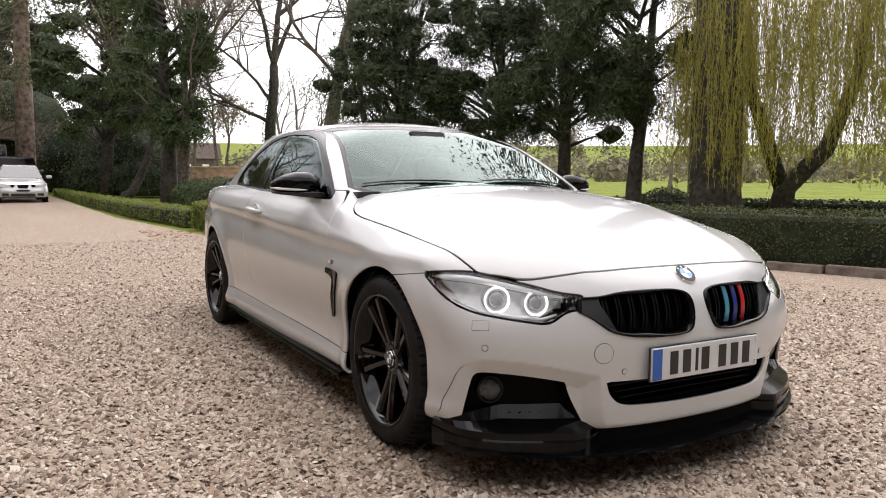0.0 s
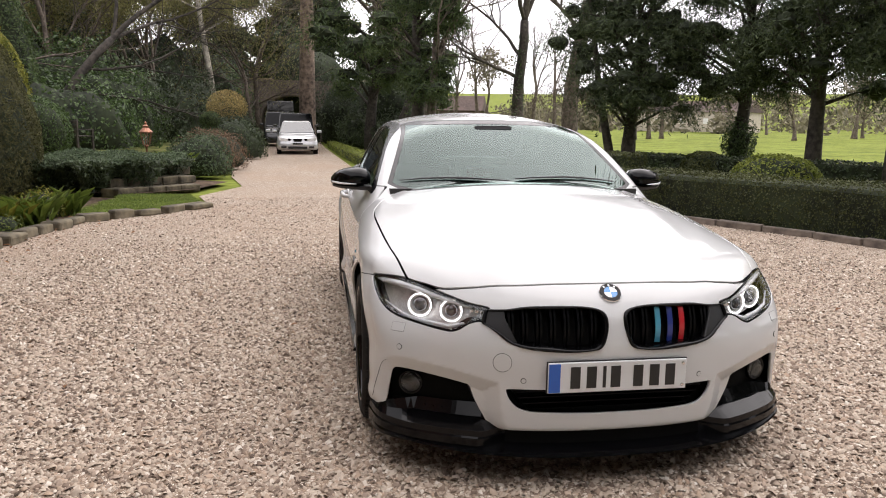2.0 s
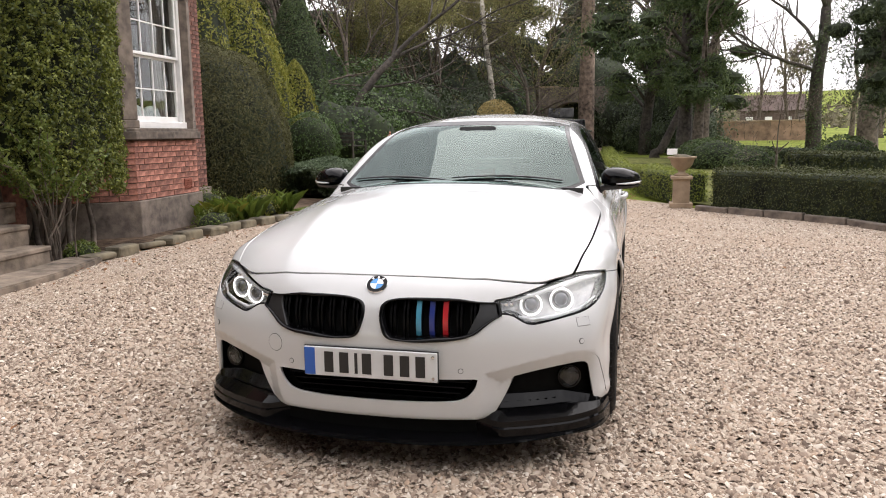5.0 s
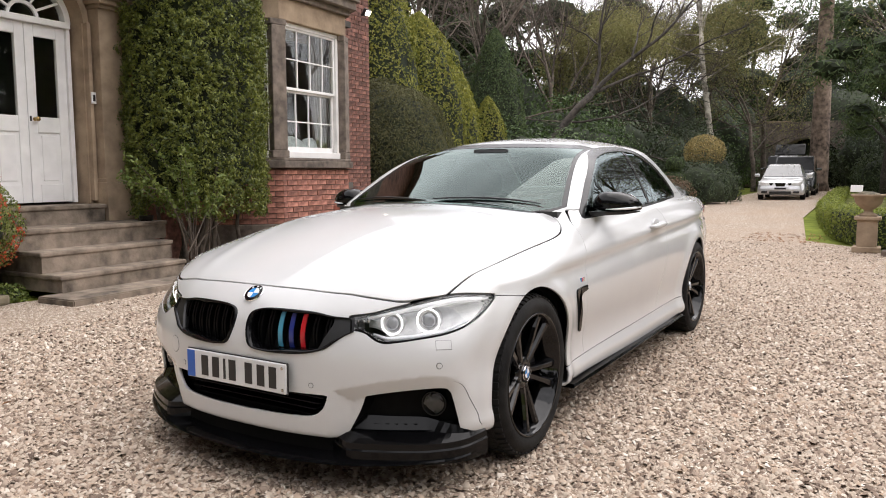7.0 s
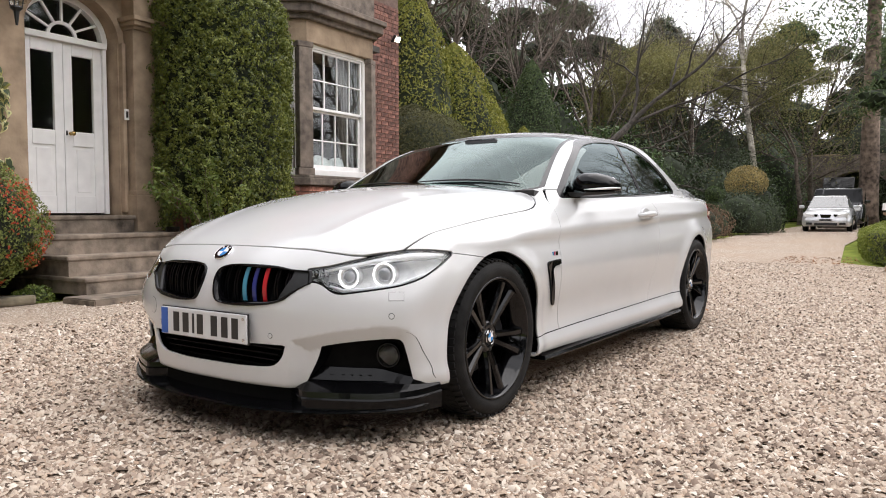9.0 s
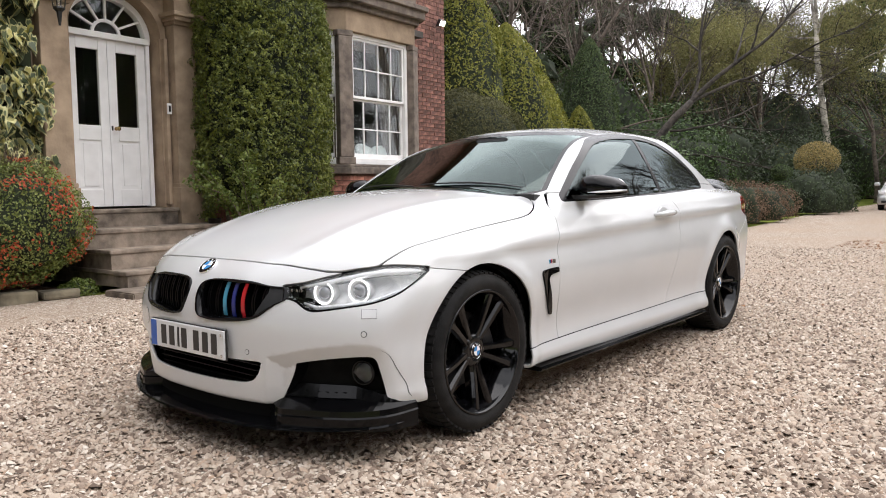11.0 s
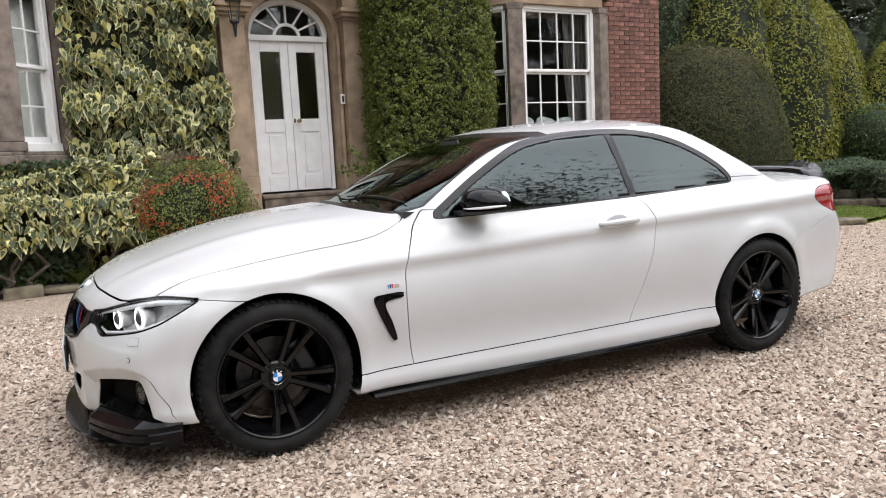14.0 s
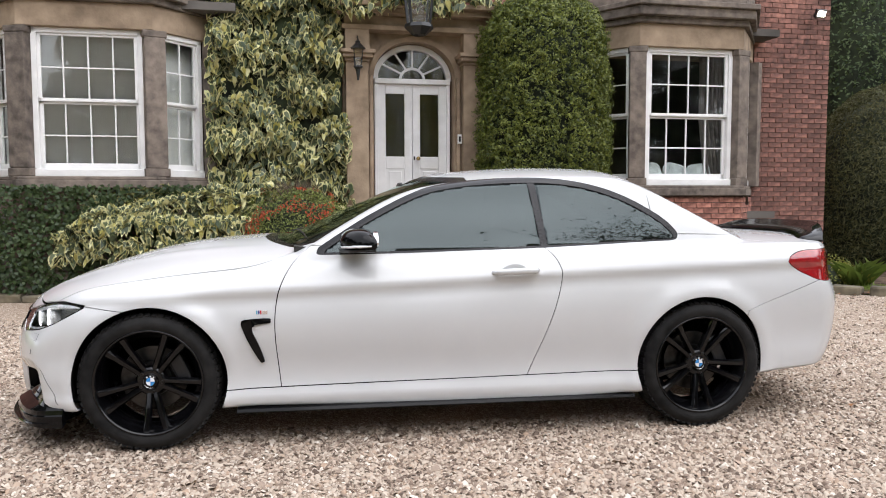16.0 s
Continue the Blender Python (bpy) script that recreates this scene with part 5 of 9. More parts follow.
for s in (-1, 1):
    bm = bmesh.new()
    rr = []
    for i in range(31):
        u = i / 30
        o, d = foot(s * (0.515 + (TIP - 0.515) * u))
        k = min(1, u / 0.20)
        k = k * k * (3 - 2 * k)
        w = max(0, u - 0.62) / 0.38
        zc = 0.196 - 0.006 * k + 0.014 * w
        zb = 0.206 + 0.062 * k - 0.040 * w - 0.010 * u
        back = -0.056 - 0.006 * k + 0.056 * k * min(1, 1.6 * w)
        out = 0.022 * k * (1 - 0.75 * w) - 0.050 * (1 - k)
        ring = ((out + 0.006, 0.122), (out + 0.007, zc - 0.026), (out + 0.003, zc - 0.020), (out, zc), (0.35 * out + 0.65 * back, zc + 0.42 * (zb - zc)), (back, zb), (back - 0.012, 0.14))
        rr.append([bm.verts.new((o.x + d.x * q, o.y + d.y * q, z)) for q, z in ring])
    for a, b in zip(rr, rr[1:]):
        for i in range(7):
            bm.faces.new((a[i], a[(i + 1) % 7], b[(i + 1) % 7], b[i]))
    bm.faces.new(rr[0])
    bm.faces.new(rr[-1])
    part("corner_flick", bm, gloss_black, spl_ob)
    # black strip: shadow painted in the crease between intake frame and the bumper's corner
    bm = bmesh.new()
    rr = []
    for q in np.linspace(0, 1, 16):
        a, z, w = (float(spl(q, [0, 0.12, 0.3, 0.6, 1], v)) for v in ([0.772, 0.788, 0.800, 0.811, 0.823], [0.403, 0.392, 0.358, 0.30, 0.228], [0.0004, 0.0010, 0.0013, 0.0014, 0.0014]))
        p, n = skin_point(1.4, a * s, z, -1, 0, 0)
        side = n.cross(Vector((0, 0, 1))).normalized() * w
        rr.append([bm.verts.new(p + q) for q in (side + n * 0.0008, -side + n * 0.0008, -side - n * 0.01, side - n * 0.01)])
    for a, b in zip(rr, rr[1:]):
        for i in range(4):
            bm.faces.new((a[i], a[(i + 1) % 4], b[(i + 1) % 4], b[i]))
    bm.faces.new(rr[0])
    bm.faces.new(rr[-1])
    part("air_slot", bm, matt_black, car)

# --- side skirt blades ---
for s in (-1, 1):
    bm = bmesh.new()
    rr = []
    for i in range(30):
        x = -0.40 - 1.95 * i / 29
        ys = 0.862
        rr.append([bm.verts.new((x, y * s, z)) for y, z in ((0.74, 0.166), (ys - 0.004, 0.164), (ys, 0.170), (ys - 0.006, 0.182), (0.74, 0.192))])
    for a, b in zip(rr, rr[1:]):
        for i in range(5):
            bm.faces.new((a[i], a[(i + 1) % 5], b[(i + 1) % 5], b[i]))
    bm.faces.new(rr[0])
    bm.faces.new(rr[-1])
    part("skirt_blade", bm, gloss_black, car)
bm = bmesh.new()
box(bm, -1.35, 0, 0.21, 3.2, 1.3, 0.03)
part("floor_pan", bm, matt_black, car)

# --- boot spoiler ---
bm = bmesh.new()
rr = []
for i in range(25):
    u = -1 + 2 * i / 24
    y = 0.60 * u
    zz = [z for z in np.linspace(1.3, 0.6, 700)]
    xe = -3.655 + 0.60 * abs(y) ** 2.5
    p, n = skin_point(xe + 0.13, y, 1.3, 0, 0, -1)
    p2, _ = skin_point(xe + 0.03, y, 1.3, 0, 0, -1)
    h = 0.072 * (1 - abs(u) ** 8)
    rr.append([bm.verts.new(q) for q in ((p.x, y, p.z - 0.004), (xe + 0.05, y, p2.z + h * 0.45), (xe - 0.045, y, p2.z + h + 0.004), (xe - 0.050, y, p2.z + h - 0.008), (xe + 0.01, y, p2.z - 0.012))])
for a, b in zip(rr, rr[1:]):
    for i in range(5):
        bm.faces.new((a[i], a[(i + 1) % 5], b[(i + 1) % 5], b[i]))
bm.faces.new(rr[0])
bm.faces.new(rr[-1])
part("boot_spoiler", bm, gloss_black, car, smooth=True)

# --- door mirrors ---
for s in (-1, 1):
    bm = bmesh.new()
    rr = []
    for y, x1, x0, z0, z1 in ((0.742, -0.920, -0.985, 0.928, 0.985), (0.765, -0.900, -1.010, 0.922, 1.008), (0.80, -0.885, -1.025, 0.918, 1.016), (0.86, -0.890, -1.040, 0.917, 1.012), (0.905, -0.920, -1.050, 0.918, 0.998), (0.935, -0.965, -1.056, 0.921, 0.978), (0.950, -1.015, -1.055, 0.925, 0.955)):
        ring = []
        for k in range(24):
            t = 2 * math.pi * k / 24
            c, q = math.cos(t), math.sin(t)
            ex = math.copysign(abs(c) ** (0.8 if c > 0 else 0.45), c)
            ez = math.copysign(abs(q) ** (0.75 if q > 0 else 0.45), q)
            ring.append(bm.verts.new(((x1 + x0) / 2 + ex * (x1 - x0) / 2 - 0.018 * (ez > 0) * ez * (c > 0), y * s, (z0 + z1) / 2 + ez * (z1 - z0) / 2)))
        rr.append(ring)
    for a, b in zip(rr, rr[1:]):
        for i in range(24):
            bm.faces.new((a[i], a[(i + 1) % 24], b[(i + 1) % 24], b[i]))
    bm.faces.new(rr[0])
    bm.faces.new(rr[-1])
    mi = part("door_mirror", bm, gloss_black, car, "gloss black door mirror", smooth=True)
    bm = bmesh.new()
    rr = []
    for y, x1, x0, z0, z1 in ((0.690, -0.850, -0.960, 0.892, 0.915), (0.745, -0.880, -1.000, 0.896, 0.918), (0.82, -0.884, -1.030, 0.900, 0.915), (0.90, -0.925, -1.046, 0.905, 0.917), (0.942, -0.985, -1.052, 0.912, 0.920)):
        rr.append([bm.verts.new((x, y * s, z)) for x, z in ((x1, z1), (x1 - 0.006, z0), (x0, z0), (x0, z1))])
    for a, b in zip(rr, rr[1:]):
        for i in range(4):
            bm.faces.new((a[i], a[(i + 1) % 4], b[(i + 1) % 4], b[i]))
    bm.faces.new(rr[0])
    bm.faces.new(rr[-1])
    part("mirror_base", bm, satin_black, mi)
    bm = bmesh.new()
    tube(bm, [(-0.886, 0.82 * s, 0.930), (-0.895, 0.87 * s, 0.931), (-0.925, 0.91 * s, 0.933), (-0.97, 0.938 * s, 0.936), (-1.03, 0.951 * s, 0.938)], [0.002, 0.005, 0.006, 0.006, 0.004], 8)
    part("indicator_strip", bm, badge_white, mi, "clear indicator strip", smooth=True)
    bm = bmesh.new()
    pl = loop_curve([(0.775, 0.935), (0.775, 0.998), (0.86, 1.004), (0.915, 0.985), (0.932, 0.945), (0.86, 0.928)], 4)
    prism(bm, [(u * s, v) for u, v in pl], "x", -1.062, -1.040)
    part("mirror_glass", bm, chrome, mi)
    bm = bmesh.new()
    prism(bm, [(-0.775, 0.893), (-0.97, 0.905), (-0.97, 1.000)], "y", *sorted((0.668 * s, 0.692 * s)))
    part("mirror_sail", bm, satin_black, mi)

# --- door handles, vents, badges, filler, sensors ---
for s, d in ((1, doors[0]), (-1, doors[1])):
    p, n = skin_point(-1.735, 1.4 * s, 0.80, 0, -s, 0)
    bm = bmesh.new()
    tube(bm, [(-1.625, p.y - 0.004 * s, 0.796), (-1.645, p.y + 0.028 * s, 0.800), (-1.70, p.y + 0.036 * s, 0.804), (-1.78, p.y + 0.037 * s, 0.807), (-1.83, p.y + 0.030 * s, 0.807), (-1.852, p.y - 0.004 * s, 0.806)], [0.010, 0.014, 0.016, 0.016, 0.015, 0.011], 10)
    part("door_handle", bm, paint, d, smooth=True)
    bm = bmesh.new()
    lathe_closed(bm, [(0.050, -0.01), (0.050, 0.0005), (0.046, 0.001), (0.03, -0.002)], 24, "y")
    for v in bm.verts:
        v.co = Vector((v.co.x * 1.3 - 1.735, p.y + (v.co.y + 0.0035) * s, v.co.z * 0.75 + 0.803))
    part("handle_cup", bm, paint, d, smooth=True)
    # side vent behind the front wheel: hooked black blade
    vl = loop_curve([(-0.425, 0.590), (-0.47, 0.602), (-0.553, 0.604), (-0.560, 0.592), (-0.555, 0.583), (-0.49, 0.574), (-0.475, 0.55), (-0.505, 0.48), (-0.528, 0.408), (-0.52, 0.398), (-0.508, 0.402), (-0.475, 0.46), (-0.442, 0.53)], 4)
    bm = bmesh.new()
    a, b = [], []
    for x, z in vl:
        q, nn = skin_point(x, 1.4 * s, z, 0, -s, 0)
        a.append(bm.verts.new(q + nn * 0.009))
        b.append(bm.verts.new(q - nn * 0.01))
    bm.faces.new(a)
    for i in range(len(a)):
        bm.faces.new((a[i], a[(i + 1) % len(a)], b[(i + 1) % len(a)], b[i]))
    part("side_vent", bm, gloss_black, car)
    q, nn = skin_point(-0.515, 1.4 * s, 0.632, 0, -s, 0)
    for k, (m, wd) in enumerate(((bar_light_blue, 0.006), (bar_dark_blue, 0.006), (bar_red, 0.006), (chrome, 0.024))):
        bm = bmesh.new()
        box(bm, q.x - s * 0 + (0.018 - 0.009 * k - (0.010 if k == 3 else 0)), q.y + 0.001 * s, q.z, wd, 0.004, 0.018, 0.001)
        part("wing_badge", bm, m, car)
p, n = skin_point(0.690, 0, 1.2, 0, 0, -1)
roundel(car, p + n * 0.002, n, 0.041, up=(-1, 0, 0.6))
for s in (-1, 1):
    for a, z, r in ((0.736, 0.459, 0.011), (0.325, 0.378, 0.010)):
        p, n = skin_point(1.4, a * s, z, -1, 0, 0)
        bm = bmesh.new()
        lathe_closed(bm, [(r, -0.006), (r, 0.001), (r * 0.8, 0.0018)], 20)
        M = Matrix.Translation(p) @ n.to_track_quat("Z", "Y").to_matrix().to_4x4()
        for v in bm.verts:
            v.co = M @ v.co
        o = part("parking_sensor", bm, satin_black, car)
        bm = bmesh.new()
        lathe_closed(bm, [(r * 0.8, 0.0), (r * 0.8, 0.0024), (r * 0.5, 0.0026)], 20)
        for v in bm.verts:
            v.co = M @ v.co
        part("sensor_face", bm, paint, o)
    # washer cover: thin outlined flap below the lamp
    p, n = skin_point(1.4, 0.738 * s, 0.526, -1, 0, 0)
    M = Matrix.Translation(p) @ n.to_track_quat("Z", "Y").to_matrix().to_4x4()
    bm = bmesh.new()
    box(bm, 0, 0, 0.0004, 0.0555, 0.0335, 0.0012, 0.0005)
    for v in bm.verts:
        v.co = M @ v.co
    part("washer_joint", bm, satin_black, car)
    bm = bmesh.new()
    box(bm, 0, 0, 0.0008, 0.0535, 0.0315, 0.002, 0.0008)
    for v in bm.verts:
        v.co = M @ v.co
    part("washer_cover", bm, paint, car)
p, n = skin_point(1.4, -0.397, 0.440, -1, 0, 0)
M = Matrix.Translation(p) @ n.to_track_quat("Z", "Y").to_matrix().to_4x4()
for r, h, m, nm in ((0.0335, 0.0008, satin_black, "tow_joint"), (0.0318, 0.0016, paint, "tow_cover")):
    bm = bmesh.new()
    lathe_closed(bm, [(r, -0.004), (r, h), (r * 0.9, h + 0.0004)], 32)
    for v in bm.verts:
        v.co = M @ v.co
    part(nm, bm, m, car)

# --- number plates: the characters stand as plain bars ---
def number_plate(m):
    pl = new("number_plate")
    pl.parent, pl.matrix_world = car, m
    pl["label"] = "white number plate with dark bars and blue end"
    bm = bmesh.new()
    box(bm, 0, 0, 0, 0.520, 0.111, 0.010, 0.003)
    part("plate_base", bm, plate_white, pl)
    bm = bmesh.new()
    box(bm, 0, 0, -0.006, 0.528, 0.119, 0.008, 0.003)
    part("plate_holder", bm, satin_black, pl)
    bm = bmesh.new()
    box(bm, -0.237, 0, 0.0055, 0.042, 0.105, 0.002)
    part("blue_band", bm, plate_blue, pl)
    for k, (x, w) in enumerate(((-0.160, 0.05), (-0.100, 0.05), (-0.052, 0.016), (-0.010, 0.05), (0.075, 0.05), (0.137, 0.05), (0.197, 0.05))):
        bm = bmesh.new()
        box(bm, x, 0, 0.006, w * 0.72, 0.079, 0.0022)
        part("character_bar", bm, plate_black, pl)
    for x in (0.245,):
        for y in (-0.04, 0.04):
            bm = bmesh.new()
            lathe_closed(bm, [(0.006, 0.004), (0.006, 0.008), (0.004, 0.009)], 10, "z", (x, y, 0))
            part("plate_screw", bm, chrome, pl)
    return pl


number_plate(Matrix.Translation((0.800, 0, 0.398)) @ Matrix(((0, 0, 1, 0), (1, 0, 0, 0), (0, 1, 0, 0), (0, 0, 0, 1))) @ pose(0, 0, 0, 0, 0, 0))

# --- wipers, cabin ---
for y0, y1, x0, x1 in ((0.55, -0.02, -0.69, -0.60), (-0.05, -0.60, -0.575, -0.72)):
    bm = bmesh.new()
    pts = []
    for k in range(7):
        y = y0 + (y1 - y0) * k / 6
        p, n = skin_point(x0 + (x1 - x0) * k / 6 - 0.03, y, 1.5, 0, 0, -1)
        pts.append(p + Vector((0, 0, 0.006)))
    tube(bm, pts, [0.003, 0.004, 0.005, 0.005, 0.004, 0.004, 0.003], 6)
    part("wiper", bm, satin_black, car)


def car_seat(y):
    st = new("front_seat")
    st.parent, st.location = car, (-1.45, y, 0.20)
    bm = bmesh.new()
    box(bm, 0.05, 0, 0.22, 0.52, 0.50, 0.20, 0.05)
    part("seat", bm, leather, st, smooth=True)
    bm = bmesh.new()
    box(bm, -0.27, 0, 0.52, 0.16, 0.48, 0.62, 0.06, rot=Matrix.Rotation(-0.3, 4, "Y"))
    part("backrest", bm, leather, st, smooth=True)
    bm = bmesh.new()
    box(bm, -0.40, 0, 0.88, 0.09, 0.26, 0.17, 0.035, rot=Matrix.Rotation(-0.2, 4, "Y"))
    part("headrest", bm, leather, st, smooth=True)


car_seat(0.36)
car_seat(-0.36)
bm = bmesh.new()
box(bm, -2.35, 0, 0.62, 0.25, 1.1, 0.45, 0.06, rot=Matrix.Rotation(-0.3, 4, "Y"))
box(bm, -2.12, 0, 0.40, 0.45, 1.1, 0.16, 0.05)
part("rear_bench", bm, leather, car, smooth=True)
bm = bmesh.new()
prism(bm, [(-0.70, 0.60), (-0.66, 0.925), (-0.85, 0.915), (-1.02, 0.86), (-1.06, 0.74), (-0.95, 0.60)], "y", -0.66, 0.66)
part("dashboard", bm, leather, car)
bm = bmesh.new()
rim_pts = [(-1.12 + 0.06 * math.sin(2 * math.pi * k / 28), -0.36 + 0.185 * math.cos(2 * math.pi * k / 28), 0.80 + 0.175 * math.sin(2 * math.pi * k / 28)) for k in range(29)]
tube(bm, rim_pts, 0.015, 8)
box(bm, -1.11, -0.36, 0.80, 0.05, 0.16, 0.10, 0.02)
box(bm, -1.11, -0.36, 0.80, 0.02, 0.36, 0.03, 0.008)
part("steering_wheel", bm, leather, car, smooth=True)
bm = bmesh.new()
box(bm, -1.24, 0.0, 1.215, 0.03, 0.23, 0.06, 0.02)
part("rear_view_mirror", bm, satin_black, car)


# last stretch of the body to its true proportions (the wheels keep theirs)
def stretch(ob):
    for c in ob.children:
        if c.name.startswith("wheel"):
            continue
        if c.type == "MESH":
            co = np.zeros(len(c.data.vertices) * 3)
            c.data.vertices.foreach_get("co", co)
            co = co.reshape(-1, 3)
            if c.parent.type == "MESH" or c.parent == car:
                co[:, 0] *= np.where(co[:, 0] > 0, KF, KX)
                co[:, 1] *= KY
                co[:, 2] *= KZ
                c.data.vertices.foreach_set("co", co.ravel())
                c.data.update()
        elif c.type == "EMPTY":
            l = c.location
            c.location = (l.x * (KF if l.x > 0 else KX), l.y * KY, l.z * KZ)
            continue
        stretch(c)


stretch(car)

# ---- the house: brick front, stone bays and door case ----
HOUSE = pose(-1.98, -5.87, 0, 0, 0, 3.6)
stone = mat("weathered_sandstone", (0.275, 0.200, 0.135), rough=0.9, vary=0.16, scale=5, tint=(0.335, 0.252, 0.174), bump=0.35, bump_scale=35)
stone_dark = mat("sooty_sandstone", (0.100, 0.082, 0.070), rough=0.9, vary=0.20, scale=9, tint=(0.180, 0.146, 0.120), bump=0.45, bump_scale=30)
step_stone = mat("worn_step_stone", (0.105, 0.082, 0.062), rough=0.9, vary=0.35, scale=7, tint=(0.19, 0.152, 0.118), bump=0.4, bump_scale=28)
mortar = mat("lime_mortar", (0.145, 0.098, 0.082), rough=0.95, vary=0.2, scale=20)
brick_old = mat("old_red_brick", (0.115, 0.056, 0.047), rough=0.88, vary=0.26, scale=14, tint=(0.215, 0.100, 0.075), bump=0.35, bump_scale=60, piece=0.35)
brick_dado = mat("repaired_pink_brick", (0.24, 0.095, 0.070), rough=0.88, vary=0.28, scale=14, tint=(0.38, 0.175, 0.13), bump=0.35, bump_scale=60, piece=0.30)
brick_far = mat("old_red_brick_far", (0.115, 0.056, 0.047), rough=0.88, vary=0.26, scale=14, tint=(0.215, 0.100, 0.075), bump=0.35, bump_scale=60, island=0.35)
white_paint = mat("white_gloss_paint", (0.78, 0.77, 0.76), rough=0.38, vary=0.05, scale=6, bump=0.05, bump_scale=20)
# dark lining colour stands in for the low light indoors
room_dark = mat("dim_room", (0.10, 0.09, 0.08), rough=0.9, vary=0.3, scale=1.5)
blind_cloth = mat("pale_roller_blind", (0.88, 0.88, 0.85), rough=0.9, vary=0.06, scale=3)
curtain_cloth = mat("grey_curtain", (0.34, 0.31, 0.29), rough=0.95, vary=0.15, scale=10)
cushion_cloth = mat("pale_cushion", (0.55, 0.60, 0.60), rough=0.95, vary=0.15, scale=10)
iron = mat("black_iron", (0.012, 0.012, 0.013), rough=0.4, vary=0.3, scale=20, coat=0.2)
copper = mat("aged_copper", (0.36, 0.17, 0.11), rough=0.4, metal=0.7, vary=0.3, scale=20)
brass = mat("brass", (0.45, 0.32, 0.14), rough=0.25, metal=1.0, vary=0.15)
pane_glass = glass_mat("window_glass", (0.99, 1.0, 0.99), 0.98)


def sited(ob, label, category, kind="structure"):
    ob.matrix_world = HOUSE
    return tagged(ob, label, category, kind=kind)


def holder(name, label, category, kind="structure"):
    return thing(name, HOUSE, label, category, kind=kind)


# walls in stretches round the openings
def wall(name, u0, u1, z0, z1, m, label):
    bm = bmesh.new()
    box(bm, (u0 + u1) / 2, -0.19, (z0 + z1) / 2, u1 - u0, 0.36, z1 - z0)
    return sited(part(name, bm, m), label, "wall")


BAY, BAYW, HALF, PROJ, REACH = 3.65, 4.04, 0.76, 0.66, 1.38
REACH_E, PROJ_E, SILL_E, HALF_E = 1.56, 0.95, 1.37, 0.770
wall_e = wall("wall_east", -6.50, -BAY - REACH_E, 0, 6.3, mortar, "old red brick wall in stretcher rows beside the bay")
wall("wall_mid_east", -BAY + REACH_E, -0.98, 0, 6.3, brick_far, "red brick wall behind the clipped evergreen")
wall("wall_mid_west", 0.98, BAYW - REACH, 0, 6.3, brick_far, "brick wall hidden under variegated ivy")
wall("wall_west", BAYW + REACH, 8.2, 0, 6.3, brick_far, "red brick wall past the bay")
wall("wall_over_east_bay", -BAY - REACH_E, -BAY + REACH_E, 3.95, 6.3, brick_far, "red brick wall above the bay")
wall("wall_over_west_bay", BAYW - REACH, BAYW + REACH, 3.95, 6.3, brick_far, "red brick wall above the bay")
wall("wall_over_door", -0.98, 0.98, 3.75, 6.3, brick_far, "red brick wall above the door case")
bm = bmesh.new()
box(bm, -6.33, -4.2, 3.15, 0.34, 7.6, 6.3)
box(bm, 0.85, -8.0, 3.15, 14.3, 0.34, 6.3)
box(bm, 8.03, -4.2, 3.15, 0.34, 7.6, 6.3)
sited(part("wall_back", bm, brick_far), "red brick side and back walls", "wall")
# roof slab out of view, added to cast the house's shade
bm = bmesh.new()
prism(bm, [(0.35, 6.3), (-3.9, 8.6), (-8.3, 6.3)], "x", -6.8, 8.5)
sited(part("roof", bm, stone_dark), "unseen dark pitched roof added over the house to cast shade", "roof")


def brick_rows(u0, u1, z0, z1, v, flip=0):
    """Stretcher bond: centres and lengths of bricks on a flat face."""
    out, row, z = [], 0, z0
    while z + 0.065 <= z1 + 1e-6:
        u = u0 - (0.1125 if row % 2 else 0)
        while u < u1:
            a, b = max(u, u0), min(u + 0.215, u1)
            if b - a > 0.03:
                out.append(((a + b) / 2, z + 0.0325, b - a))
            u += 0.225
        z += 0.075
        row += 1
    return out


def brick_mesh(length):
    bm = bmesh.new()
    box(bm, 0, 0, 0, length, 0.03, 0.065, 0.004)
    for f in list(bm.faces):
        if f.normal.y < -0.9:
            bm.faces.remove(f)
    me = bpy.data.meshes.new("brick")
    bm.to_mesh(me)
    bm.free()
    return me


_bricks = {}


def lay(parent, rows, m, frame_m, limit, rest_name):
    """Bricks as pieces of a wall: the nearest as objects, the others joined."""
    rng = random.Random(5)
    for i, (u, z, ln) in enumerate(rows[:limit]):
        k = (round(ln, 3), m.name)
        if k not in _bricks:
            _bricks[k] = brick_mesh(ln)
            _bricks[k].materials.append(m)
        o = new("brick", _bricks[k])
        o.parent = parent
        o.matrix_local = frame_m @ Matrix.Translation((u, rng.uniform(-0.0035, 0.0035), z)) @ Matrix.Rotation(rng.uniform(-0.006, 0.006), 4, "Y")
    if rows[limit:]:
        V, F = [], []
        for u, z, ln in rows[limit:]:
            d = rng.uniform(-0.003, 0.003)
            b = len(V)
            for du in (-ln / 2, ln / 2):
                for dz in (-0.0325, 0.0325):
                    V += [frame_m @ Vector((u + du, 0.015 + d, z + dz)), frame_m @ Vector((u + du, -0.012, z + dz))]
            F += [(b, b + 4, b + 6, b + 2), (b, b + 1, b + 5, b + 4), (b + 2, b + 6, b + 7, b + 3), (b, b + 2, b + 3, b + 1), (b + 4, b + 5, b + 7, b + 6)]
        o = raw(rest_name, V, F, brick_far, parent, smooth=False)
        o["kind"] = "stuff"


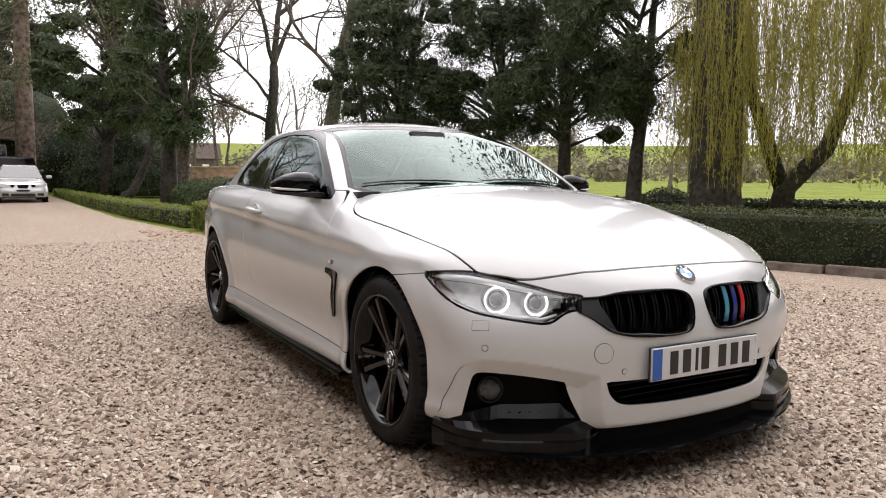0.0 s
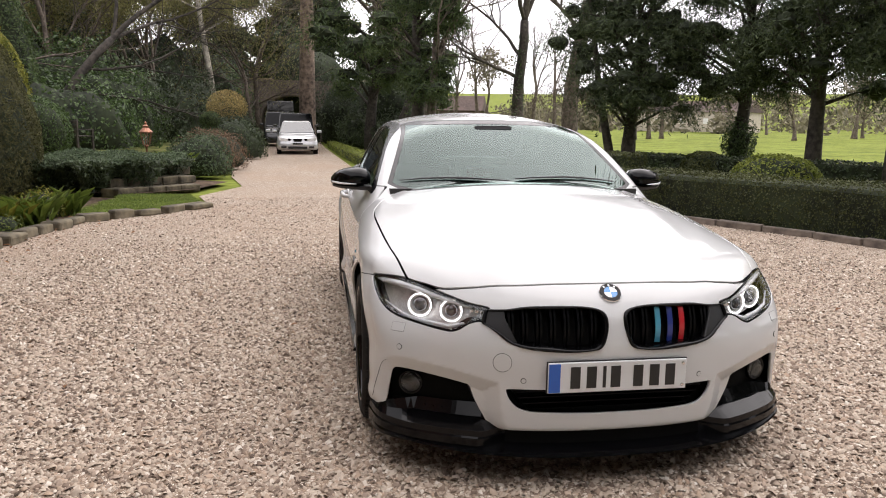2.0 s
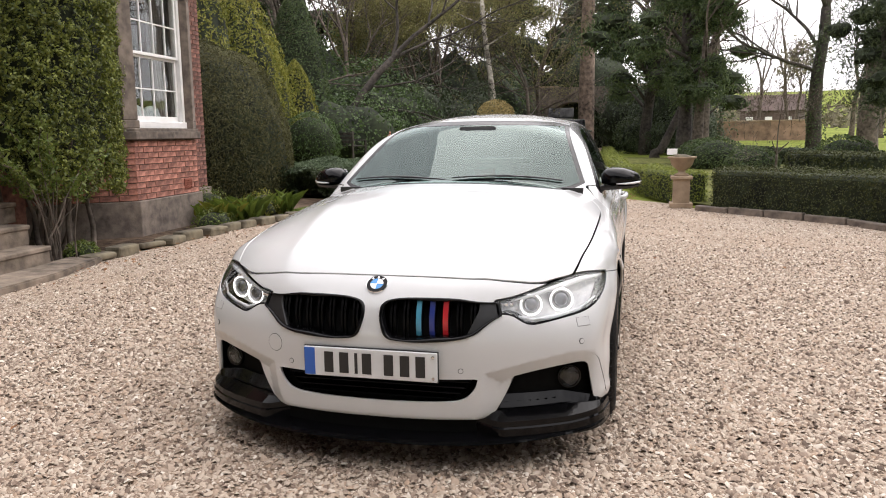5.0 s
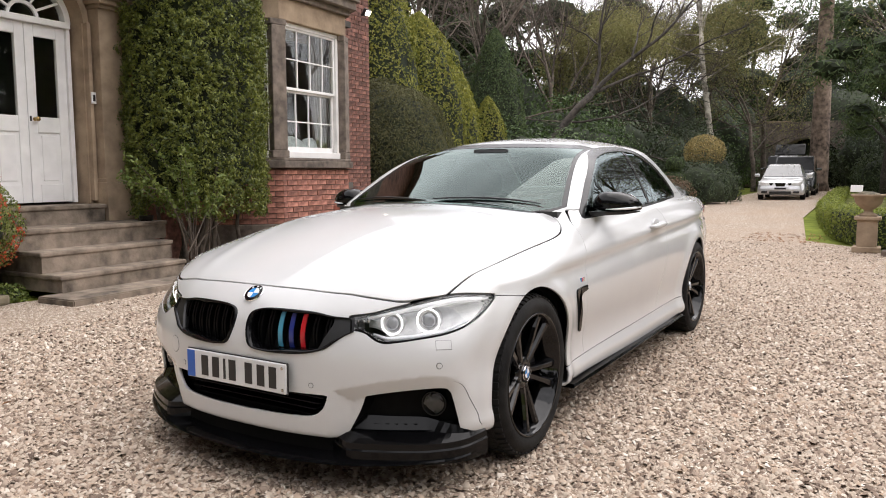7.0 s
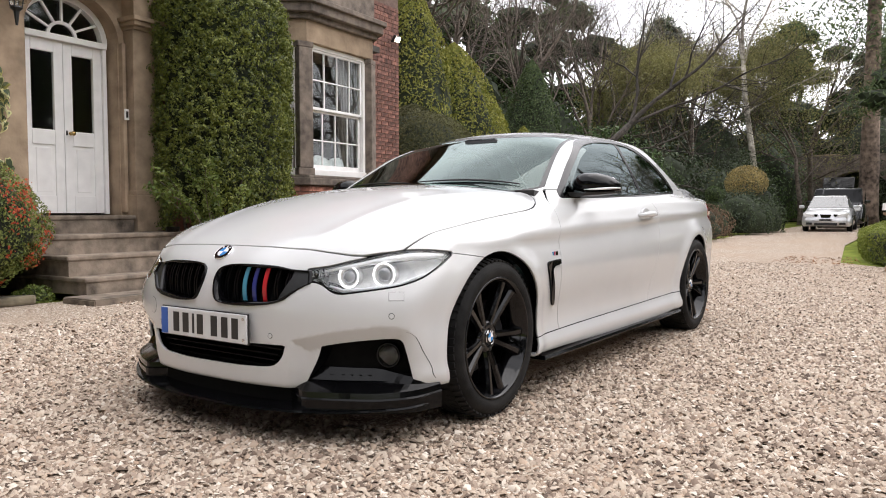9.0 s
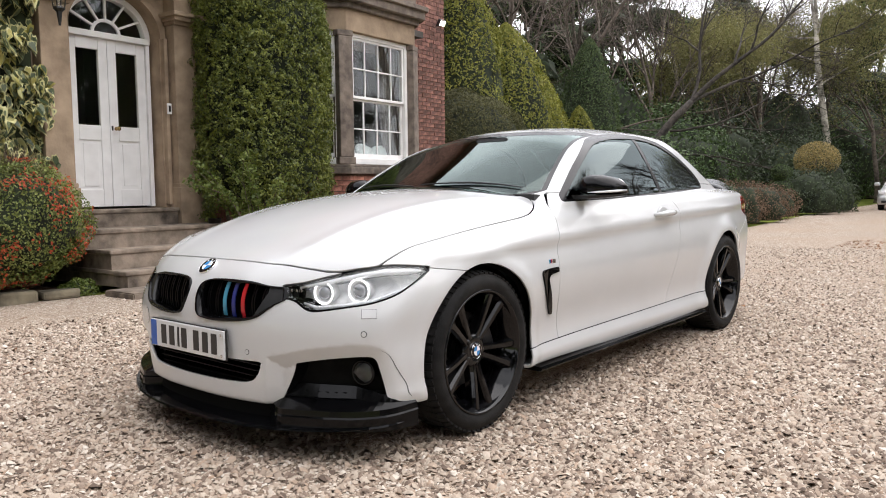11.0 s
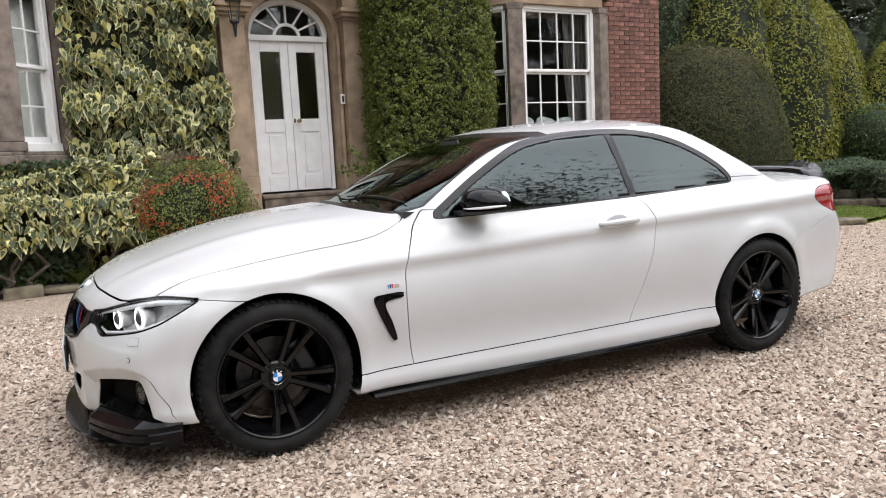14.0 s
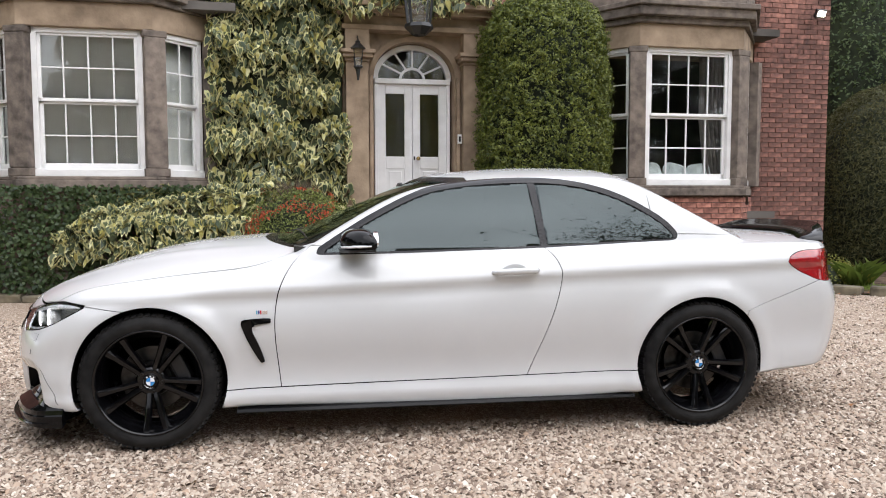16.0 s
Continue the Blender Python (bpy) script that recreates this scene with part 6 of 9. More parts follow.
def sash(name, w, h, cols, m, label):
    """A sash window: box frame, two sliding sashes with glazing bars and panes. Local x across, z up, y outwards."""
    win = thing(name, HOUSE @ m, label, "window", kind="structure")
    bm = bmesh.new()
    for x in (-w / 2 + 0.03, w / 2 - 0.03):
        box(bm, x, 0, h / 2, 0.06, 0.12, h, 0.006)
    box(bm, 0, 0, h - 0.03, w, 0.12, 0.06, 0.006)
    box(bm, 0, 0.01, 0.045, w, 0.15, 0.09, 0.008)
    part("window_frame", bm, white_paint, win)
    iw, ih = w - 0.12, (h - 0.15) / 2
    for k, (z0, y) in enumerate(((0.09, -0.02), (0.09 + ih, 0.02))):
        bm = bmesh.new()
        for x in (-iw / 2 + 0.02, iw / 2 - 0.02):
            box(bm, x, y, z0 + ih / 2, 0.04, 0.035, ih, 0.004)
        box(bm, 0, y, z0 + 0.02 + (0.015 if k == 0 else 0), iw, 0.035, 0.04 + (0.03 if k == 0 else 0), 0.004)
        box(bm, 0, y, z0 + ih - 0.015, iw, 0.035, 0.03, 0.004)
        part("sash", bm, white_paint, win)
        for c in range(1, cols):
            bm = bmesh.new()
            box(bm, -iw / 2 + iw * c / cols, y, z0 + ih / 2, 0.017, 0.026, ih, 0.003)
            part("glazing_bar", bm, white_paint, win)
        bm = bmesh.new()
        box(bm, 0, y, z0 + ih / 2, iw, 0.024, 0.017, 0.003)
        part("glazing_bar", bm, white_paint, win)
        for c in range(cols):
            for r in range(2):
                pw, phh = iw / cols, ih / 2
                bm = bmesh.new()
                box(bm, -iw / 2 + pw * (c + 0.5), y - 0.004, z0 + phh * (r + 0.5), pw - 0.012, 0.004, phh - 0.012, rot=Matrix.Rotation(random.uniform(-0.006, 0.006), 4, "X") @ Matrix.Rotation(random.uniform(-0.006, 0.006), 4, "Z"))
                o = part("pane", bm, pane_glass, win)
                o.visible_shadow = False
    return win


SILL, HEAD = 1.47, 3.22


def bay(c, name, dado_bricks, HALF, PROJ, REACH, SILL, front_w):
    A = math.atan2(PROJ, REACH - HALF)
    run = math.hypot(PROJ, REACH - HALF)
    outline = [(c - REACH, 0), (c - HALF, PROJ), (c + HALF, PROJ), (c + REACH, 0)]

    def grown(d):
        return [(c - REACH - d * 0.4, -0.02), (c - HALF - d * 0.5, PROJ + d), (c + HALF + d * 0.5, PROJ + d), (c + REACH + d * 0.4, -0.02)]
    b = holder(name, "stone-mullioned bay window over a brick base", "bay window")
    for nm, d, z0, z1, m in (("plinth", 0.05, 0.0, 0.46, stone_dark), ("dado", -0.012, 0.46, SILL - 0.14, mortar), ("sill_band", 0.07, SILL - 0.14, SILL - 0.04, stone_dark), ("sill_top", 0.045, SILL - 0.04, SILL, stone_dark),
                             ("lintel_band", -0.005, HEAD, 3.52, stone), ("cornice_bed", 0.06, 3.52, 3.60, stone_dark), ("cornice", 0.15, 3.60, 3.72, stone_dark), ("cornice_top", 0.20, 3.72, 3.79, stone_dark), ("bay_roof", 0.02, 3.79, 4.25, stone_dark)):
        bm = bmesh.new()
        prism(bm, grown(d), "z", z0, z1)
        bmesh.ops.bevel(bm, geom=bm.edges[:], offset=0.008, segments=1, affect="EDGES")
        part(nm, bm, m, b)
    # columns at the angles and the wall
    cols = [(c - HALF, PROJ, 0), (c + HALF, PROJ, 0)]
    for (u, v, _), sg in zip(cols, (-1, 1)):
        bm = bmesh.new()
        ang = sg * -(math.pi / 4 - 0.1)
        for z0, z1, w in ((SILL, SILL + 0.10, 2 * HALF - front_w + 0.01), (SILL + 0.10, HEAD - 0.08, 2 * HALF - front_w - 0.035), (HEAD - 0.08, HEAD, 2 * HALF - front_w)):
            box(bm, u - sg * 0.02, v - 0.11, (z0 + z1) / 2, w, 0.22, z1 - z0, 0.012, rot=Matrix.Rotation(ang * 0.5, 4, "Z"))
        part("column", bm, stone_dark, b)
        bm = bmesh.new()
        box(bm, c + sg * (REACH - 0.02), 0.06, (SILL + HEAD) / 2, 0.16, 0.16, HEAD - SILL, 0.01, rot=Matrix.Rotation(ang, 4, "Z"))
        part("pilaster", bm, stone_dark, b)
    sash(name.replace("bay", "window") + "_front", front_w, HEAD - SILL, 4, pose(c, PROJ - 0.13, SILL), "white sash window of sixteen panes in a stone bay")
    for sg in (-1, 1):
        mu, mv = c + sg * (HALF + REACH) / 2, PROJ / 2
        sash(name.replace("bay", "window") + ("_left" if sg > 0 else "_right"), run - 0.27, HEAD - SILL, 2,
             pose(mu - sg * 0.085, mv - 0.06, SILL, 0, 0, -sg * math.degrees(A)), "narrow white sash window in the bay's angle")
    if dado_bricks:
        f = pose(c, PROJ - 0.012, 0)
        rows = brick_rows(-HALF, HALF, 0.468, SILL - 0.14, 0)
        lay(b, rows, brick_dado, f, 300, "brick_row")
        f2 = pose(c - (HALF + REACH) / 2, PROJ / 2 - 0.004, 0, 0, 0, math.degrees(A))
        lay(b, brick_rows(-run / 2, run / 2, 0.468, SILL - 0.14, 0), brick_dado, f2, 300, "brick_row")
        f3 = pose(c + (HALF + REACH) / 2, PROJ / 2 - 0.004, 0, 0, 0, -math.degrees(A))
        lay(b, brick_rows(-run / 2, run / 2, 0.468, SILL - 0.14, 0), brick_dado, f3, 300, "brick_row")
        bm = bmesh.new()
        box(bm, c - 0.47, PROJ + 0.012, 0.60, 0.20, 0.014, 0.14, 0.003)
        for i in range(5):
            for j in range(4):
                box(bm, c - 0.47 - 0.07 + 0.035 * i, PROJ + 0.022, 0.60 - 0.048 + 0.032 * j, 0.018, 0.006, 0.018)
        part("air_brick", bm, mat("terracotta_air_brick", (0.22, 0.07, 0.045), rough=0.9, vary=0.2), b)
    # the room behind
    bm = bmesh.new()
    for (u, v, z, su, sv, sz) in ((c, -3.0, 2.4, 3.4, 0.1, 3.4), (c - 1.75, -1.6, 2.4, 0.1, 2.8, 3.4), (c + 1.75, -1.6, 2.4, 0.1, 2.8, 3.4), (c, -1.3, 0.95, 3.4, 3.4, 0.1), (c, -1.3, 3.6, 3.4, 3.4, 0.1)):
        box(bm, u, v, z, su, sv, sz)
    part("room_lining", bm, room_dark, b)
    return b


bay(-BAY, "bay_1", True, HALF_E, PROJ_E, REACH_E, SILL_E, 1.29)
bay(BAYW, "bay_2", False, HALF, PROJ, REACH, SILL, 1.24)
# roller blinds in the west bay, curtain and cushions in the east one
for u, v, w, r in ((BAYW, PROJ - 0.19, 1.34, 0), (BAYW - 0.90, PROJ / 2 - 0.15, 0.70, 47), (BAYW + 0.90, PROJ / 2 - 0.15, 0.70, -47)):
    bm = bmesh.new()
    n = 12
    vs = [[bm.verts.new((-w / 2 + w * i / n, 0.004 * math.sin(i * 1.3), z)) for i in range(n + 1)] for z in (SILL + 0.03, HEAD)]
    for i in range(n):
        bm.faces.new((vs[0][i], vs[0][i + 1], vs[1][i + 1], vs[1][i]))
    bmesh.ops.solidify(bm, geom=bm.faces[:], thickness=0.004)
    o = part("roller_blind", bm, blind_cloth, smooth=True)
    o.matrix_world = HOUSE @ pose(u, v, 0, 0, 0, r)
    tagged(o, "pale roller blind pulled down inside the window", "blind", "roller blinds")
for u in (-BAY - 0.52, -BAY - 0.78):
    bm = bmesh.new()
    n = 36
    vs = [[bm.verts.new((-0.20 + 0.40 * i / n + (0.12 * (z - 2.3) / 1.0 if z < 2.3 else 0), 0.045 * math.sin(i * 1.05), z)) for i in range(n + 1)] for z in (1.1, 1.7, 2.3, 3.3)]
    for a, b in zip(vs, vs[1:]):
        for i in range(n):
            bm.faces.new((a[i], a[i + 1], b[i + 1], b[i]))
    bmesh.ops.solidify(bm, geom=bm.faces[:], thickness=0.006)
    o = part("curtain", bm, curtain_cloth, smooth=True)
    o.matrix_world = HOUSE @ pose(u, PROJ_E - 0.36, 0)
    tagged(o, "grey gathered curtain inside the bay window", "curtain", "curtains")
for u, t in ((-BAY + 0.42, 12), (-BAY + 0.02, -14), (-BAY - 0.36, 6)):
    bm = bmesh.new()
    bmesh.ops.create_uvsphere(bm, u_segments=16, v_segments=10, radius=1)
    for v in bm.verts:
        c = v.co
        v.co = Vector((math.copysign(abs(c.x) ** 0.6, c.x) * 0.2, c.y * 0.07, math.copysign(abs(c.z) ** 0.6, c.z) * 0.17))
    o = part("cushion", bm, cushion_cloth, smooth=True)
    o.matrix_world = HOUSE @ pose(u, PROJ_E - 0.40, SILL_E + 0.15, 8, t, 0)
    tagged(o, "pale blue-grey cushion on the window seat", "cushion", "window seat cushions")
bm = bmesh.new()
box(bm, -BAY, PROJ_E - 0.52, SILL_E - 0.07, 1.5, 0.5, 0.10, 0.02)
sited(part("window_seat", bm, cushion_cloth), "padded window seat inside the bay", "window seat", "")

# --- door case: pilasters, arch, entablature ---
dc = holder("door_case", "sandstone door case with pilasters and entablature", "door case")
Z0, Z1, DH, AR = 0.83, 2.80, 0.535, 0.46


def arch_pts(hw, rise, z, n=24):
    return [(hw * math.cos(math.pi * i / n), z + rise * math.sin(math.pi * i / n)) for i in range(n + 1)]


bm = bmesh.new()
zc = Z1 + 0.05
outer = [(0.98, 0.0), (0.98, 3.75), (-0.98, 3.75), (-0.98, 0.0)]
inner = [(DH + 0.03, Z0 - 0.06)] + arch_pts(DH + 0.03, AR + 0.03, zc) + [(-DH - 0.03, Z0 - 0.06)]
top = [(0.98, 0.0)] + [(0.98, zc)] + [(0.98 * math.cos(math.pi * i / 24) if abs(math.cos(math.pi * i / 24)) > 0.7 else 0.98 * math.copysign(min(1, abs(math.cos(math.pi * i / 24)) / 0.7), math.cos(math.pi * i / 24)), 3.75) for i in range(1, 24)] + [(-0.98, zc), (-0.98, 0.0)]
for v in (0.02, -0.34):
    a = [bm.verts.new((u, v, z)) for u, z in top]
    b = [bm.verts.new((u, v, z)) for u, z in inner]
    for i in range(len(a) - 1):
        bm.faces.new((a[i], a[i + 1], b[i + 1], b[i]))
    if v > 0:
        a0, b0 = a, b
    else:
        for i in range(len(b) - 1):
            bm.faces.new((b0[i], b0[i + 1], b[i + 1], b[i]))
part("surround", bm, stone, dc)
for sg in (-1, 1):
    for nm, u, w, v, d, z0, z1 in (("pilaster", 0.80, 0.30, 0.10, 0.20, 1.10, 3.02), ("pilaster_base", 0.80, 0.36, 0.13, 0.26, 0.60, 1.06), ("base_moulding", 0.80, 0.34, 0.12, 0.23, 1.06, 1.11),
                                   ("capital", 0.80, 0.40, 0.15, 0.30, 3.06, 3.11), ("capital_upper", 0.80, 0.46, 0.17, 0.34, 3.11, 3.16), ("necking", 0.80, 0.34, 0.12, 0.24, 3.02, 3.06), ("frieze_block", 0.80, 0.32, 0.12, 0.24, 3.16, 3.45),
                                   ("inner_strip", 0.605, 0.05, 0.045, 0.09, 0.85, 2.86)):
        bm = bmesh.new()
        box(bm, sg * u, v, (z0 + z1) / 2, w, d, z1 - z0, 0.008)
        part(nm, bm, stone, dc)
for nm, w, d, z0, z1 in (("architrave", 2.0, 0.28, 3.43, 3.50), ("frieze", 1.94, 0.22, 3.50, 3.62), ("cornice", 2.14, 0.40, 3.62, 3.69), ("cornice_top", 2.26, 0.52, 3.69, 3.75)):
    bm = bmesh.new()
    box(bm, 0, d / 2 - 0.02, (z0 + z1) / 2, w, d, z1 - z0, 0.01)
    part(nm, bm, stone, dc)
bm = bmesh.new()
ap, bp = arch_pts(DH + 0.03, AR + 0.03, zc, 24), arch_pts(DH + 0.10, AR + 0.10, zc, 24)
for v0, v1 in ((0.018, 0.05),):
    R = []
    for (u, z), (p, q) in zip(ap, bp):
        R.append([bm.verts.new((u, v0, z)), bm.verts.new((u, v1, z)), bm.verts.new((p, v1, q)), bm.verts.new((p, v0, q))])
    for a, b in zip(R, R[1:]):
        for i in range(4):
            bm.faces.new((a[i], a[(i + 1) % 4], b[(i + 1) % 4], b[i]))
part("arch_moulding", bm, stone, dc)

# --- the white double door with its fanlight ---
door1 = thing("door_1", HOUSE @ pose(0, -0.20, 0), "white panelled double front door, closed, with glazed upper halves", "door", kind="structure")
bm = bmesh.new()
for sg in (-1, 1):
    box(bm, sg * (DH - 0.025), 0, (Z0 + zc) / 2, 0.05, 0.11, zc - Z0, 0.006)
box(bm, 0, 0.01, zc - 0.025, 2 * DH, 0.13, 0.07, 0.008)
part("door_frame", bm, white_paint, door1)
bm = bmesh.new()
R = []
for (u, z), (p, q) in zip(arch_pts(DH + 0.02, AR + 0.02, zc), arch_pts(DH - 0.05, AR - 0.05, zc)):
    R.append([bm.verts.new((u, -0.04, z)), bm.verts.new((u, 0.05, z)), bm.verts.new((p, 0.05, q)), bm.verts.new((p, -0.04, q))])
for a, b in zip(R, R[1:]):
    for i in range(4):
        bm.faces.new((a[i], a[(i + 1) % 4], b[(i + 1) % 4], b[i]))
part("fanlight_frame", bm, white_paint, door1)
bm = bmesh.new()
R = []
for (u, z), (p, q) in zip(arch_pts(0.185, 0.175, zc), arch_pts(0.150, 0.14, zc)):
    R.append([bm.verts.new((u, 0.0, z)), bm.verts.new((u, 0.03, z)), bm.verts.new((p, 0.03, q)), bm.verts.new((p, 0.0, q))])
for a, b in zip(R, R[1:]):
    for i in range(4):
        bm.faces.new((a[i], a[(i + 1) % 4], b[(i + 1) % 4], b[i]))
part("fan_hub", bm, white_paint, door1)
for k in range(1, 6):
    t = math.pi * k / 6
    a = Vector((0.17 * math.cos(t), 0, 0.16 * math.sin(t)))
    b = Vector(((DH - 0.03) * math.cos(t), 0, (AR - 0.03) * math.sin(t)))
    d = b - a
    bm = bmesh.new()
    box(bm, (a.x + b.x) / 2, 0.015, zc + (a.z + b.z) / 2, d.length, 0.03, 0.026, 0.004, rot=Matrix.Rotation(-math.atan2(d.z, d.x), 4, "Y"))
    part("fan_bar", bm, white_paint, door1)
bm = bmesh.new()
prism(bm, arch_pts(DH - 0.02, AR - 0.02, zc), "y", -0.012, -0.006)
part("fan_glass", bm, pane_glass, door1)
for sg in (-1, 1):
    lw, lz0, lz1 = DH - 0.052, Z0 + 0.012, zc - 0.062
    uc = sg * (lw / 2 + 0.0015)
    lh = lz1 - lz0
    bm = bmesh.new()
    for x in (uc - lw / 2 + 0.055, uc + lw / 2 - 0.055):
        box(bm, x, 0, lz0 + lh / 2, 0.107, 0.045, lh, 0.004)
    for z, h in ((lz0 + 0.10, 0.20), (lz0 + 0.86, 0.17), (lz1 - 0.065, 0.13)):
        box(bm, uc, 0, z, lw - 0.22, 0.044, h, 0.004)
    leaf = part("door_leaf", bm, white_paint, door1)
    bm = bmesh.new()
    box(bm, uc, -0.002, lz0 + 0.485, lw - 0.20, 0.020, 0.60, 0.0)
    box(bm, uc, 0.006, lz0 + 0.49, lw - 0.30, 0.020, 0.50, 0.006)
    part("lower_panel", bm, white_paint, leaf)
    bm = bmesh.new()
    box(bm, uc, -0.004, (lz0 + 0.94 + lz1 - 0.12) / 2, lw - 0.20, 0.006, lz1 - 0.12 - lz0 - 0.93)
    part("door_glass", bm, pane_glass, leaf)
for u, r, nm, m in ((-0.075, 0.028, "door_knob", brass), (0.0, 0.0, "", None)):
    if m:
        bm = bmesh.new()
        lathe_closed(bm, [(0.022, 0.0), (0.022, 0.006), (0.010, 0.012), (0.010, 0.035), (r * 0.8, 0.045), (r, 0.058), (r * 0.8, 0.072), (r * 0.3, 0.078)], 20, "y", (u, 0.022, Z0 + 0.93))
        part(nm, bm, m, door1, "brass door knob", smooth=True)
bm = bmesh.new()
box(bm, -0.028, 0.026, Z0 + 0.935, 0.022, 0.008, 0.055, 0.004)
part("keyhole_plate", bm, iron, door1)
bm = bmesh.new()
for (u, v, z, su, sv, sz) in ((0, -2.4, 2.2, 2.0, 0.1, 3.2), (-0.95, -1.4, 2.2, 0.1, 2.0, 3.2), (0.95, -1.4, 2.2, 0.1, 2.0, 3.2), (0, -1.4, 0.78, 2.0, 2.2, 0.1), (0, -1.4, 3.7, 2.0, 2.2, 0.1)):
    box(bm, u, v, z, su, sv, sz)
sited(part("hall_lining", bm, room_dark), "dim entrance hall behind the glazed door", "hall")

# doorbell and wall lantern, hanging lantern, floodlight
bell = thing("doorbell", HOUSE @ pose(-0.62, 0.075, 2.02), "white doorbell plate with black button on the pilaster", "doorbell")
bm = bmesh.new()
box(bm, 0, 0.018, 0, 0.06, 0.02, 0.13, 0.004)
part("plate", bm, white_paint, bell)
bm = bmesh.new()
box(bm, 0, 0.030, 0.0, 0.028, 0.008, 0.075, 0.003)
part("button", bm, iron, bell)


def lantern(m, s, label, tail):
    l = thing("lantern", m, label, "lantern")
    bm = bmesh.new()
    for k in range(4):
        t = math.pi / 4 + math.pi / 2 * k
        a = (0.055 * s * math.cos(t) * 1.0, 0.055 * s * math.sin(t), -0.12 * s)
        b = (0.085 * s * math.cos(t), 0.085 * s * math.sin(t), 0.10 * s)
        tube(bm, [a, b], 0.006 * s, 6)
    part("cage", bm, iron, l)
    bm = bmesh.new()
    r = lathe(bm, [(0.095 * s, 0.10 * s), (0.10 * s, 0.115 * s), (0.05 * s, 0.165 * s), (0.03 * s, 0.18 * s), (0.035 * s, 0.20 * s), (0.012 * s, 0.22 * s)], 8, "z")
    bm.faces.new(r[0])
    bm.faces.new(r[-1])
    part("cap", bm, iron, l)
    bm = bmesh.new()
    lathe_closed(bm, [(0.06 * s, -0.115 * s), (0.062 * s, -0.13 * s), (0.03 * s, -0.16 * s), (0.012 * s, -tail * s)], 8, "z")
    part("foot", bm, iron, l)
    bm = bmesh.new()
    lathe_closed(bm, [(0.052 * s, -0.115 * s), (0.08 * s, 0.098 * s)], 4, "z")
    bmesh.ops.rotate(bm, verts=bm.verts[:], cent=(0, 0, 0), matrix=Matrix.Rotation(math.pi / 4, 3, "Z"))
    part("glass", bm, pane_glass, l)
    return l


wl = lantern(HOUSE @ pose(0.80, 0.33, 3.05), 1.0, "small black wall lantern beside the front door", 0.30)
bm = bmesh.new()
tube(bm, [(0, -0.20, 0.02), (0, -0.18, 0.24), (0, -0.06, 0.28), (0, 0, 0.22)], 0.010, 8)
box(bm, 0, -0.205, 0.05, 0.05, 0.02, 0.26, 0.006)
part("bracket", bm, iron, wl)
hl = lantern(HOUSE @ pose(0.07, 0.80, 3.74), 3.0, "large black hanging lantern over the front steps", 0.14)
bm = bmesh.new()
tube(bm, [(0, 0, 0.64), (0, 0, 1.10)], 0.012, 6)
tube(bm, [(0, 0, 1.10), (0, -0.42, 1.20), (0, -0.80, 1.05)], 0.016, 6)
part("bracket", bm, iron, hl)
fl = thing("floodlight", HOUSE @ pose(-6.2, 0.10, 3.98), "small lit floodlight high on the brick wall", "floodlight")
bm = bmesh.new()
box(bm, 0, 0.06, 0, 0.17, 0.06, 0.12, 0.01, rot=Matrix.Rotation(-0.5, 4, "X"))
box(bm, 0, 0.0, -0.03, 0.04, 0.10, 0.04, 0.006)
part("housing", bm, iron, fl)
bm = bmesh.new()
box(bm, 0, 0.092, -0.017, 0.13, 0.006, 0.085, 0.0, rot=Matrix.Rotation(-0.5, 4, "X"))
part("lit_panel", bm, glow("floodlight_glow", (1.0, 0.86, 0.66), 6.0), fl)

# --- steps ---
st = holder("front_steps", "worn sandstone steps up to the front door", "steps")
for nm, u0, u1, v1, z0, z1 in (("door_sill", -0.60, 0.60, 0.26, 0.62, 0.815), ("step", -0.98, 0.98, 0.80, 0.42, 0.62), ("step", -0.80, 0.80, 1.08, 0.22, 0.42), ("step", -0.72, 0.80, 1.36, 0.05, 0.22)):
    bm = bmesh.new()
    box(bm, (u0 + u1) / 2, (v1 - 0.30) / 2, (z0 + z1 - 0.05) / 2, u1 - u0 - 0.04, v1 + 0.30 - 0.03, z1 - z0 - 0.05)
    part("riser", bm, step_stone, st)
    bm = bmesh.new()
    box(bm, (u0 + u1) / 2, (v1 - 0.28) / 2, z1 - 0.025, u1 - u0, v1 + 0.28, 0.05, 0.014)
    for v in bm.verts:
        v.co.z += 0.006 * noise.noise(v.co * 3)
    part(nm, bm, step_stone, st)
bm = bmesh.new()
prism(bm, [(-1.05, 1.30), (-1.12, 1.62), (-0.2, 1.80), (1.0, 1.80), (1.0, 1.30)], "z", -0.05, 0.055)
bmesh.ops.bevel(bm, geom=bm.edges[:], offset=0.012, segments=2, affect="EDGES")
part("bottom_slab", bm, step_stone, st)
bowl = thing("metal_bowl", HOUSE @ pose(-0.80, 0.66, 0.62), "small dented metal bowl on the top step", "bowl")
bm = bmesh.new()
lathe_closed(bm, [(0.065, 0.0), (0.075, 0.01), (0.078, 0.055), (0.082, 0.06), (0.074, 0.055), (0.07, 0.015)], 24, "z")
part("shell", bm, steel, bowl, smooth=True)

# --- bricks of the open stretch of wall, nearest first ---
rows = brick_rows(-6.50, -BAY - REACH_E, 0.40, 4.6, 0)
lay(wall_e, rows, brick_old, pose(0, -0.012, 0), 250, "brick_row")
bm = bmesh.new()
box(bm, -5.92, 0.02, 0.19, 1.20, 0.10, 0.40, 0.01)
part("plinth", bm, stone_dark, wall_e)

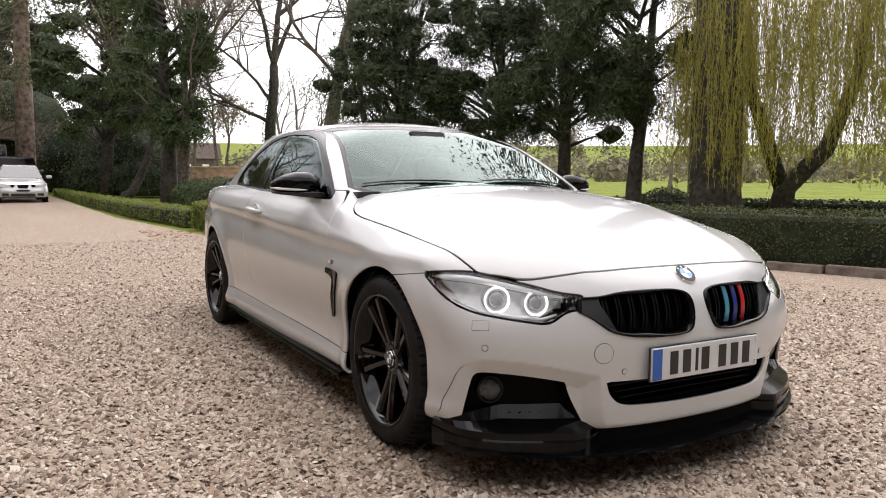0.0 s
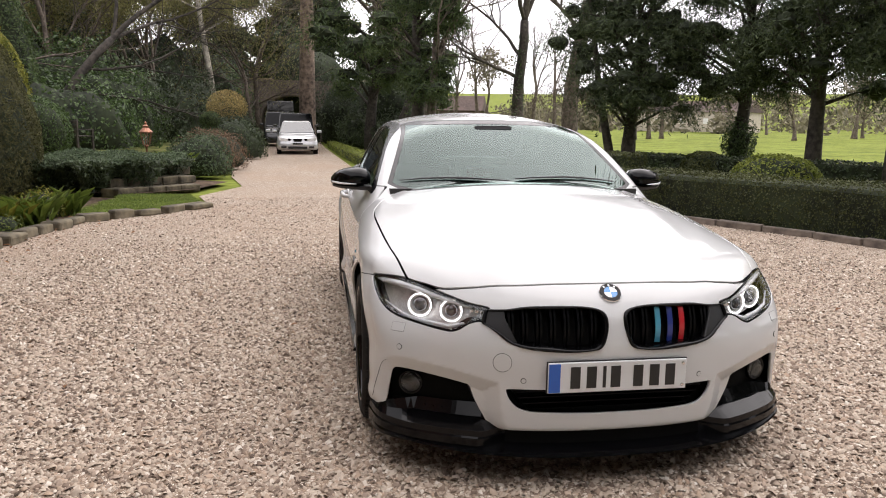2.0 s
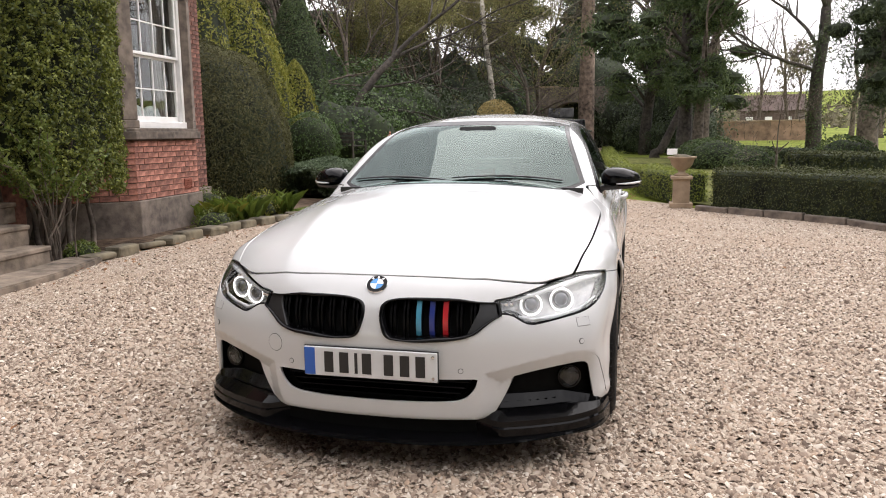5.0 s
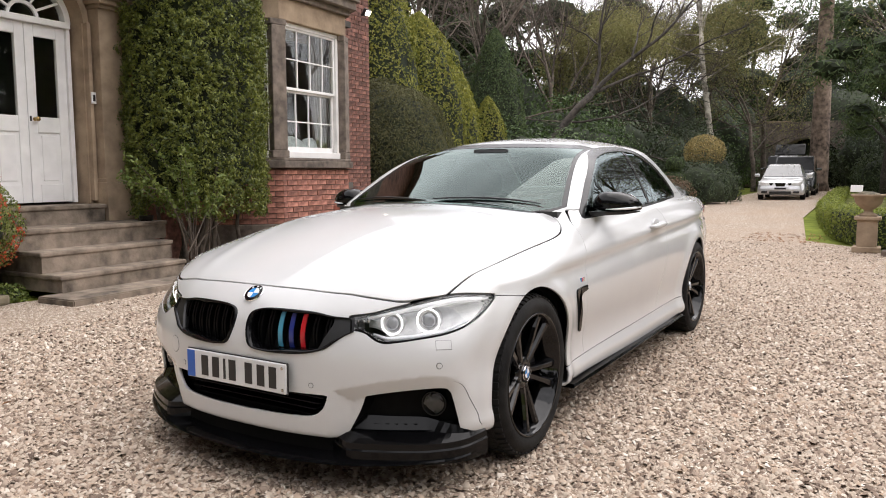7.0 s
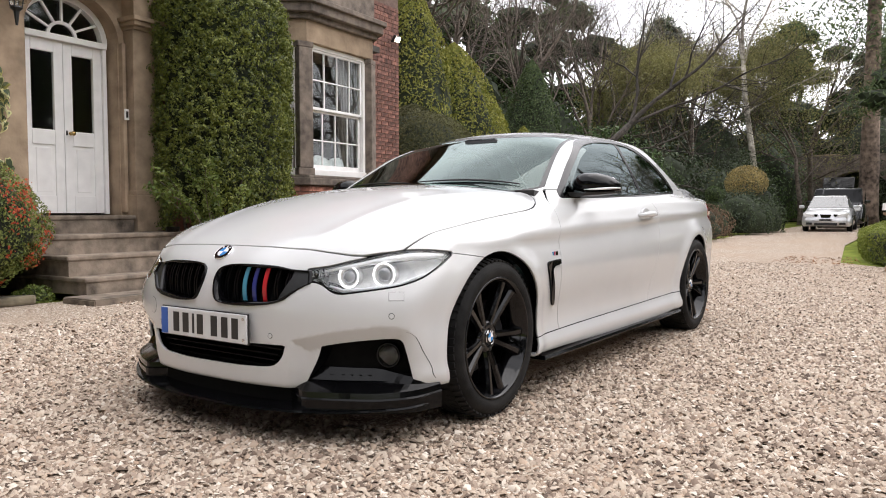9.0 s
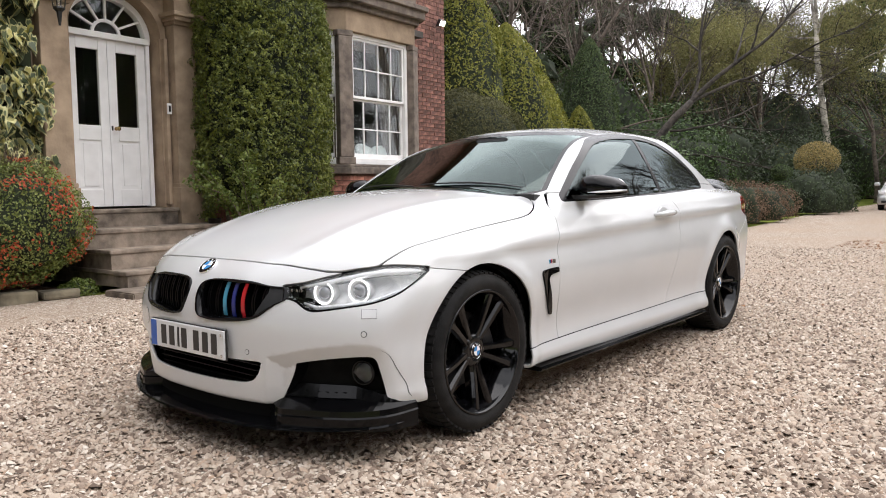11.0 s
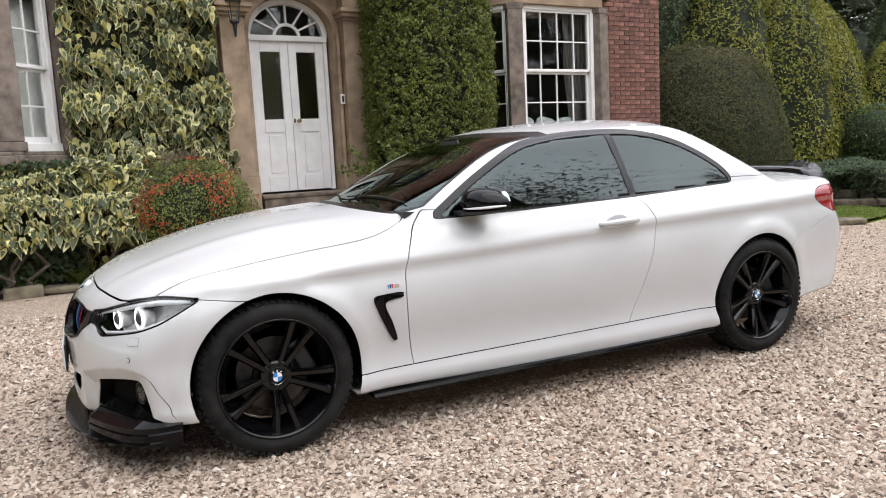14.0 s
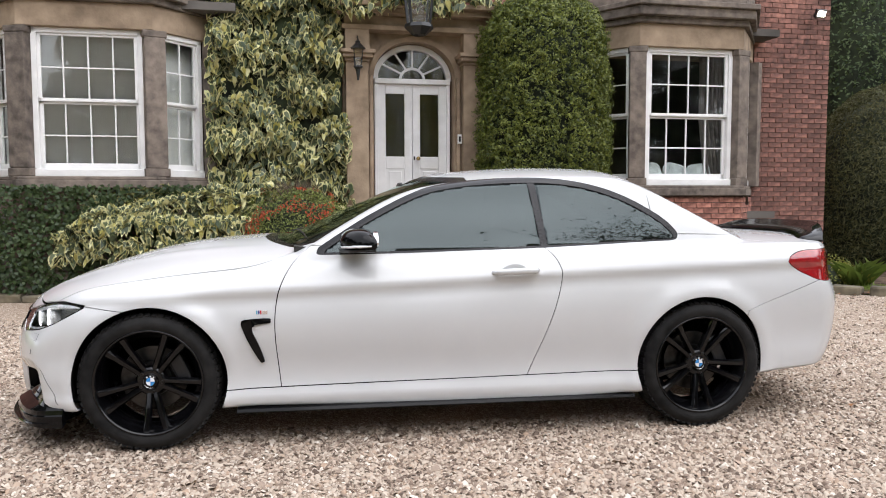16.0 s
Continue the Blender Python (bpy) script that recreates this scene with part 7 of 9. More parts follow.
# ---- garden by the house ----
def on_run(pts, P, N):
    """Bends points given along x onto a line of corners in plan."""
    pts = np.array(pts, float)
    seg = np.linalg.norm(np.diff(pts, axis=0), axis=1)
    cum = np.concatenate([[0], np.cumsum(seg)])
    tot = cum[-1]
    s = np.clip(P[:, 0] + tot / 2, 0, tot)
    over = P[:, 0] + tot / 2 - s
    fine = np.linspace(0, tot, 200)
    px, py = np.interp(fine, cum, pts[:, 0]), np.interp(fine, cum, pts[:, 1])
    k = max(3, int(200 * 0.35 / tot))
    ker = np.ones(2 * k + 1) / (2 * k + 1)
    px = np.convolve(np.pad(px, k, "edge"), ker, "valid")
    py = np.convolve(np.pad(py, k, "edge"), ker, "valid")
    dx, dy = np.gradient(px), np.gradient(py)
    ln = np.hypot(dx, dy)
    dx, dy = dx / ln, dy / ln
    X, Y, DX, DY = (np.interp(s, fine, a) for a in (px, py, dx, dy))
    Q = np.stack([X + DX * over - DY * P[:, 1], Y + DY * over + DX * P[:, 1], P[:, 2]], 1)
    M = np.stack([DX * N[:, 0] - DY * N[:, 1], DY * N[:, 0] + DX * N[:, 1], N[:, 2]], 1)
    return Q, M, tot


def hedge_run(pts, w, h, count, leaf, label, size=0.045, seed=3, r=0.10, wob=0.045, z0=0.0):
    rng = np.random.default_rng(seed)
    tot = float(np.sum(np.linalg.norm(np.diff(np.array(pts, float), axis=0), axis=1)))
    hd = thing("hedge", Matrix.Translation((0, 0, z0)), label, "hedge")
    P, N = block_surface(rng, count, tot, w, h, r)
    P = P + N * (lumps(P, 1.7, seed) * wob + rng.normal(-0.015, 0.022, len(P)))[:, None]
    Q, M, _ = on_run(pts, P, N)
    V, F = leaf_quads(Q, M, size, size * 0.6, rng, 0.9)
    fast_mesh("foliage", V, F, [leaf], hd)["kind"] = "stuff"
    n = max(8, int(tot / 0.3))
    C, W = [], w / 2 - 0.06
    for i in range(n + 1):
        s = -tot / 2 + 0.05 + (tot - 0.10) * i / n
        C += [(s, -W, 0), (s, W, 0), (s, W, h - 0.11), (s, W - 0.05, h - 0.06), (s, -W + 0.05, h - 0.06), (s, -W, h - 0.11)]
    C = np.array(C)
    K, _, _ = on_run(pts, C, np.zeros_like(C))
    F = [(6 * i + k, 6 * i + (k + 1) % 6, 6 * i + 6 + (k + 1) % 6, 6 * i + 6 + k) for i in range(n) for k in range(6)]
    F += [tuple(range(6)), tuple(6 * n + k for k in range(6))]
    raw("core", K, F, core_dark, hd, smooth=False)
    return hd


hedge_run([(-9.3, 2.3), (-7.6, 4.15), (-5.2, 5.4), (-2.2, 6.45), (3.0, 8.1), (8, 10.0)], 0.72, 0.68, 60000, boxleaf, "dark clipped hedge along the edge of the gravel", 0.034, 21)
hedge_run([(-10.25, 2.0), (-11.5, 1.5), (-13.3, 1.22)], 0.62, 0.55, 9000, boxbright, "low bright green clipped hedge at the lawn corner", 0.035, 22)
hedge_run([(-13.5, 1.15), (-18.2, 0.62), (-28, 0.12), (-40, -0.35)], 0.55, 0.40, 12000, boxbright, "low bright clipped hedge edging the long drive", 0.05, 23)
hedge_run([(-30, 5.0), (-22, 7.6), (-15, 11.0), (-9.5, 14.8), (-3, 18), (6, 20)], 0.9, 0.56, 16000, darkleaf, "long dark field hedge beyond the lawn", 0.10, 24)

# kerb stones in front of the hedge
kerb = thing("kerb", Matrix.Identity(4), "mossy dark kerb stones edging the gravel", "kerb", kind="structure")
kp = [(-9.15, 1.95), (-7.45, 3.72), (-5.05, 4.96), (-2.0, 6.0), (3.1, 7.6), (8, 9.5)]
rng_k = random.Random(8)
for (x0, y0), (x1, y1) in zip(kp, kp[1:]):
    L = math.hypot(x1 - x0, y1 - y0)
    n = max(1, round(L / 0.7))
    for i in range(n):
        f = (i + 0.5) / n
        bm = bmesh.new()
        box(bm, 0, 0, 0.02, L / n - 0.025, 0.11, 0.13, 0.018)
        o = part("kerb_stone", bm, stone_dark, kerb)
        o.matrix_local = pose(x0 + (x1 - x0) * f, y0 + (y1 - y0) * f, rng_k.uniform(-0.01, 0.02), rng_k.uniform(-4, 4), 0, math.degrees(math.atan2(y1 - y0, x1 - x0)) + rng_k.uniform(-2, 2))

# edging stones of the beds by the house
edge = thing("bed_edging", Matrix.Identity(4), "mossy rough sandstone blocks edging the beds", "edging stones", kind="structure")
ep = [[(-3.05, -4.42), (-5.5, -4.36), (-7.1, -4.12), (-8.0, -3.32), (-8.9, -2.82)], [(6, -4.95), (1.5, -4.76), (-0.9, -4.72)]]
mossy = mat("mossy_edging_stone", (0.075, 0.062, 0.042), rough=0.95, vary=0.4, scale=6, tint=(0.135, 0.115, 0.078), bump=0.6, bump_scale=20)
for line in ep:
    for (x0, y0), (x1, y1) in zip(line, line[1:]):
        L = math.hypot(x1 - x0, y1 - y0)
        n = max(1, round(L / 0.42))
        for i in range(n):
            f = (i + 0.5 + rng_k.uniform(-0.12, 0.12)) / n
            bm = bmesh.new()
            w = L / n * rng_k.uniform(0.7, 0.95)
            box(bm, 0, 0, 0, w, rng_k.uniform(0.14, 0.30), rng_k.uniform(0.06, 0.15), 0.025)
            for v in bm.verts:
                v.co += Vector((1, 1, 1)) * 0.014 * noise.noise(v.co * 9 + Vector((i, x0, y0)))
            o = part("edging_stone", bm, mossy, edge, smooth=False)
            o.matrix_local = pose(x0 + (x1 - x0) * f, y0 + (y1 - y0) * f, 0.04, 0, 0, math.degrees(math.atan2(y1 - y0, x1 - x0)) + rng_k.uniform(-9, 9))

# --- the tall clipped evergreen beside the door ---
rng = np.random.default_rng(31)
top = thing("clipped_evergreen", HOUSE @ pose(-1.66, 0.62, 0), "tall clipped evergreen column against the house", "topiary")
sx, sy, sz = 1.69, 1.40, 3.28
C, N = block_surface(rng, 9000, sx, sy, sz, 0.70)
C[:, :2] *= (1 - 0.05 * np.clip((0.7 - C[:, 2]) / 0.7, 0, 1) + 0.02 * np.sin(C[:, 2] * 1.4))[:, None]
C = C + N * (lumps(C, 1.6, 5) * 0.06 + lumps(C, 6.0, 6) * 0.06 + rng.normal(-0.015, 0.026, len(C)))[:, None]
C[:, 2] += 0.58
ragged = C[:, 2] > 0.62 + 0.30 * np.abs(lumps(C * np.array([1, 1, 0]), 2.5, 9))
C, N = C[ragged], N[ragged]
k = rng.integers(0, len(C), 95000)
D = rng.normal(0, 0.020, (len(k), 3))
P = C[k] + D + N[k] * 0.016 * rng.random((len(k), 1))
V, Q = leaf_quads(P, N[k] * 0.8 + unit(D), 0.040, 0.022, rng, 0.9)
fast_mesh("foliage", V, Q, [privet], top)["kind"] = "stuff"
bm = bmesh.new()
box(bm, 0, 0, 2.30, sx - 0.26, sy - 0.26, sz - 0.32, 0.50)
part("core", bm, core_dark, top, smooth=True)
segs = []
for i in range(9):
    a = rng.uniform(0, 6.28)
    p = np.array([rng.uniform(-0.5, 0.5), rng.uniform(-0.4, 0.4), -0.02])
    for j in range(4):
        q = p + np.array([math.cos(a) * 0.10, math.sin(a) * 0.08, 0.28]) + rng.normal(0, 0.04, 3)
        segs.append((p, q, 0.035 - 0.005 * j, 0.03 - 0.005 * j))
        p = q
limb_mesh("stem_mass", segs, bark, top, 7)["kind"] = "stuff"


def wisp_shrub(m, label, seed, h, r, n, leaf, size, name="shrub", segs_n=16, category="shrub", bare=0):
    """A loose shrub: arching stems with leaves along them."""
    rng = np.random.default_rng(seed)
    t = thing(name, m, label, category)
    segs, P = [], []
    for i in range(segs_n):
        a = rng.uniform(0, 6.28)
        p = np.array([rng.normal(0, 0.08), rng.normal(0, 0.08), 0.0])
        d = unit(np.array([math.cos(a) * 0.5 * r / h, math.sin(a) * 0.5 * r / h, 1.0]))
        for j in range(6):
            q = p + d * h / 6 * rng.uniform(0.8, 1.15)
            segs.append((p, q, 0.012 * (1 - j / 8), 0.012 * (1 - (j + 1) / 8)))
            if j > bare:
                for _ in range(n // (segs_n * 5)):
                    P.append(p + (q - p) * rng.random() + rng.normal(0, 0.07 * r, 3))
            p = q
            d = unit(d + rng.normal(0, 0.16, 3) + np.array([math.cos(a), math.sin(a), -0.3]) * 0.12)
    limb_mesh("stem_mass", segs, bark, t, 4)["kind"] = "stuff"
    P = np.array(P)
    V, Q = leaf_quads(P, rng.normal(0, 1, P.shape) + np.array([0, 0, 1.0]), size, size * 0.55, rng, 0.8)
    fast_mesh("foliage", V, Q, [leaf], t)["kind"] = "stuff"
    return t


wisp_shrub(HOUSE @ pose(-0.98, 1.22, 0.0), "loose leafy young shrub in front of the clipped evergreen", 41, 1.55, 0.42, 2400, smallgreen, 0.060, segs_n=12, bare=2)

# --- red-tipped bush left of the steps ---
rb = thing("red_tipped_bush", Matrix.Translation((-0.42, -5.02, 0)), "round evergreen bush with red and orange shoots", "bush")
mass(rb, (0.78, 0.62, 0.62), (0, 0, 0.72), 15000, leaf_mat("glossy_bush_leaf", (0.055, 0.080, 0.018), (0.185, 0.205, 0.055), 0.5), 0.032, 51, lump=0.16, depth=0.22, low=-0.95, core=0.80)
rng = np.random.default_rng(52)
P, N = blob(rng, 9000, (0.80, 0.64, 0.64), 51, 0.16)
sel = lumps(P, 3.4, 9) + 0.35 * lumps(P, 9.0, 3) + rng.normal(0, 0.10, len(P)) - 0.5 * np.clip(np.abs(P[:, 0]) - 0.30, 0, 1) - 0.6 * np.clip(P[:, 2] - 0.35, 0, 1) > 0.12
P, N = P[sel] + np.array([0, 0, 0.73]), N[sel]
V, Q = leaf_quads(P, N, 0.032, 0.020, rng, 0.8)
fast_mesh("red_growth", V, Q, [redleaf], rb)["kind"] = "stuff"
P, N = blob(rng, 1500, (0.5, 0.45, 0.66), 51, 0.16, low=0.3)
P = P + np.array([0, 0, 0.76])
segs = [(p - n * 0.10, p + n * rng.uniform(0.02, 0.10), 0.0022, 0.001) for p, n in zip(P[:900], N[:900])]
limb_mesh("twig_mass", segs, mat("dry_twig", (0.16, 0.12, 0.08), rough=0.9, vary=0.2), rb, 3)["kind"] = "stuff"

# --- variegated ivy ---
ivy_green = leaf_mat("ivy_leaf_green", (0.024, 0.038, 0.020), (0.105, 0.122, 0.062), 0.35, 0.25, 1.5)
ivy_cream = leaf_mat("ivy_leaf_cream", (0.32, 0.31, 0.14), (0.70, 0.66, 0.36), 0.4, 0.3, 1.3)
ivy_gold = leaf_mat("ivy_leaf_gold", (0.34, 0.31, 0.08), (0.58, 0.52, 0.18), 0.4, 0.3, 1.1)


def big_ivy(P, N, rng, size, parent, name="foliage"):
    """Broad drooping leaves: cream blade with a smaller green heart laid over it."""
    n = len(P)
    U = unit(N + rng.normal(0, 0.55, (n, 3)))
    T = unit(np.stack([rng.normal(0, 0.42, n), rng.uniform(-0.05, 0.5, n), np.full(n, -1.0)], 1))
    T = unit(T - U * np.sum(T * U, 1, keepdims=True))
    S = np.cross(U, T)
    L = size * rng.uniform(0.60, 1.30, (n, 1))
    W = L * rng.uniform(0.40, 0.62, (n, 1))
    heart = np.where(rng.random((n, 1)) < 0.74, rng.uniform(0.66, 0.84, (n, 1)), rng.uniform(0.30, 0.66, (n, 1)))
    shape = [(-0.42, 0.0), (-0.50, 0.30), (-0.20, 0.50), (0.18, 0.34), (0.62, 0.0), (0.18, -0.34), (-0.20, -0.50), (-0.50, -0.30)]
    cup = rng.uniform(0.10, 0.42, (n, 1))

    def blade(k, lift):
        return np.stack([P + T * L * a * k + S * W * b * k - U * L * (cup * (a * a * 1.3 + b * b * 1.6) * k * k - lift) for a, b in shape], 1)
    V1, V2 = blade(1.0, 0.0), blade(heart, 0.02)
    V2 = V2 + U[:, None, :] * 0.002
    V = np.concatenate([V1.reshape(-1, 3), V2.reshape(-1, 3)])
    Q = np.arange(len(V)).reshape(-1, 8)
    kind = rng.random(n)
    outer = np.where(kind < 0.80, 1, np.where(kind < 0.90, 2, 0))
    inner = np.where(rng.random(n) < 0.10, 2, 0)
    o = fast_mesh(name, V, Q, [ivy_green, ivy_cream, ivy_gold], parent, np.concatenate([outer, inner]))
    o["kind"] = "stuff"
    return o


iv = thing("wall_ivy", HOUSE, "large-leaved cream and green variegated ivy on the wall", "ivy")
rng = np.random.default_rng(61)
n = 8200
u, z = rng.uniform(0.86, 2.72, n), rng.uniform(0.55, 4.4, n)
edge_r = 1.02 - 0.16 * lumps(np.stack([z, z * 0, z * 0], 1), 1.4, 3) - 0.10 * (z < 2.3)
ok = u > edge_r * 0.98
u, z = u[ok], z[ok]
v = 0.20 + 0.20 * lumps(np.stack([u, z, z * 0], 1), 2.4, 2) + rng.uniform(-0.12, 0.14, len(u))
P = np.stack([u, v, z], 1)
clump = lumps(P, 3.4, 12)
keep = rng.random(len(P)) < np.clip(0.80 + 1.4 * clump, 0.30, 1)
P = P[keep]
P[:, 1] += 0.16 * clump[keep]
Nn = np.tile([0.0, 1.0, 0.35], (len(P), 1))
big_ivy(P, Nn, rng, 0.125, iv)
n = 2600
u, z = rng.uniform(-1.1, 1.3, n), rng.uniform(3.45, 4.5, n)
ok = z > 3.62 + 0.08 * np.sin(u * 6) + 0.06 * (u < 0)
P = np.stack([u, 0.42 + rng.uniform(-0.12, 0.22, n), z], 1)[ok]
big_ivy(P, np.tile([0.0, 1.0, 0.3], (len(P), 1)), rng, 0.118, iv, "foliage_over_door")
# dark block behind the ivy paints the shade in the gaps between leaves
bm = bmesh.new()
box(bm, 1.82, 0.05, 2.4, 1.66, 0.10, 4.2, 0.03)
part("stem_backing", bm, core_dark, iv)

ib = thing("low_ivy", HOUSE, "sprawling variegated ivy below the bay window", "ivy")
n = 3000
u = rng.uniform(1.55, 4.45, n)
a = rng.uniform(0, math.pi * 0.62, n)
rad = (0.44 + 0.26 * lumps(np.stack([u, a, a * 0], 1), 2.1, 7)) * np.clip((4.45 - u) / 0.45, 0.3, 1)
v0 = np.where(u > 2.3, PROJ + 0.05, 0.25 + 0.46 * np.clip((u - 1.55) / 0.75, 0, 1))
P = np.stack([u, v0 + rad * np.cos(a) * 0.95, 0.70 + rad * np.sin(a) * 1.15 - 0.25 * (a < 0.25) * rng.random(n) - 0.06 * np.clip(u - 3.2, 0, 1)], 1)
Nn = np.stack([0 * a, np.cos(a), np.sin(a)], 1)
big_ivy(P, Nn, rng, 0.118, ib)
P = np.stack([rng.uniform(1.5, 2.7, 700), 0.25 + rng.uniform(0, 0.35, 700), rng.uniform(0.15, 1.1, 700)], 1)
big_ivy(P, np.tile([0.0, 1.0, 0.3], (700, 1)), rng, 0.118, ib, "foliage_by_wall")
segs = []
for i in range(7):
    p = np.array([rng.uniform(2.2, 4.0), PROJ + 0.2, 0.0])
    for j in range(5):
        q = p + np.array([rng.uniform(-0.22, 0.22), rng.uniform(-0.03, 0.08), 0.15])
        segs.append((p, q, 0.024 - 0.003 * j, 0.021 - 0.003 * j))
        p = q
limb_mesh("stem_mass", segs, bark, ib, 6)["kind"] = "stuff"
dk = thing("dark_ivy", HOUSE, "small dark green ivy spread over the bay base", "ivy")
for i in range(5):
    bm = bmesh.new()
    p = Vector((3.0 + 0.55 * i, PROJ + 0.05, 0.0))
    pts = [p]
    for j in range(7):
        p = p + Vector((rng.uniform(-0.14, 0.14), rng.uniform(-0.01, 0.02), 0.17))
        pts.append(p)
    tube(bm, pts, [0.020, 0.018, 0.016, 0.014, 0.012, 0.010, 0.008, 0.006], 6)
    part("stem", bm, bark, dk, smooth=True)
n = 7000
u, z = rng.uniform(2.7, 5.6, n), rng.uniform(0.10, 1.36, n)
P = np.stack([u, PROJ + 0.07 + 0.10 * lumps(np.stack([u, z, 0 * z], 1), 2.2, 5) + rng.uniform(0, 0.10, n), z], 1)
V, Q = leaf_quads(P, np.tile([0.0, 1.0, 0.3], (n, 1)), 0.055, 0.045, rng, 0.7, 0.3)
fast_mesh("foliage", V, Q, [ivydark], dk)["kind"] = "stuff"

# --- low plants in the beds ---
def tuft(m, label, seed, n, h, spread, leaf, width=0.012, name="leafy_plant", category="plant", lean=0.5):
    """A tuft of strap leaves."""
    rng = np.random.default_rng(seed)
    t = thing(name, m, label, category, "bed plants")
    a = rng.uniform(0, 6.28, n)
    B = np.stack([rng.normal(0, spread, n), rng.normal(0, spread, n), np.zeros(n)], 1)
    D = unit(np.stack([np.cos(a) * lean, np.sin(a) * lean, np.ones(n)], 1))
    L = h * rng.uniform(0.5, 1.1, (n, 1))
    S = np.stack([-np.sin(a), np.cos(a), 0 * a], 1) * width
    M = B + D * L * 0.6
    E = M + unit(D + np.stack([np.cos(a), np.sin(a), -0.6 + 0 * a], 1) * 0.7) * L * 0.45
    V = np.stack([B - S * 0.6, B + S * 0.6, M + S, M - S, E], 1)
    T = (np.arange(n)[:, None] * 5)
    Q = np.concatenate([T, T + 1, T + 2, T + 4, T + 3], 1)
    fast_mesh("blade_mass", V.reshape(-1, 3), Q, [leaf], t)["kind"] = "stuff"
    return t


rl = random.Random(4)
for i in range(9):
    tuft(Matrix.Translation((rl.uniform(-6.2, -8.0), rl.uniform(-5.2, -4.5), 0.01)), "tuft of yellow-green strap leaves in the bed", 70 + i, 70, rl.uniform(0.3, 0.55), 0.10, rl.choice([budleaf, grassblade, goldleaf]))
for i in range(14):
    tuft(Matrix.Translation((rl.uniform(0.4, 5.0), rl.uniform(-5.05, -4.8), 0.01)), "tuft of green strap leaves in the bed", 90 + i, 46, rl.uniform(0.14, 0.30), 0.08, rl.choice([grassblade, smallgreen]))
for i, (x, y, r, h, lf) in enumerate(((-0.95, -4.82, 0.18, 0.12, smallgreen), (0.5, -4.9, 0.3, 0.14, smallgreen), (-3.4, -4.75, 0.2, 0.14, smallgreen), (-6.0, -4.7, 0.35, 0.2, smallgreen), (-7.5, -4.75, 0.4, 0.32, goldleaf), (-6.9, -5.3, 0.35, 0.4, smallgreen))):
    g = thing("ground_cover", Matrix.Translation((x, y, 0.0)), "low spreading green plant by the edging stones", "plant", "bed plants")
    mass(g, (r, r * 0.8, h), (0, 0, h * 0.3), 700, lf, 0.035, 120 + i, depth=0.4, low=-0.3, core=0.7)

# grass blades of the verge
rng = np.random.default_rng(77)
n = 9000
P = np.stack([rng.uniform(-10.8, -7.6, n), rng.uniform(-4.5, -2.95, n), np.full(n, 0.02)], 1)
ok = inside(P[:, 0], P[:, 1], np.array([(-7.5, -4.3), (-8.3, -3.4), (-9.0, -2.95), (-10.6, -3.35), (-10.8, -4.3), (-9.0, -4.5)])) + 0.25 * lumps(P, 1.3, 2) < 0.02
P = P[ok]
V, Q = leaf_quads(P + np.array([0, 0, 0.02]), np.tile([1.0, 0.3, 0.3], (len(P), 1)), 0.06, 0.008, rng, 1.0)
tagged(fast_mesh("grass", V, Q, [grassblade]), "tufts of rough grass on the verge", "grass", kind="stuff")

# fallen leaves on the gravel
dead = leaf_mat("dead_leaf", (0.10, 0.045, 0.02), (0.22, 0.11, 0.05), 0.8, 0.1)
n = 420
P = np.stack([rng.uniform(-12, 4, n), rng.uniform(-4.4, 5.5, n), np.full(n, 0.016)], 1)
P[:200, 0], P[:200, 1] = rng.uniform(-12.5, -10.5, 200), rng.uniform(-0.2, 1.1, 200)
P[200:330, 0], P[200:330, 1] = rng.uniform(-8, -2, 130), rng.uniform(-4.4, -3.7, 130)
V, Q = leaf_quads(P, np.tile([0, 0, 1.0], (n, 1)), 0.05, 0.03, rng, 0.4)
tagged(fast_mesh("fallen_leaves", V, Q, [dead]), "scattered brown fallen leaves on the gravel", "leaves", kind="stuff")

# ---- further garden ----
# clipped yew dome at the house corner
yewdome = leaf_mat("clipped_yew_leaf", (0.030, 0.032, 0.014), (0.090, 0.088, 0.032), 0.7)
dome = thing("yew_dome", Matrix.Translation((-10.6, -7.5, 0)), "tall clipped dark yew dome beside the house", "topiary")
mass(dome, (1.68, 1.68, 2.42), (0, 0, 0.72), 46000, yewdome, 0.085, 131, lump=0.07, aspect=0.22, depth=0.05, low=-0.28, core=0.92, spread=0.7)
segs = [(np.array([0.2 * math.cos(k), 0.2 * math.sin(k), -0.02]), np.array([0.5 * math.cos(k), 0.5 * math.sin(k), 0.7]), 0.07, 0.04) for k in range(7)]
limb_mesh("stem_mass", segs, bark_dark, dome, 6)["kind"] = "stuff"

# timber bench by the wood
bn = thing("garden_bench", pose(-20.6, -8.3, 0.44, 0, 0, 52), "dark weathered timber bench on the lawn", "bench")
for i in range(4):
    bm = bmesh.new()
    box(bm, 0, -0.2 + 0.13 * i, 0.44, 1.5, 0.10, 0.03, 0.006)
    part("seat_slat", bm, bark_dark, bn)
for i in range(3):
    bm = bmesh.new()
    box(bm, 0, -0.27, 0.58 + 0.13 * i, 1.5, 0.03, 0.09, 0.006)
    part("back_slat", bm, bark_dark, bn)
for x in (-0.7, 0.7):
    for y, h in ((-0.25, 0.92), (0.24, 0.62)):
        bm = bmesh.new()
        box(bm, x, y, h / 2, 0.06, 0.06, h, 0.006)
        part("leg", bm, bark_dark, bn)
    bm = bmesh.new()
    box(bm, x, 0, 0.63, 0.07, 0.55, 0.03, 0.006)
    part("armrest", bm, bark_dark, bn)

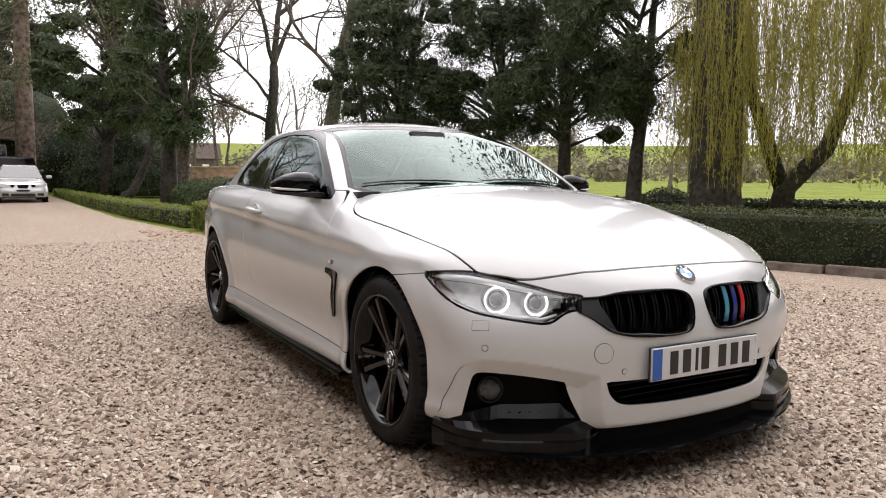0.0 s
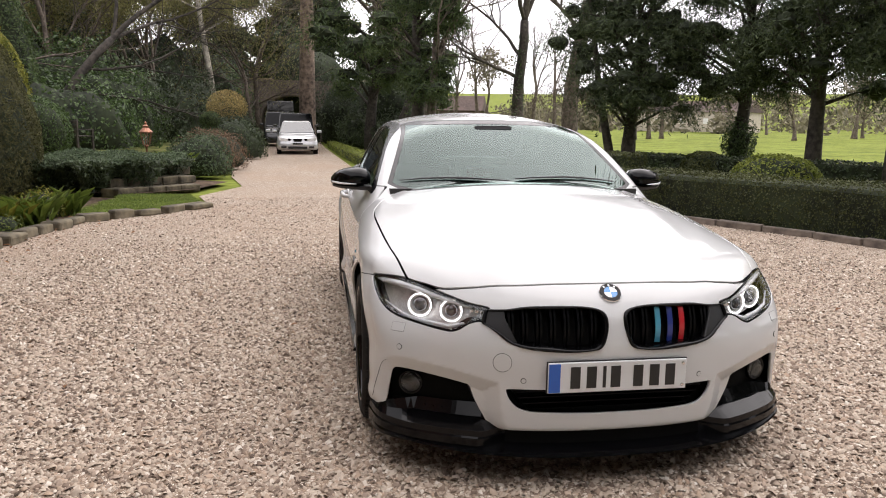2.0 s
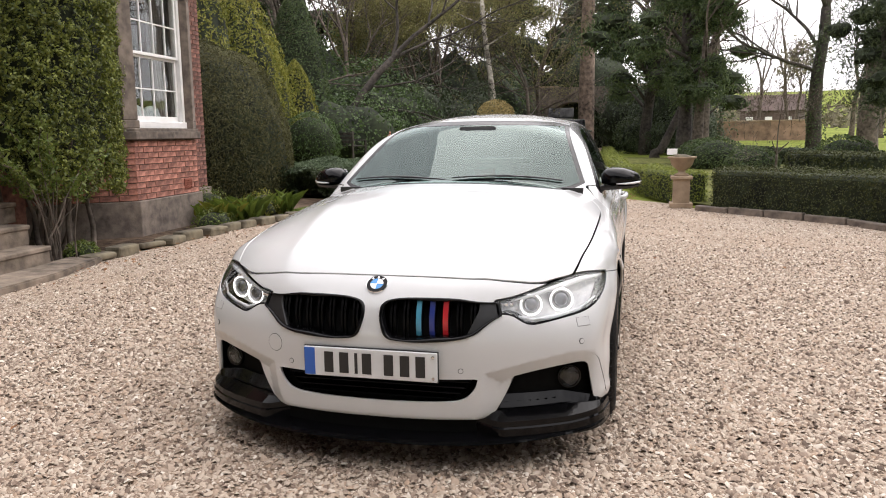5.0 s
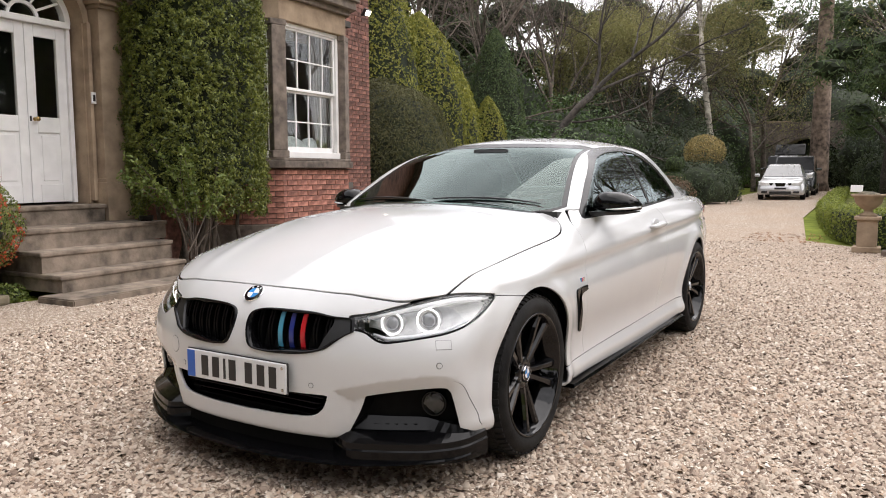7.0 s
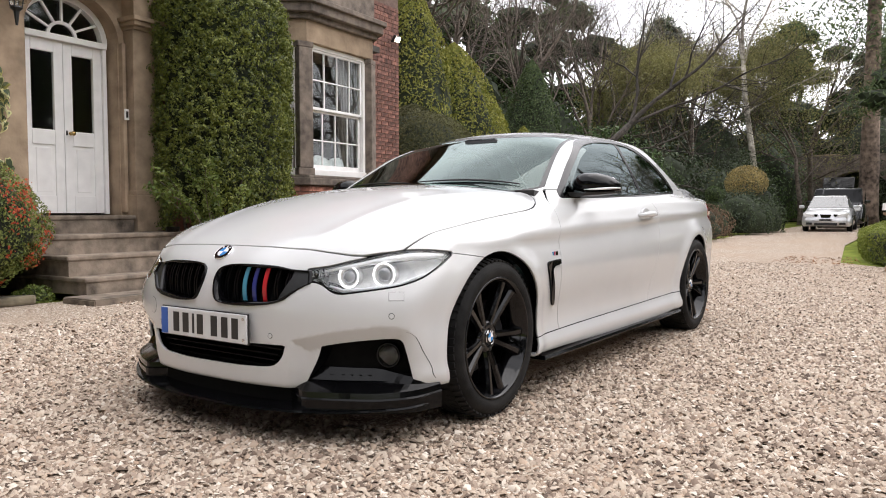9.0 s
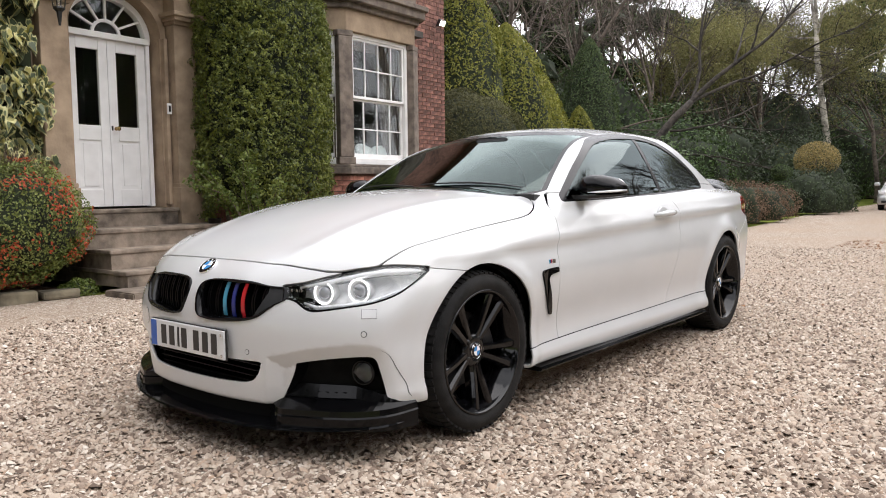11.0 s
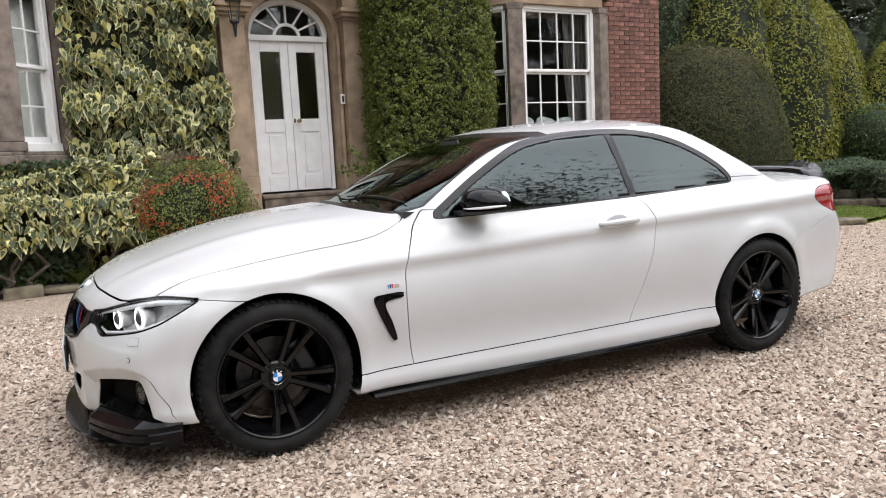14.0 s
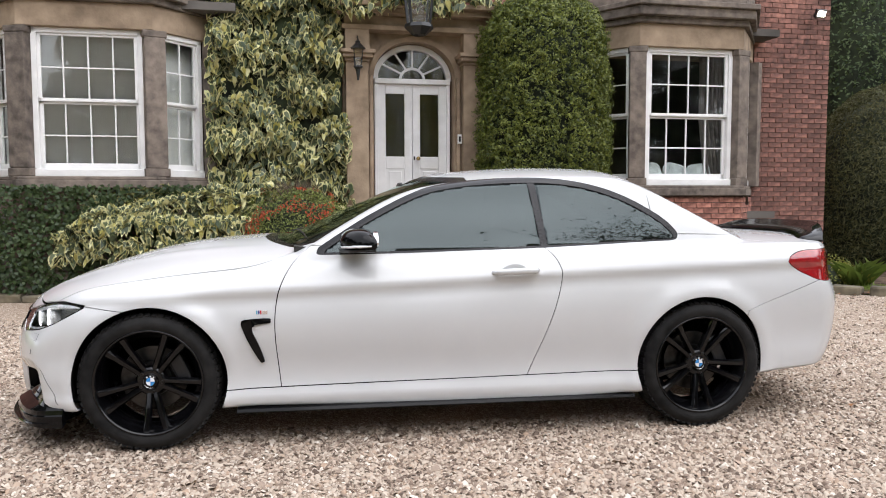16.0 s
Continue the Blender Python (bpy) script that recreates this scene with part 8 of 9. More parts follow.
# juniper bank, stone steps, lamp post
jun = thing("juniper_bank", Matrix.Translation((-12.4, -5.2, 0)), "spreading blue-green juniper hanging over a bank coloured dark for shade", "juniper")
rng = np.random.default_rng(141)
n = 16000
ang, rad = rng.uniform(0, 6.28, n), np.sqrt(rng.random(n))
X, Y = rad * np.cos(ang) * 1.9, rad * np.sin(ang) * 1.5
Z = 0.62 + 0.14 * lumps(np.stack([X, Y, 0 * X], 1), 1.1, 4) + 0.06 * lumps(np.stack([X, Y, 0 * X], 1), 4, 5) - 0.20 * np.clip(rad - 0.85, 0, 1) * 3 * rng.random(n)
V, Q = leaf_quads(np.stack([X, Y, Z], 1), np.tile([0.3, 0.1, 1.0], (n, 1)), 0.13, 0.028, rng, 0.9)
fast_mesh("foliage", V, Q, [juniper], jun)["kind"] = "stuff"
# near-black bank: the shade under the juniper is put into its colour
bm = bmesh.new()
lathe_closed(bm, [(1.0, 0.0), (1.1, 0.3), (1.05, 0.5), (0.8, 0.58)], 32, "z")
for v in bm.verts:
    v.co.x *= 1.2
    v.co += Vector((1, 1, 0.3)) * 0.10 * noise.noise(v.co * 3)
part("bank", bm, core_dark, jun, smooth=False)
# darker leaves on the bank paint the shade below the overhang
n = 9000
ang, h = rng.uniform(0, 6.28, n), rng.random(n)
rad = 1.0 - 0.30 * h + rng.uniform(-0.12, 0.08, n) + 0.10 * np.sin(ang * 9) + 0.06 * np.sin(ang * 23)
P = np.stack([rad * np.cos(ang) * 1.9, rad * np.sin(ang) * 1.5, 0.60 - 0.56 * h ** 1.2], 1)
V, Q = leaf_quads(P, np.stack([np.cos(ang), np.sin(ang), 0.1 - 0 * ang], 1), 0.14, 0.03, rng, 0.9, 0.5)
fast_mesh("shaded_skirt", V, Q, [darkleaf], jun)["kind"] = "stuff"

rocks = thing("rock_steps", Matrix.Translation((-12.2, -3.55, 0)), "rough stepped sandstone blocks up to the raised lawn", "rock steps", kind="structure")
rk = random.Random(12)
for lvl in range(4):
    for i in range(5 - (lvl > 2)):
        bm = bmesh.new()
        box(bm, 0, 0, 0, rk.uniform(0.42, 0.6), rk.uniform(0.34, 0.5), 0.15, 0.02)
        for v in bm.verts:
            v.co += Vector((1, 1, 1)) * 0.02 * noise.noise(v.co * 6 + Vector((i, lvl, 0)))
        o = part("rock", bm, mossy, rocks)
        t = -1.0 + 0.42 * i
        o.matrix_local = pose(0.75 - t * 0.55 - 0.34 * lvl, -0.55 + t * 0.55 - 0.16 * lvl + 0.1, 0.06 + 0.145 * lvl, 0, 0, -38 + rk.uniform(-8, 8))
sheet("bank_soil", [(-10.7, -4.2), (-11.6, -3.4), (-13.6, -3.0), (-14.5, -4.4), (-13, -8), (-11, -7)], 0.05, soil, "dark soil of the raised bed", "bed")

lp = thing("garden_lamp", Matrix.Translation((-14.5, -4.85, 0.40)), "short copper garden lamp post with a crown", "lamp post")
bm = bmesh.new()
lathe_closed(bm, [(0.07, 0), (0.06, 0.03), (0.025, 0.06), (0.022, 0.34), (0.04, 0.36), (0.05, 0.40)], 16, "z")
part("post", bm, copper, lp, smooth=True)
bm = bmesh.new()
for k in range(6):
    t = math.pi * k / 3
    tube(bm, [(0.07 * math.cos(t), 0.07 * math.sin(t), 0.40), (0.125 * math.cos(t), 0.125 * math.sin(t), 0.66)], 0.009, 5)
part("cage", bm, copper, lp)
bm = bmesh.new()
lathe_closed(bm, [(0.065, 0.405), (0.118, 0.655)], 6, "z")
part("glass", bm, pane_glass, lp)
bm = bmesh.new()
lathe_closed(bm, [(0.145, 0.66), (0.15, 0.69), (0.08, 0.76), (0.06, 0.78), (0.065, 0.82), (0.02, 0.85), (0.03, 0.88), (0.01, 0.92)], 12, "z")
part("crown", bm, copper, lp)
for i in range(10):
    tuft(Matrix.Translation((rl.uniform(-15.5, -13.2), rl.uniform(-5.6, -3.9), 0.45)), "spring bulbs with green strap leaves by the lamp", 160 + i, 40, 0.28, 0.08, grassblade)
bm = bmesh.new()
prism(bm, [(-13.2, -4.5), (-16, -4.2), (-24, -5.1), (-34, -5.9), (-34, -6.6), (-12.5, -7)], "z", 0.0, 0.44)
tagged(part("lawn_bank", bm, soil), "low soil bank under the raised lawn", "bank", kind="structure")

# shrubs along the drive's west edge
for i, (x, y, r, h, lf, sz, lb) in enumerate(((-15.6, -3.9, 0.75, 0.75, juniper, 0.07, "grey-green lavender-like shrub beside the drive"), (-17.3, -4.0, 0.85, 0.85, drybush, 0.06, "brown dormant heather shrub beside the drive"),
                                               (-19.0, -3.95, 0.9, 0.8, drybush, 0.06, "brown dormant heather shrub beside the drive"), (-21.5, -4.3, 0.9, 0.75, drybush, 0.07, "rusty low shrub beside the drive"), (-25.5, -4.2, 1.1, 1.1, darkleaf, 0.09, "dark evergreen shrub beside the drive"),
                                               (-29.5, -4.7, 1.3, 1.5, darkleaf, 0.10, "dark evergreen shrub beside the drive"), (-27.8, -3.9, 0.8, 0.9, yew, 0.08, "dark low conifer beside the drive"))):
    s = thing("shrub", Matrix.Translation((x, y, 0.05)), lb, "shrub", "drive shrubs")
    mass(s, (r, r, h), (0, 0, h * 0.35), 2600, lf, sz, 170 + i, lump=0.3, depth=0.3, low=-0.35)
for i, (x, y, r, z) in enumerate(((-24.3, -4.75, 0.42, 0.75), (-24.3, -4.75, 0.30, 1.32), (-26.0, -5.1, 0.42, 0.75), (-26.0, -5.1, 0.30, 1.32))):
    s = thing("topiary_ball", Matrix.Translation((x, y, 0.1)), "clipped green topiary ball on the bank", "topiary", "topiary balls")
    mass(s, (r, r, r), (0, 0, z), 1500, coniferleaf, 0.05, 190 + i, lump=0.05, depth=0.06, low=-1)
# round twiggy ball tree
bt = thing("ball_tree", Matrix.Translation((-29.0, -4.75, 0.1)), "small round-headed tree with yellow-brown spring twigs", "tree")
rng = np.random.default_rng(201)
segs, tips = [], []
for k in range(60):
    d = unit(rng.normal(0, 1, 3) + np.array([0, 0, 0.4]))
    p = np.array([0, 0, 1.25])
    for j in range(3):
        q = p + d * 0.26
        segs.append((p, q, 0.022 - 0.006 * j, 0.016 - 0.005 * j))
        p, d = q, unit(d + rng.normal(0, 0.25, 3))
    tips.append(p)
limb_mesh("branch_work", [(np.array([0, 0, -0.1]), np.array([0, 0, 1.3]), 0.06, 0.05)] + segs, bark, bt, 5)["kind"] = "stuff"
D = unit(rng.normal(0, 1, (5200, 3)))
P = D * (0.82 * (1 - 0.35 * rng.random((5200, 1)) ** 2)) * np.array([1, 1, 0.88]) + np.array([0, 0, 1.85])
V, Q = leaf_quads(P, D, 0.075, 0.03, rng, 1.0)
fast_mesh("crown", V, Q, [leaf_mat("golden_bud_leaf", (0.16, 0.12, 0.045), (0.34, 0.27, 0.12), 0.8)], bt)["kind"] = "stuff"

# golden and green conifers behind the yew
def conifer(x, y, r, h, leaf, label, seed, n=20000, size=0.095, top=0.75, name="conifer"):
    c = thing(name, Matrix.Translation((x, y, 0.2)), label, "conifer")
    rng = np.random.default_rng(seed)
    z = rng.random(n) ** 1.15
    a = rng.uniform(0, 6.28, n)
    prof = (1 - z ** 2.4) ** 0.75 * (0.72 + 0.28 * np.sin(np.clip(z * 3, 0, 1.57)))
    k = 1 + 0.22 * lumps(np.stack([np.cos(a) * 1.4, np.sin(a) * 1.4, z * h * 0.55], 1), 1.3, seed) + 0.10 * lumps(np.stack([np.cos(a) * 4, np.sin(a) * 4, z * h * 1.6], 1), 1.3, seed + 1)
    R = r * prof * k * (1 - 0.22 * rng.random(n) ** 2)
    P = np.stack([R * np.cos(a), R * np.sin(a), z * h], 1)
    N = np.stack([np.cos(a), np.sin(a), 0.35 + 0 * a], 1)
    V, Q = leaf_quads(P, N, size, size * 0.45, rng, 0.8)
    fast_mesh("foliage", V, Q, [leaf], c)["kind"] = "stuff"
    bm = bmesh.new()
    lathe_closed(bm, [(r * 0.55, 0), (r * 0.8, h * 0.25), (r * 0.72, h * 0.55), (r * 0.4, h * 0.82), (r * 0.1, h * 0.96)], 14, "z")
    part("core", bm, core_dark, c, smooth=True)
    return c


conifer(-13.2, -9.6, 1.5, 6.6, goldleaf, "tall dull green conifer behind the yew", 211)
conifer(-14.8, -9.3, 1.6, 5.3, goldleaf, "golden-green bushy conifer beside the wood", 212)
conifer(-16.8, -9.9, 1.6, 4.6, goldleaf, "golden-green bushy conifer beside the wood", 213)
conifer(-11.9, -10.6, 1.6, 8.4, coniferleaf, "tall dull green conifer behind the house corner", 214)
conifer(-22.2, -10.8, 1.35, 6.2, coniferleaf, "broad-topped green conifer before the wood", 215, top=0.95)
conifer(-19.0, -9.4, 0.8, 3.4, goldleaf, "small golden conifer on the raised lawn", 217, 8000)
s = thing("round_shrub", Matrix.Translation((-16.6, -7.9, 0.4)), "round clipped light green shrub", "shrub")
mass(s, (0.85, 0.85, 0.85), (0, 0, 0.65), 5000, laurel, 0.06, 219, lump=0.06, depth=0.08, low=-0.9)

# laurel and evergreen masses of the wood's edge
wood = [(-22.5, -9.0, 2.3, 1.9, laurel), (-25.5, -8.6, 2.2, 2.2, laurel), (-27.0, -10.2, 2.6, 3.0, laurel), (-30.5, -9.4, 2.6, 2.6, darkleaf), (-34.0, -8.4, 2.4, 2.4, darkleaf), (-37, -7.2, 2.2, 2.6, darkleaf), (-18.5, -13.5, 2.6, 3.2, darkleaf),
        (-23, -14.5, 3.2, 4.4, darkleaf), (-29, -14.5, 3.6, 5.0, laurel), (-35, -13, 3.6, 5.2, darkleaf), (-41, -10, 3.4, 4.6, darkleaf), (-45, -7.5, 2.6, 3.4, laurel), (-14, -15.5, 3.0, 4.0, darkleaf), (-42, 3.2, 3.0, 3.2, darkleaf), (-46, 0.8, 2.4, 3.0, darkleaf), (-50, -8, 3.2, 5.0, darkleaf), (-52, -2, 3.5, 5.5, darkleaf), (-36.5, 3.6, 1.8, 1.5, darkleaf), (-39.0, 1.6, 1.5, 1.3, yew)]
for i, (x, y, r, h, lf) in enumerate(wood):
    s = thing("evergreen_shrub", Matrix.Translation((x, y, 0.1)), "dense dark evergreen shrub at the wood's edge", "shrub", "wood edge shrubs")
    mass(s, (r, r, h), (0, 0, h * 0.45), 4200, lf, 0.17 if r > 2.3 else 0.13, 230 + i, lump=0.38, depth=0.4, low=-0.45, core=0.74)
far = [(-32, -20, 6.5, 13, 3), (-24, -20, 6, 12.5, 3), (-40, -18, 6, 14, 3), (-47, -14, 6, 13, 3), (-56, -8, 6, 14, 3), (-60, -2, 6, 13, 3.4), (-55, 5, 5, 11, 3), (-17, -19, 5, 11, 3), (-10, -18, 4, 9, 2.5)]
for i, (x, y, r, h, th) in enumerate(far):
    evergreen(Matrix.Translation((x, y, 0)), h, r, th, 0.35, "tall dark evergreen tree in the wood", 260 + i, 6000, darkleaf if i % 2 else coniferleaf, 0.42, clumps=44)
for i, (x, y, h, sd) in enumerate(((-28, -17, 13, 1), (-21, -16, 12, 2), (-35, -16, 14, 3), (-42, -13, 13, 4), (-26, -12.6, 11, 5), (-32, -12.5, 12, 6), (-47, -10.5, 12, 7), (-18, -16.5, 11, 8), (-15.5, -12.5, 11, 9), (-20.5, -12.6, 12, 10), (-29, -11.0, 11, 11), (-38, -9.4, 11, 12), (-44, -4.6, 12, 13), (-13, -14, 12, 14), (-24, -13, 13, 15))):
    bare_tree(Matrix.Translation((x, y, 0)), h, 0.2, "bare winter tree standing in the wood", 280 + sd, 5 if sd % 3 == 0 else 4, bark, trunk_share=0.36, name="bare_tree", group="wood trees", spread=1.0)
bare_tree(Matrix.Translation((-22.5, -10.2, 0)), 11.5, 0.20, "old leaning bare tree before the wood", 295, 5, bark_dark, trunk_share=0.45, lean=(-0.45, 0.34), spread=1.2, name="leaning_tree")

# birch with spring haze, and the tall pine by the drive
bare_tree(Matrix.Translation((-38.5, -6.25, 0.1)), 15, 0.20, "tall pale-barked birch with yellow-brown spring haze", 301, 5, bark_birch, budleaf, 15000, 0.10, 0.55, name="birch", spread=1.0)
for i, (x, y, h) in enumerate(((-41.5, -4.8, 12), (-36, -8.8, 11), (-43, -7.5, 13), (-33, -9.8, 10))):
    bare_tree(Matrix.Translation((x, y, 0.1)), h, 0.15, "slender tree hazed with olive spring buds", 303 + i, 4, bark, budleaf, 18000, 0.11, 0.30, name="budding_tree", spread=1.1, group="budding trees")
pine = thing("pine", Matrix.Translation((-42.5, -1.72, 0.1)), "tall straight pine trunk with ruddy furrowed bark", "tree")
segs = [(np.array([0, 0, -0.2]), np.array([0, 0, 0.5]), 0.62, 0.50)] + [(np.array([0.02 * k, 0.015 * k, 0.5 + 2.2 * k]), np.array([0.02 * (k + 1), 0.015 * (k + 1), 2.7 + 2.2 * k]), 0.50 - 0.035 * k, 0.465 - 0.035 * k) for k in range(8)]
chain_mesh("trunk", segs, bark_pine, pine, 16)
rng = np.random.default_rng(310)
P = np.array([rng.normal(0, 2.0, 5000), rng.normal(0, 2.0, 5000), rng.uniform(9, 18, 5000)]).T
V, Q = leaf_quads(P, rng.normal(0, 1, P.shape), 0.35, 0.10, rng)
fast_mesh("crown", V, Q, [coniferleaf], pine)["kind"] = "stuff"

# ---- trees by the lawn and field on the east side ----
evergreen(Matrix.Translation((-27.5, 2.9, 0)), 9.5, 2.3, 2.6, 0.36, "ivy-dark evergreen tree on the lawn", 321, 18000, coniferleaf, 0.17, clumps=28)
bare_tree(Matrix.Translation((-31.5, 3.9, 0)), 12, 0.30, "branching tree hazed with olive spring buds on the lawn", 322, 5, bark, budleaf, 9000, 0.12, 0.35, name="budding_tree", spread=1.1)
evergreen(Matrix.Translation((-37.0, 1.6, 0)), 11, 3.6, 3.2, 0.35, "dark evergreen tree beside the drive", 323, 12000, coniferleaf, 0.28, clumps=40)
bare_tree(Matrix.Translation((-33.0, 2.0, 0)), 5.5, 0.22, "leaning dark-stemmed small tree on the lawn", 324, 3, bark_dark, lean=(0.25, 0.55), name="leaning_tree", trunk_share=0.5)
bare_tree(Matrix.Translation((-27.0, 3.35, 0)), 10, 0.24, "bare many-branched tree on the lawn", 325, 4, bark, trunk_share=0.35)
bare_tree(Matrix.Translation((-35.8, 9.3, 0)), 13.5, 0.36, "tall bare tree with ivy-clad trunk", 326, 5, bark_dark, trunk_share=0.5, ivy=1600, spread=0.9, split=3)
bare_tree(Matrix.Translation((-27.1, 9.25, 0)), 13, 0.38, "tall bare tree with stout grey trunk", 327, 4, bark, trunk_share=0.55, spread=0.6)
bare_tree(Matrix.Translation((-11.9, 3.55, 0)), 2.6, 0.035, "young bare sapling behind the hedge", 328, 4, bark, trunk_share=0.30, name="sapling", spread=1.4)
for i, (x, y, h, r, th, st) in enumerate(((-19.5, 8.6, 7.6, 2.5, 1.9, 3), (-17.8, 11.4, 9.5, 2.7, 2.5, 1), (-15.0, 11.9, 9.2, 2.6, 2.5, 2), (-12.1, 11.9, 8.6, 2.1, 2.7, 1))):
    evergreen(Matrix.Translation((x, y, 0)), h, r, th, 0.24, "dark yew tree by the field hedge", 330 + i, 46000, yew, 0.125, clumps=80 if i < 3 else 50, flat=0.75, big=0.92, core=0.42, sprays=15, stems=st)
col = thing("ivy_collar", Matrix.Translation((-17.8, 11.4, 0)), "thick ivy round the foot of the yew trunk", "ivy")
mass(col, (0.48, 0.48, 0.9), (0, 0, 0.9), 2200, ivydark, 0.09, 340, lump=0.35, depth=0.4, low=-1, core=0.6)
for i, (x, y, r, h, lf) in enumerate(((-22.5, 3.6, 1.0, 0.75, coniferleaf), (-24.5, 3.3, 0.9, 0.7, coniferleaf), (-20.6, 4.4, 0.8, 0.55, coniferleaf), (-17.0, 9.9, 0.7, 0.5, boxleaf), (-13.2, 9.7, 1.0, 0.55, boxbright), (-20.5, 6.9, 0.9, 0.75, coniferleaf), (-12.5, 13.5, 0.8, 0.6, boxleaf))):
    s = thing("clipped_shrub", Matrix.Translation((x, y, 0)), "rounded clipped green shrub on the lawn", "shrub", "lawn shrubs")
    mass(s, (r, r, h), (0, 0, h * 0.4), 2600, lf, 0.08, 345 + i, lump=0.12, depth=0.1, low=-0.4)
hedge(pose(-14.2, 5.4, 0, 0, 0, 35), 2.6, 1.0, 0.75, 5000, boxleaf, "square clipped green hedge block on the lawn", 0.06, 360)

# great dark trunk and the weeping willow
gt = thing("great_trunk", Matrix.Translation((-9.7, 12.15, 0)), "massive dark straight tree trunk behind the hedge", "tree")
segs = [(np.array([0, 0, -0.1]), np.array([0, 0, 0.8]), 0.72, 0.60)] + [(np.array([0, 0, 0.8 + 1.4 * k]), np.array([0, 0, 2.2 + 1.4 * k]), 0.60 - 0.02 * k, 0.58 - 0.02 * k) for k in range(7)]
chain_mesh("trunk", segs, bark_dark, gt, 18)
P = np.array([rng.normal(0, 1.8, 5000), rng.normal(0, 1.8, 5000), rng.uniform(7, 12, 5000)]).T
V, Q = leaf_quads(P, rng.normal(0, 1, P.shape), 0.22, 0.08, rng)
fast_mesh("crown", V, Q, [yew], gt)["kind"] = "stuff"

wil = thing("weeping_willow", Matrix.Translation((-9.6, 14.3, 0)), "weeping willow with long yellow-green hanging shoots", "tree")
rng = np.random.default_rng(371)
chain_mesh("trunk", [(np.array([0, 0, -0.1]), np.array([0.15, 0.1, 0.9]), 0.34, 0.26), (np.array([0.15, 0.1, 0.9]), np.array([0.75, 0.7, 1.8]), 0.27, 0.2), (np.array([0.75, 0.7, 1.8]), np.array([1.1, 1.3, 3.6]), 0.2, 0.15), (np.array([1.1, 1.3, 3.6]), np.array([1.2, 1.4, 6.6]), 0.15, 0.05)], bark_dark, wil, 9)
chain_mesh("trunk", [(np.array([0.1, 0.05, 0.8]), np.array([-0.5, -0.6, 3.4]), 0.2, 0.14), (np.array([-0.5, -0.6, 3.4]), np.array([-0.6, -0.8, 6.6]), 0.14, 0.04)], bark_dark, wil, 9)
strands, L1, U1 = [], [], []
for i in range(1500):
    a, r = rng.uniform(0, 6.28), 4.4 * rng.random() ** 0.42
    x, y = 2.1 + r * math.cos(a) * 1.1, 0.4 + r * math.sin(a)
    zt = 7.4 - 0.13 * r * r + rng.uniform(-1.2, 0.6)
    zb = 1.2 + 0.8 * rng.random() + 1.6 * (rng.random() < 0.35) + 0.5 * math.sin(a * 5 + 1) + 0.25 * max(0, 2.6 - r)
    p = np.array([x, y, zt])
    n = max(3, int((zt - zb) / 0.5))
    dr = rng.normal(0, 0.05, 2)
    for j in range(n):
        q = p + np.array([dr[0] + rng.normal(0, 0.02), dr[1] + rng.normal(0, 0.02), -(zt - zb) / n])
        strands.append((p, q, 0.006, 0.005))
        f = rng.random((9, 1))
        L1.append(p + (q - p) * f + rng.normal(0, 0.03, (9, 3)))
        p = q
limb_mesh("shoot_mass", strands, mat("willow_shoot", (0.30, 0.26, 0.06), rough=0.7, vary=0.2), wil, 3)["kind"] = "stuff"
P = np.concatenate(L1)
V, Q = leaf_quads(P, rng.normal(0, 1, P.shape) * np.array([1, 1, 0.3]), 0.11, 0.020, rng, 0.6, 1.6)
fast_mesh("foliage", V, Q, [willowleaf], wil)["kind"] = "stuff"
iv2 = thing("ivy_stump", Matrix.Translation((-5.2, 13.6, 0)), "stump smothered in dark ivy beyond the hedge", "ivy")
mass(iv2, (0.75, 0.75, 1.0), (0, 0, 1.0), 3500, ivydark, 0.09, 381, lump=0.3, depth=0.3, low=-1, core=0.7)

# unseen trees added behind camera to shade the nose, mirrored in panes and paint
for i, (x, y, h, r) in enumerate(((4.5, 14.5, 8, 2.8), (9, 13, 9, 3.2), (12.5, 8, 10.5, 3.4), (13, 3.5, 11.5, 3.4), (12.5, -1, 12, 3.6), (13, -5.5, 11.5, 3.4), (13.5, -10, 11, 3.4), (0.5, 16, 9, 3.0))):
    evergreen(Matrix.Translation((x, y, 0)), h, r, 2.2, 0.26, "unseen dark yew tree added behind the camera for shade and reflections", 390 + i, 9000, yew, 0.2, clumps=44, flat=0.85, big=1.15, core=0.78)

# ---- far woods, hill and farm ----
rng = np.random.default_rng(401)
fw = thing("far_woods", Matrix.Identity(4), "hazy brown and grey-green woods along the far field edge", "woods", kind="stuff")
C = []
for k in range(420):
    t = radians(rng.uniform(95, 200))
    d = rng.uniform(150, 330)
    C.append((d * math.cos(t), d * math.sin(t), rng.uniform(3.0, 7.0) * (d / 200)))
C = np.array(C)
idx = rng.integers(0, len(C), 26000)
D = unit(rng.normal(0, 1, (26000, 3)))
hh = C[idx, 2]
P = np.stack([C[idx, 0], C[idx, 1], 0.006 * np.hypot(C[idx, 0], C[idx, 1]) + hh * 0.55], 1) + D * (hh * rng.uniform(0.5, 1.0, 26000))[:, None] * np.array([0.9, 0.9, 0.75])
V, Q = leaf_quads(P, D, 1.6, 0.8, rng, 1.0)
haze_wood = leaf_mat("hazy_far_foliage", (0.085, 0.075, 0.055), (0.17, 0.155, 0.105), 0.9, 0.2)
o = fast_mesh("far_foliage", V, Q, [haze_wood], fw)
o["kind"] = "stuff"
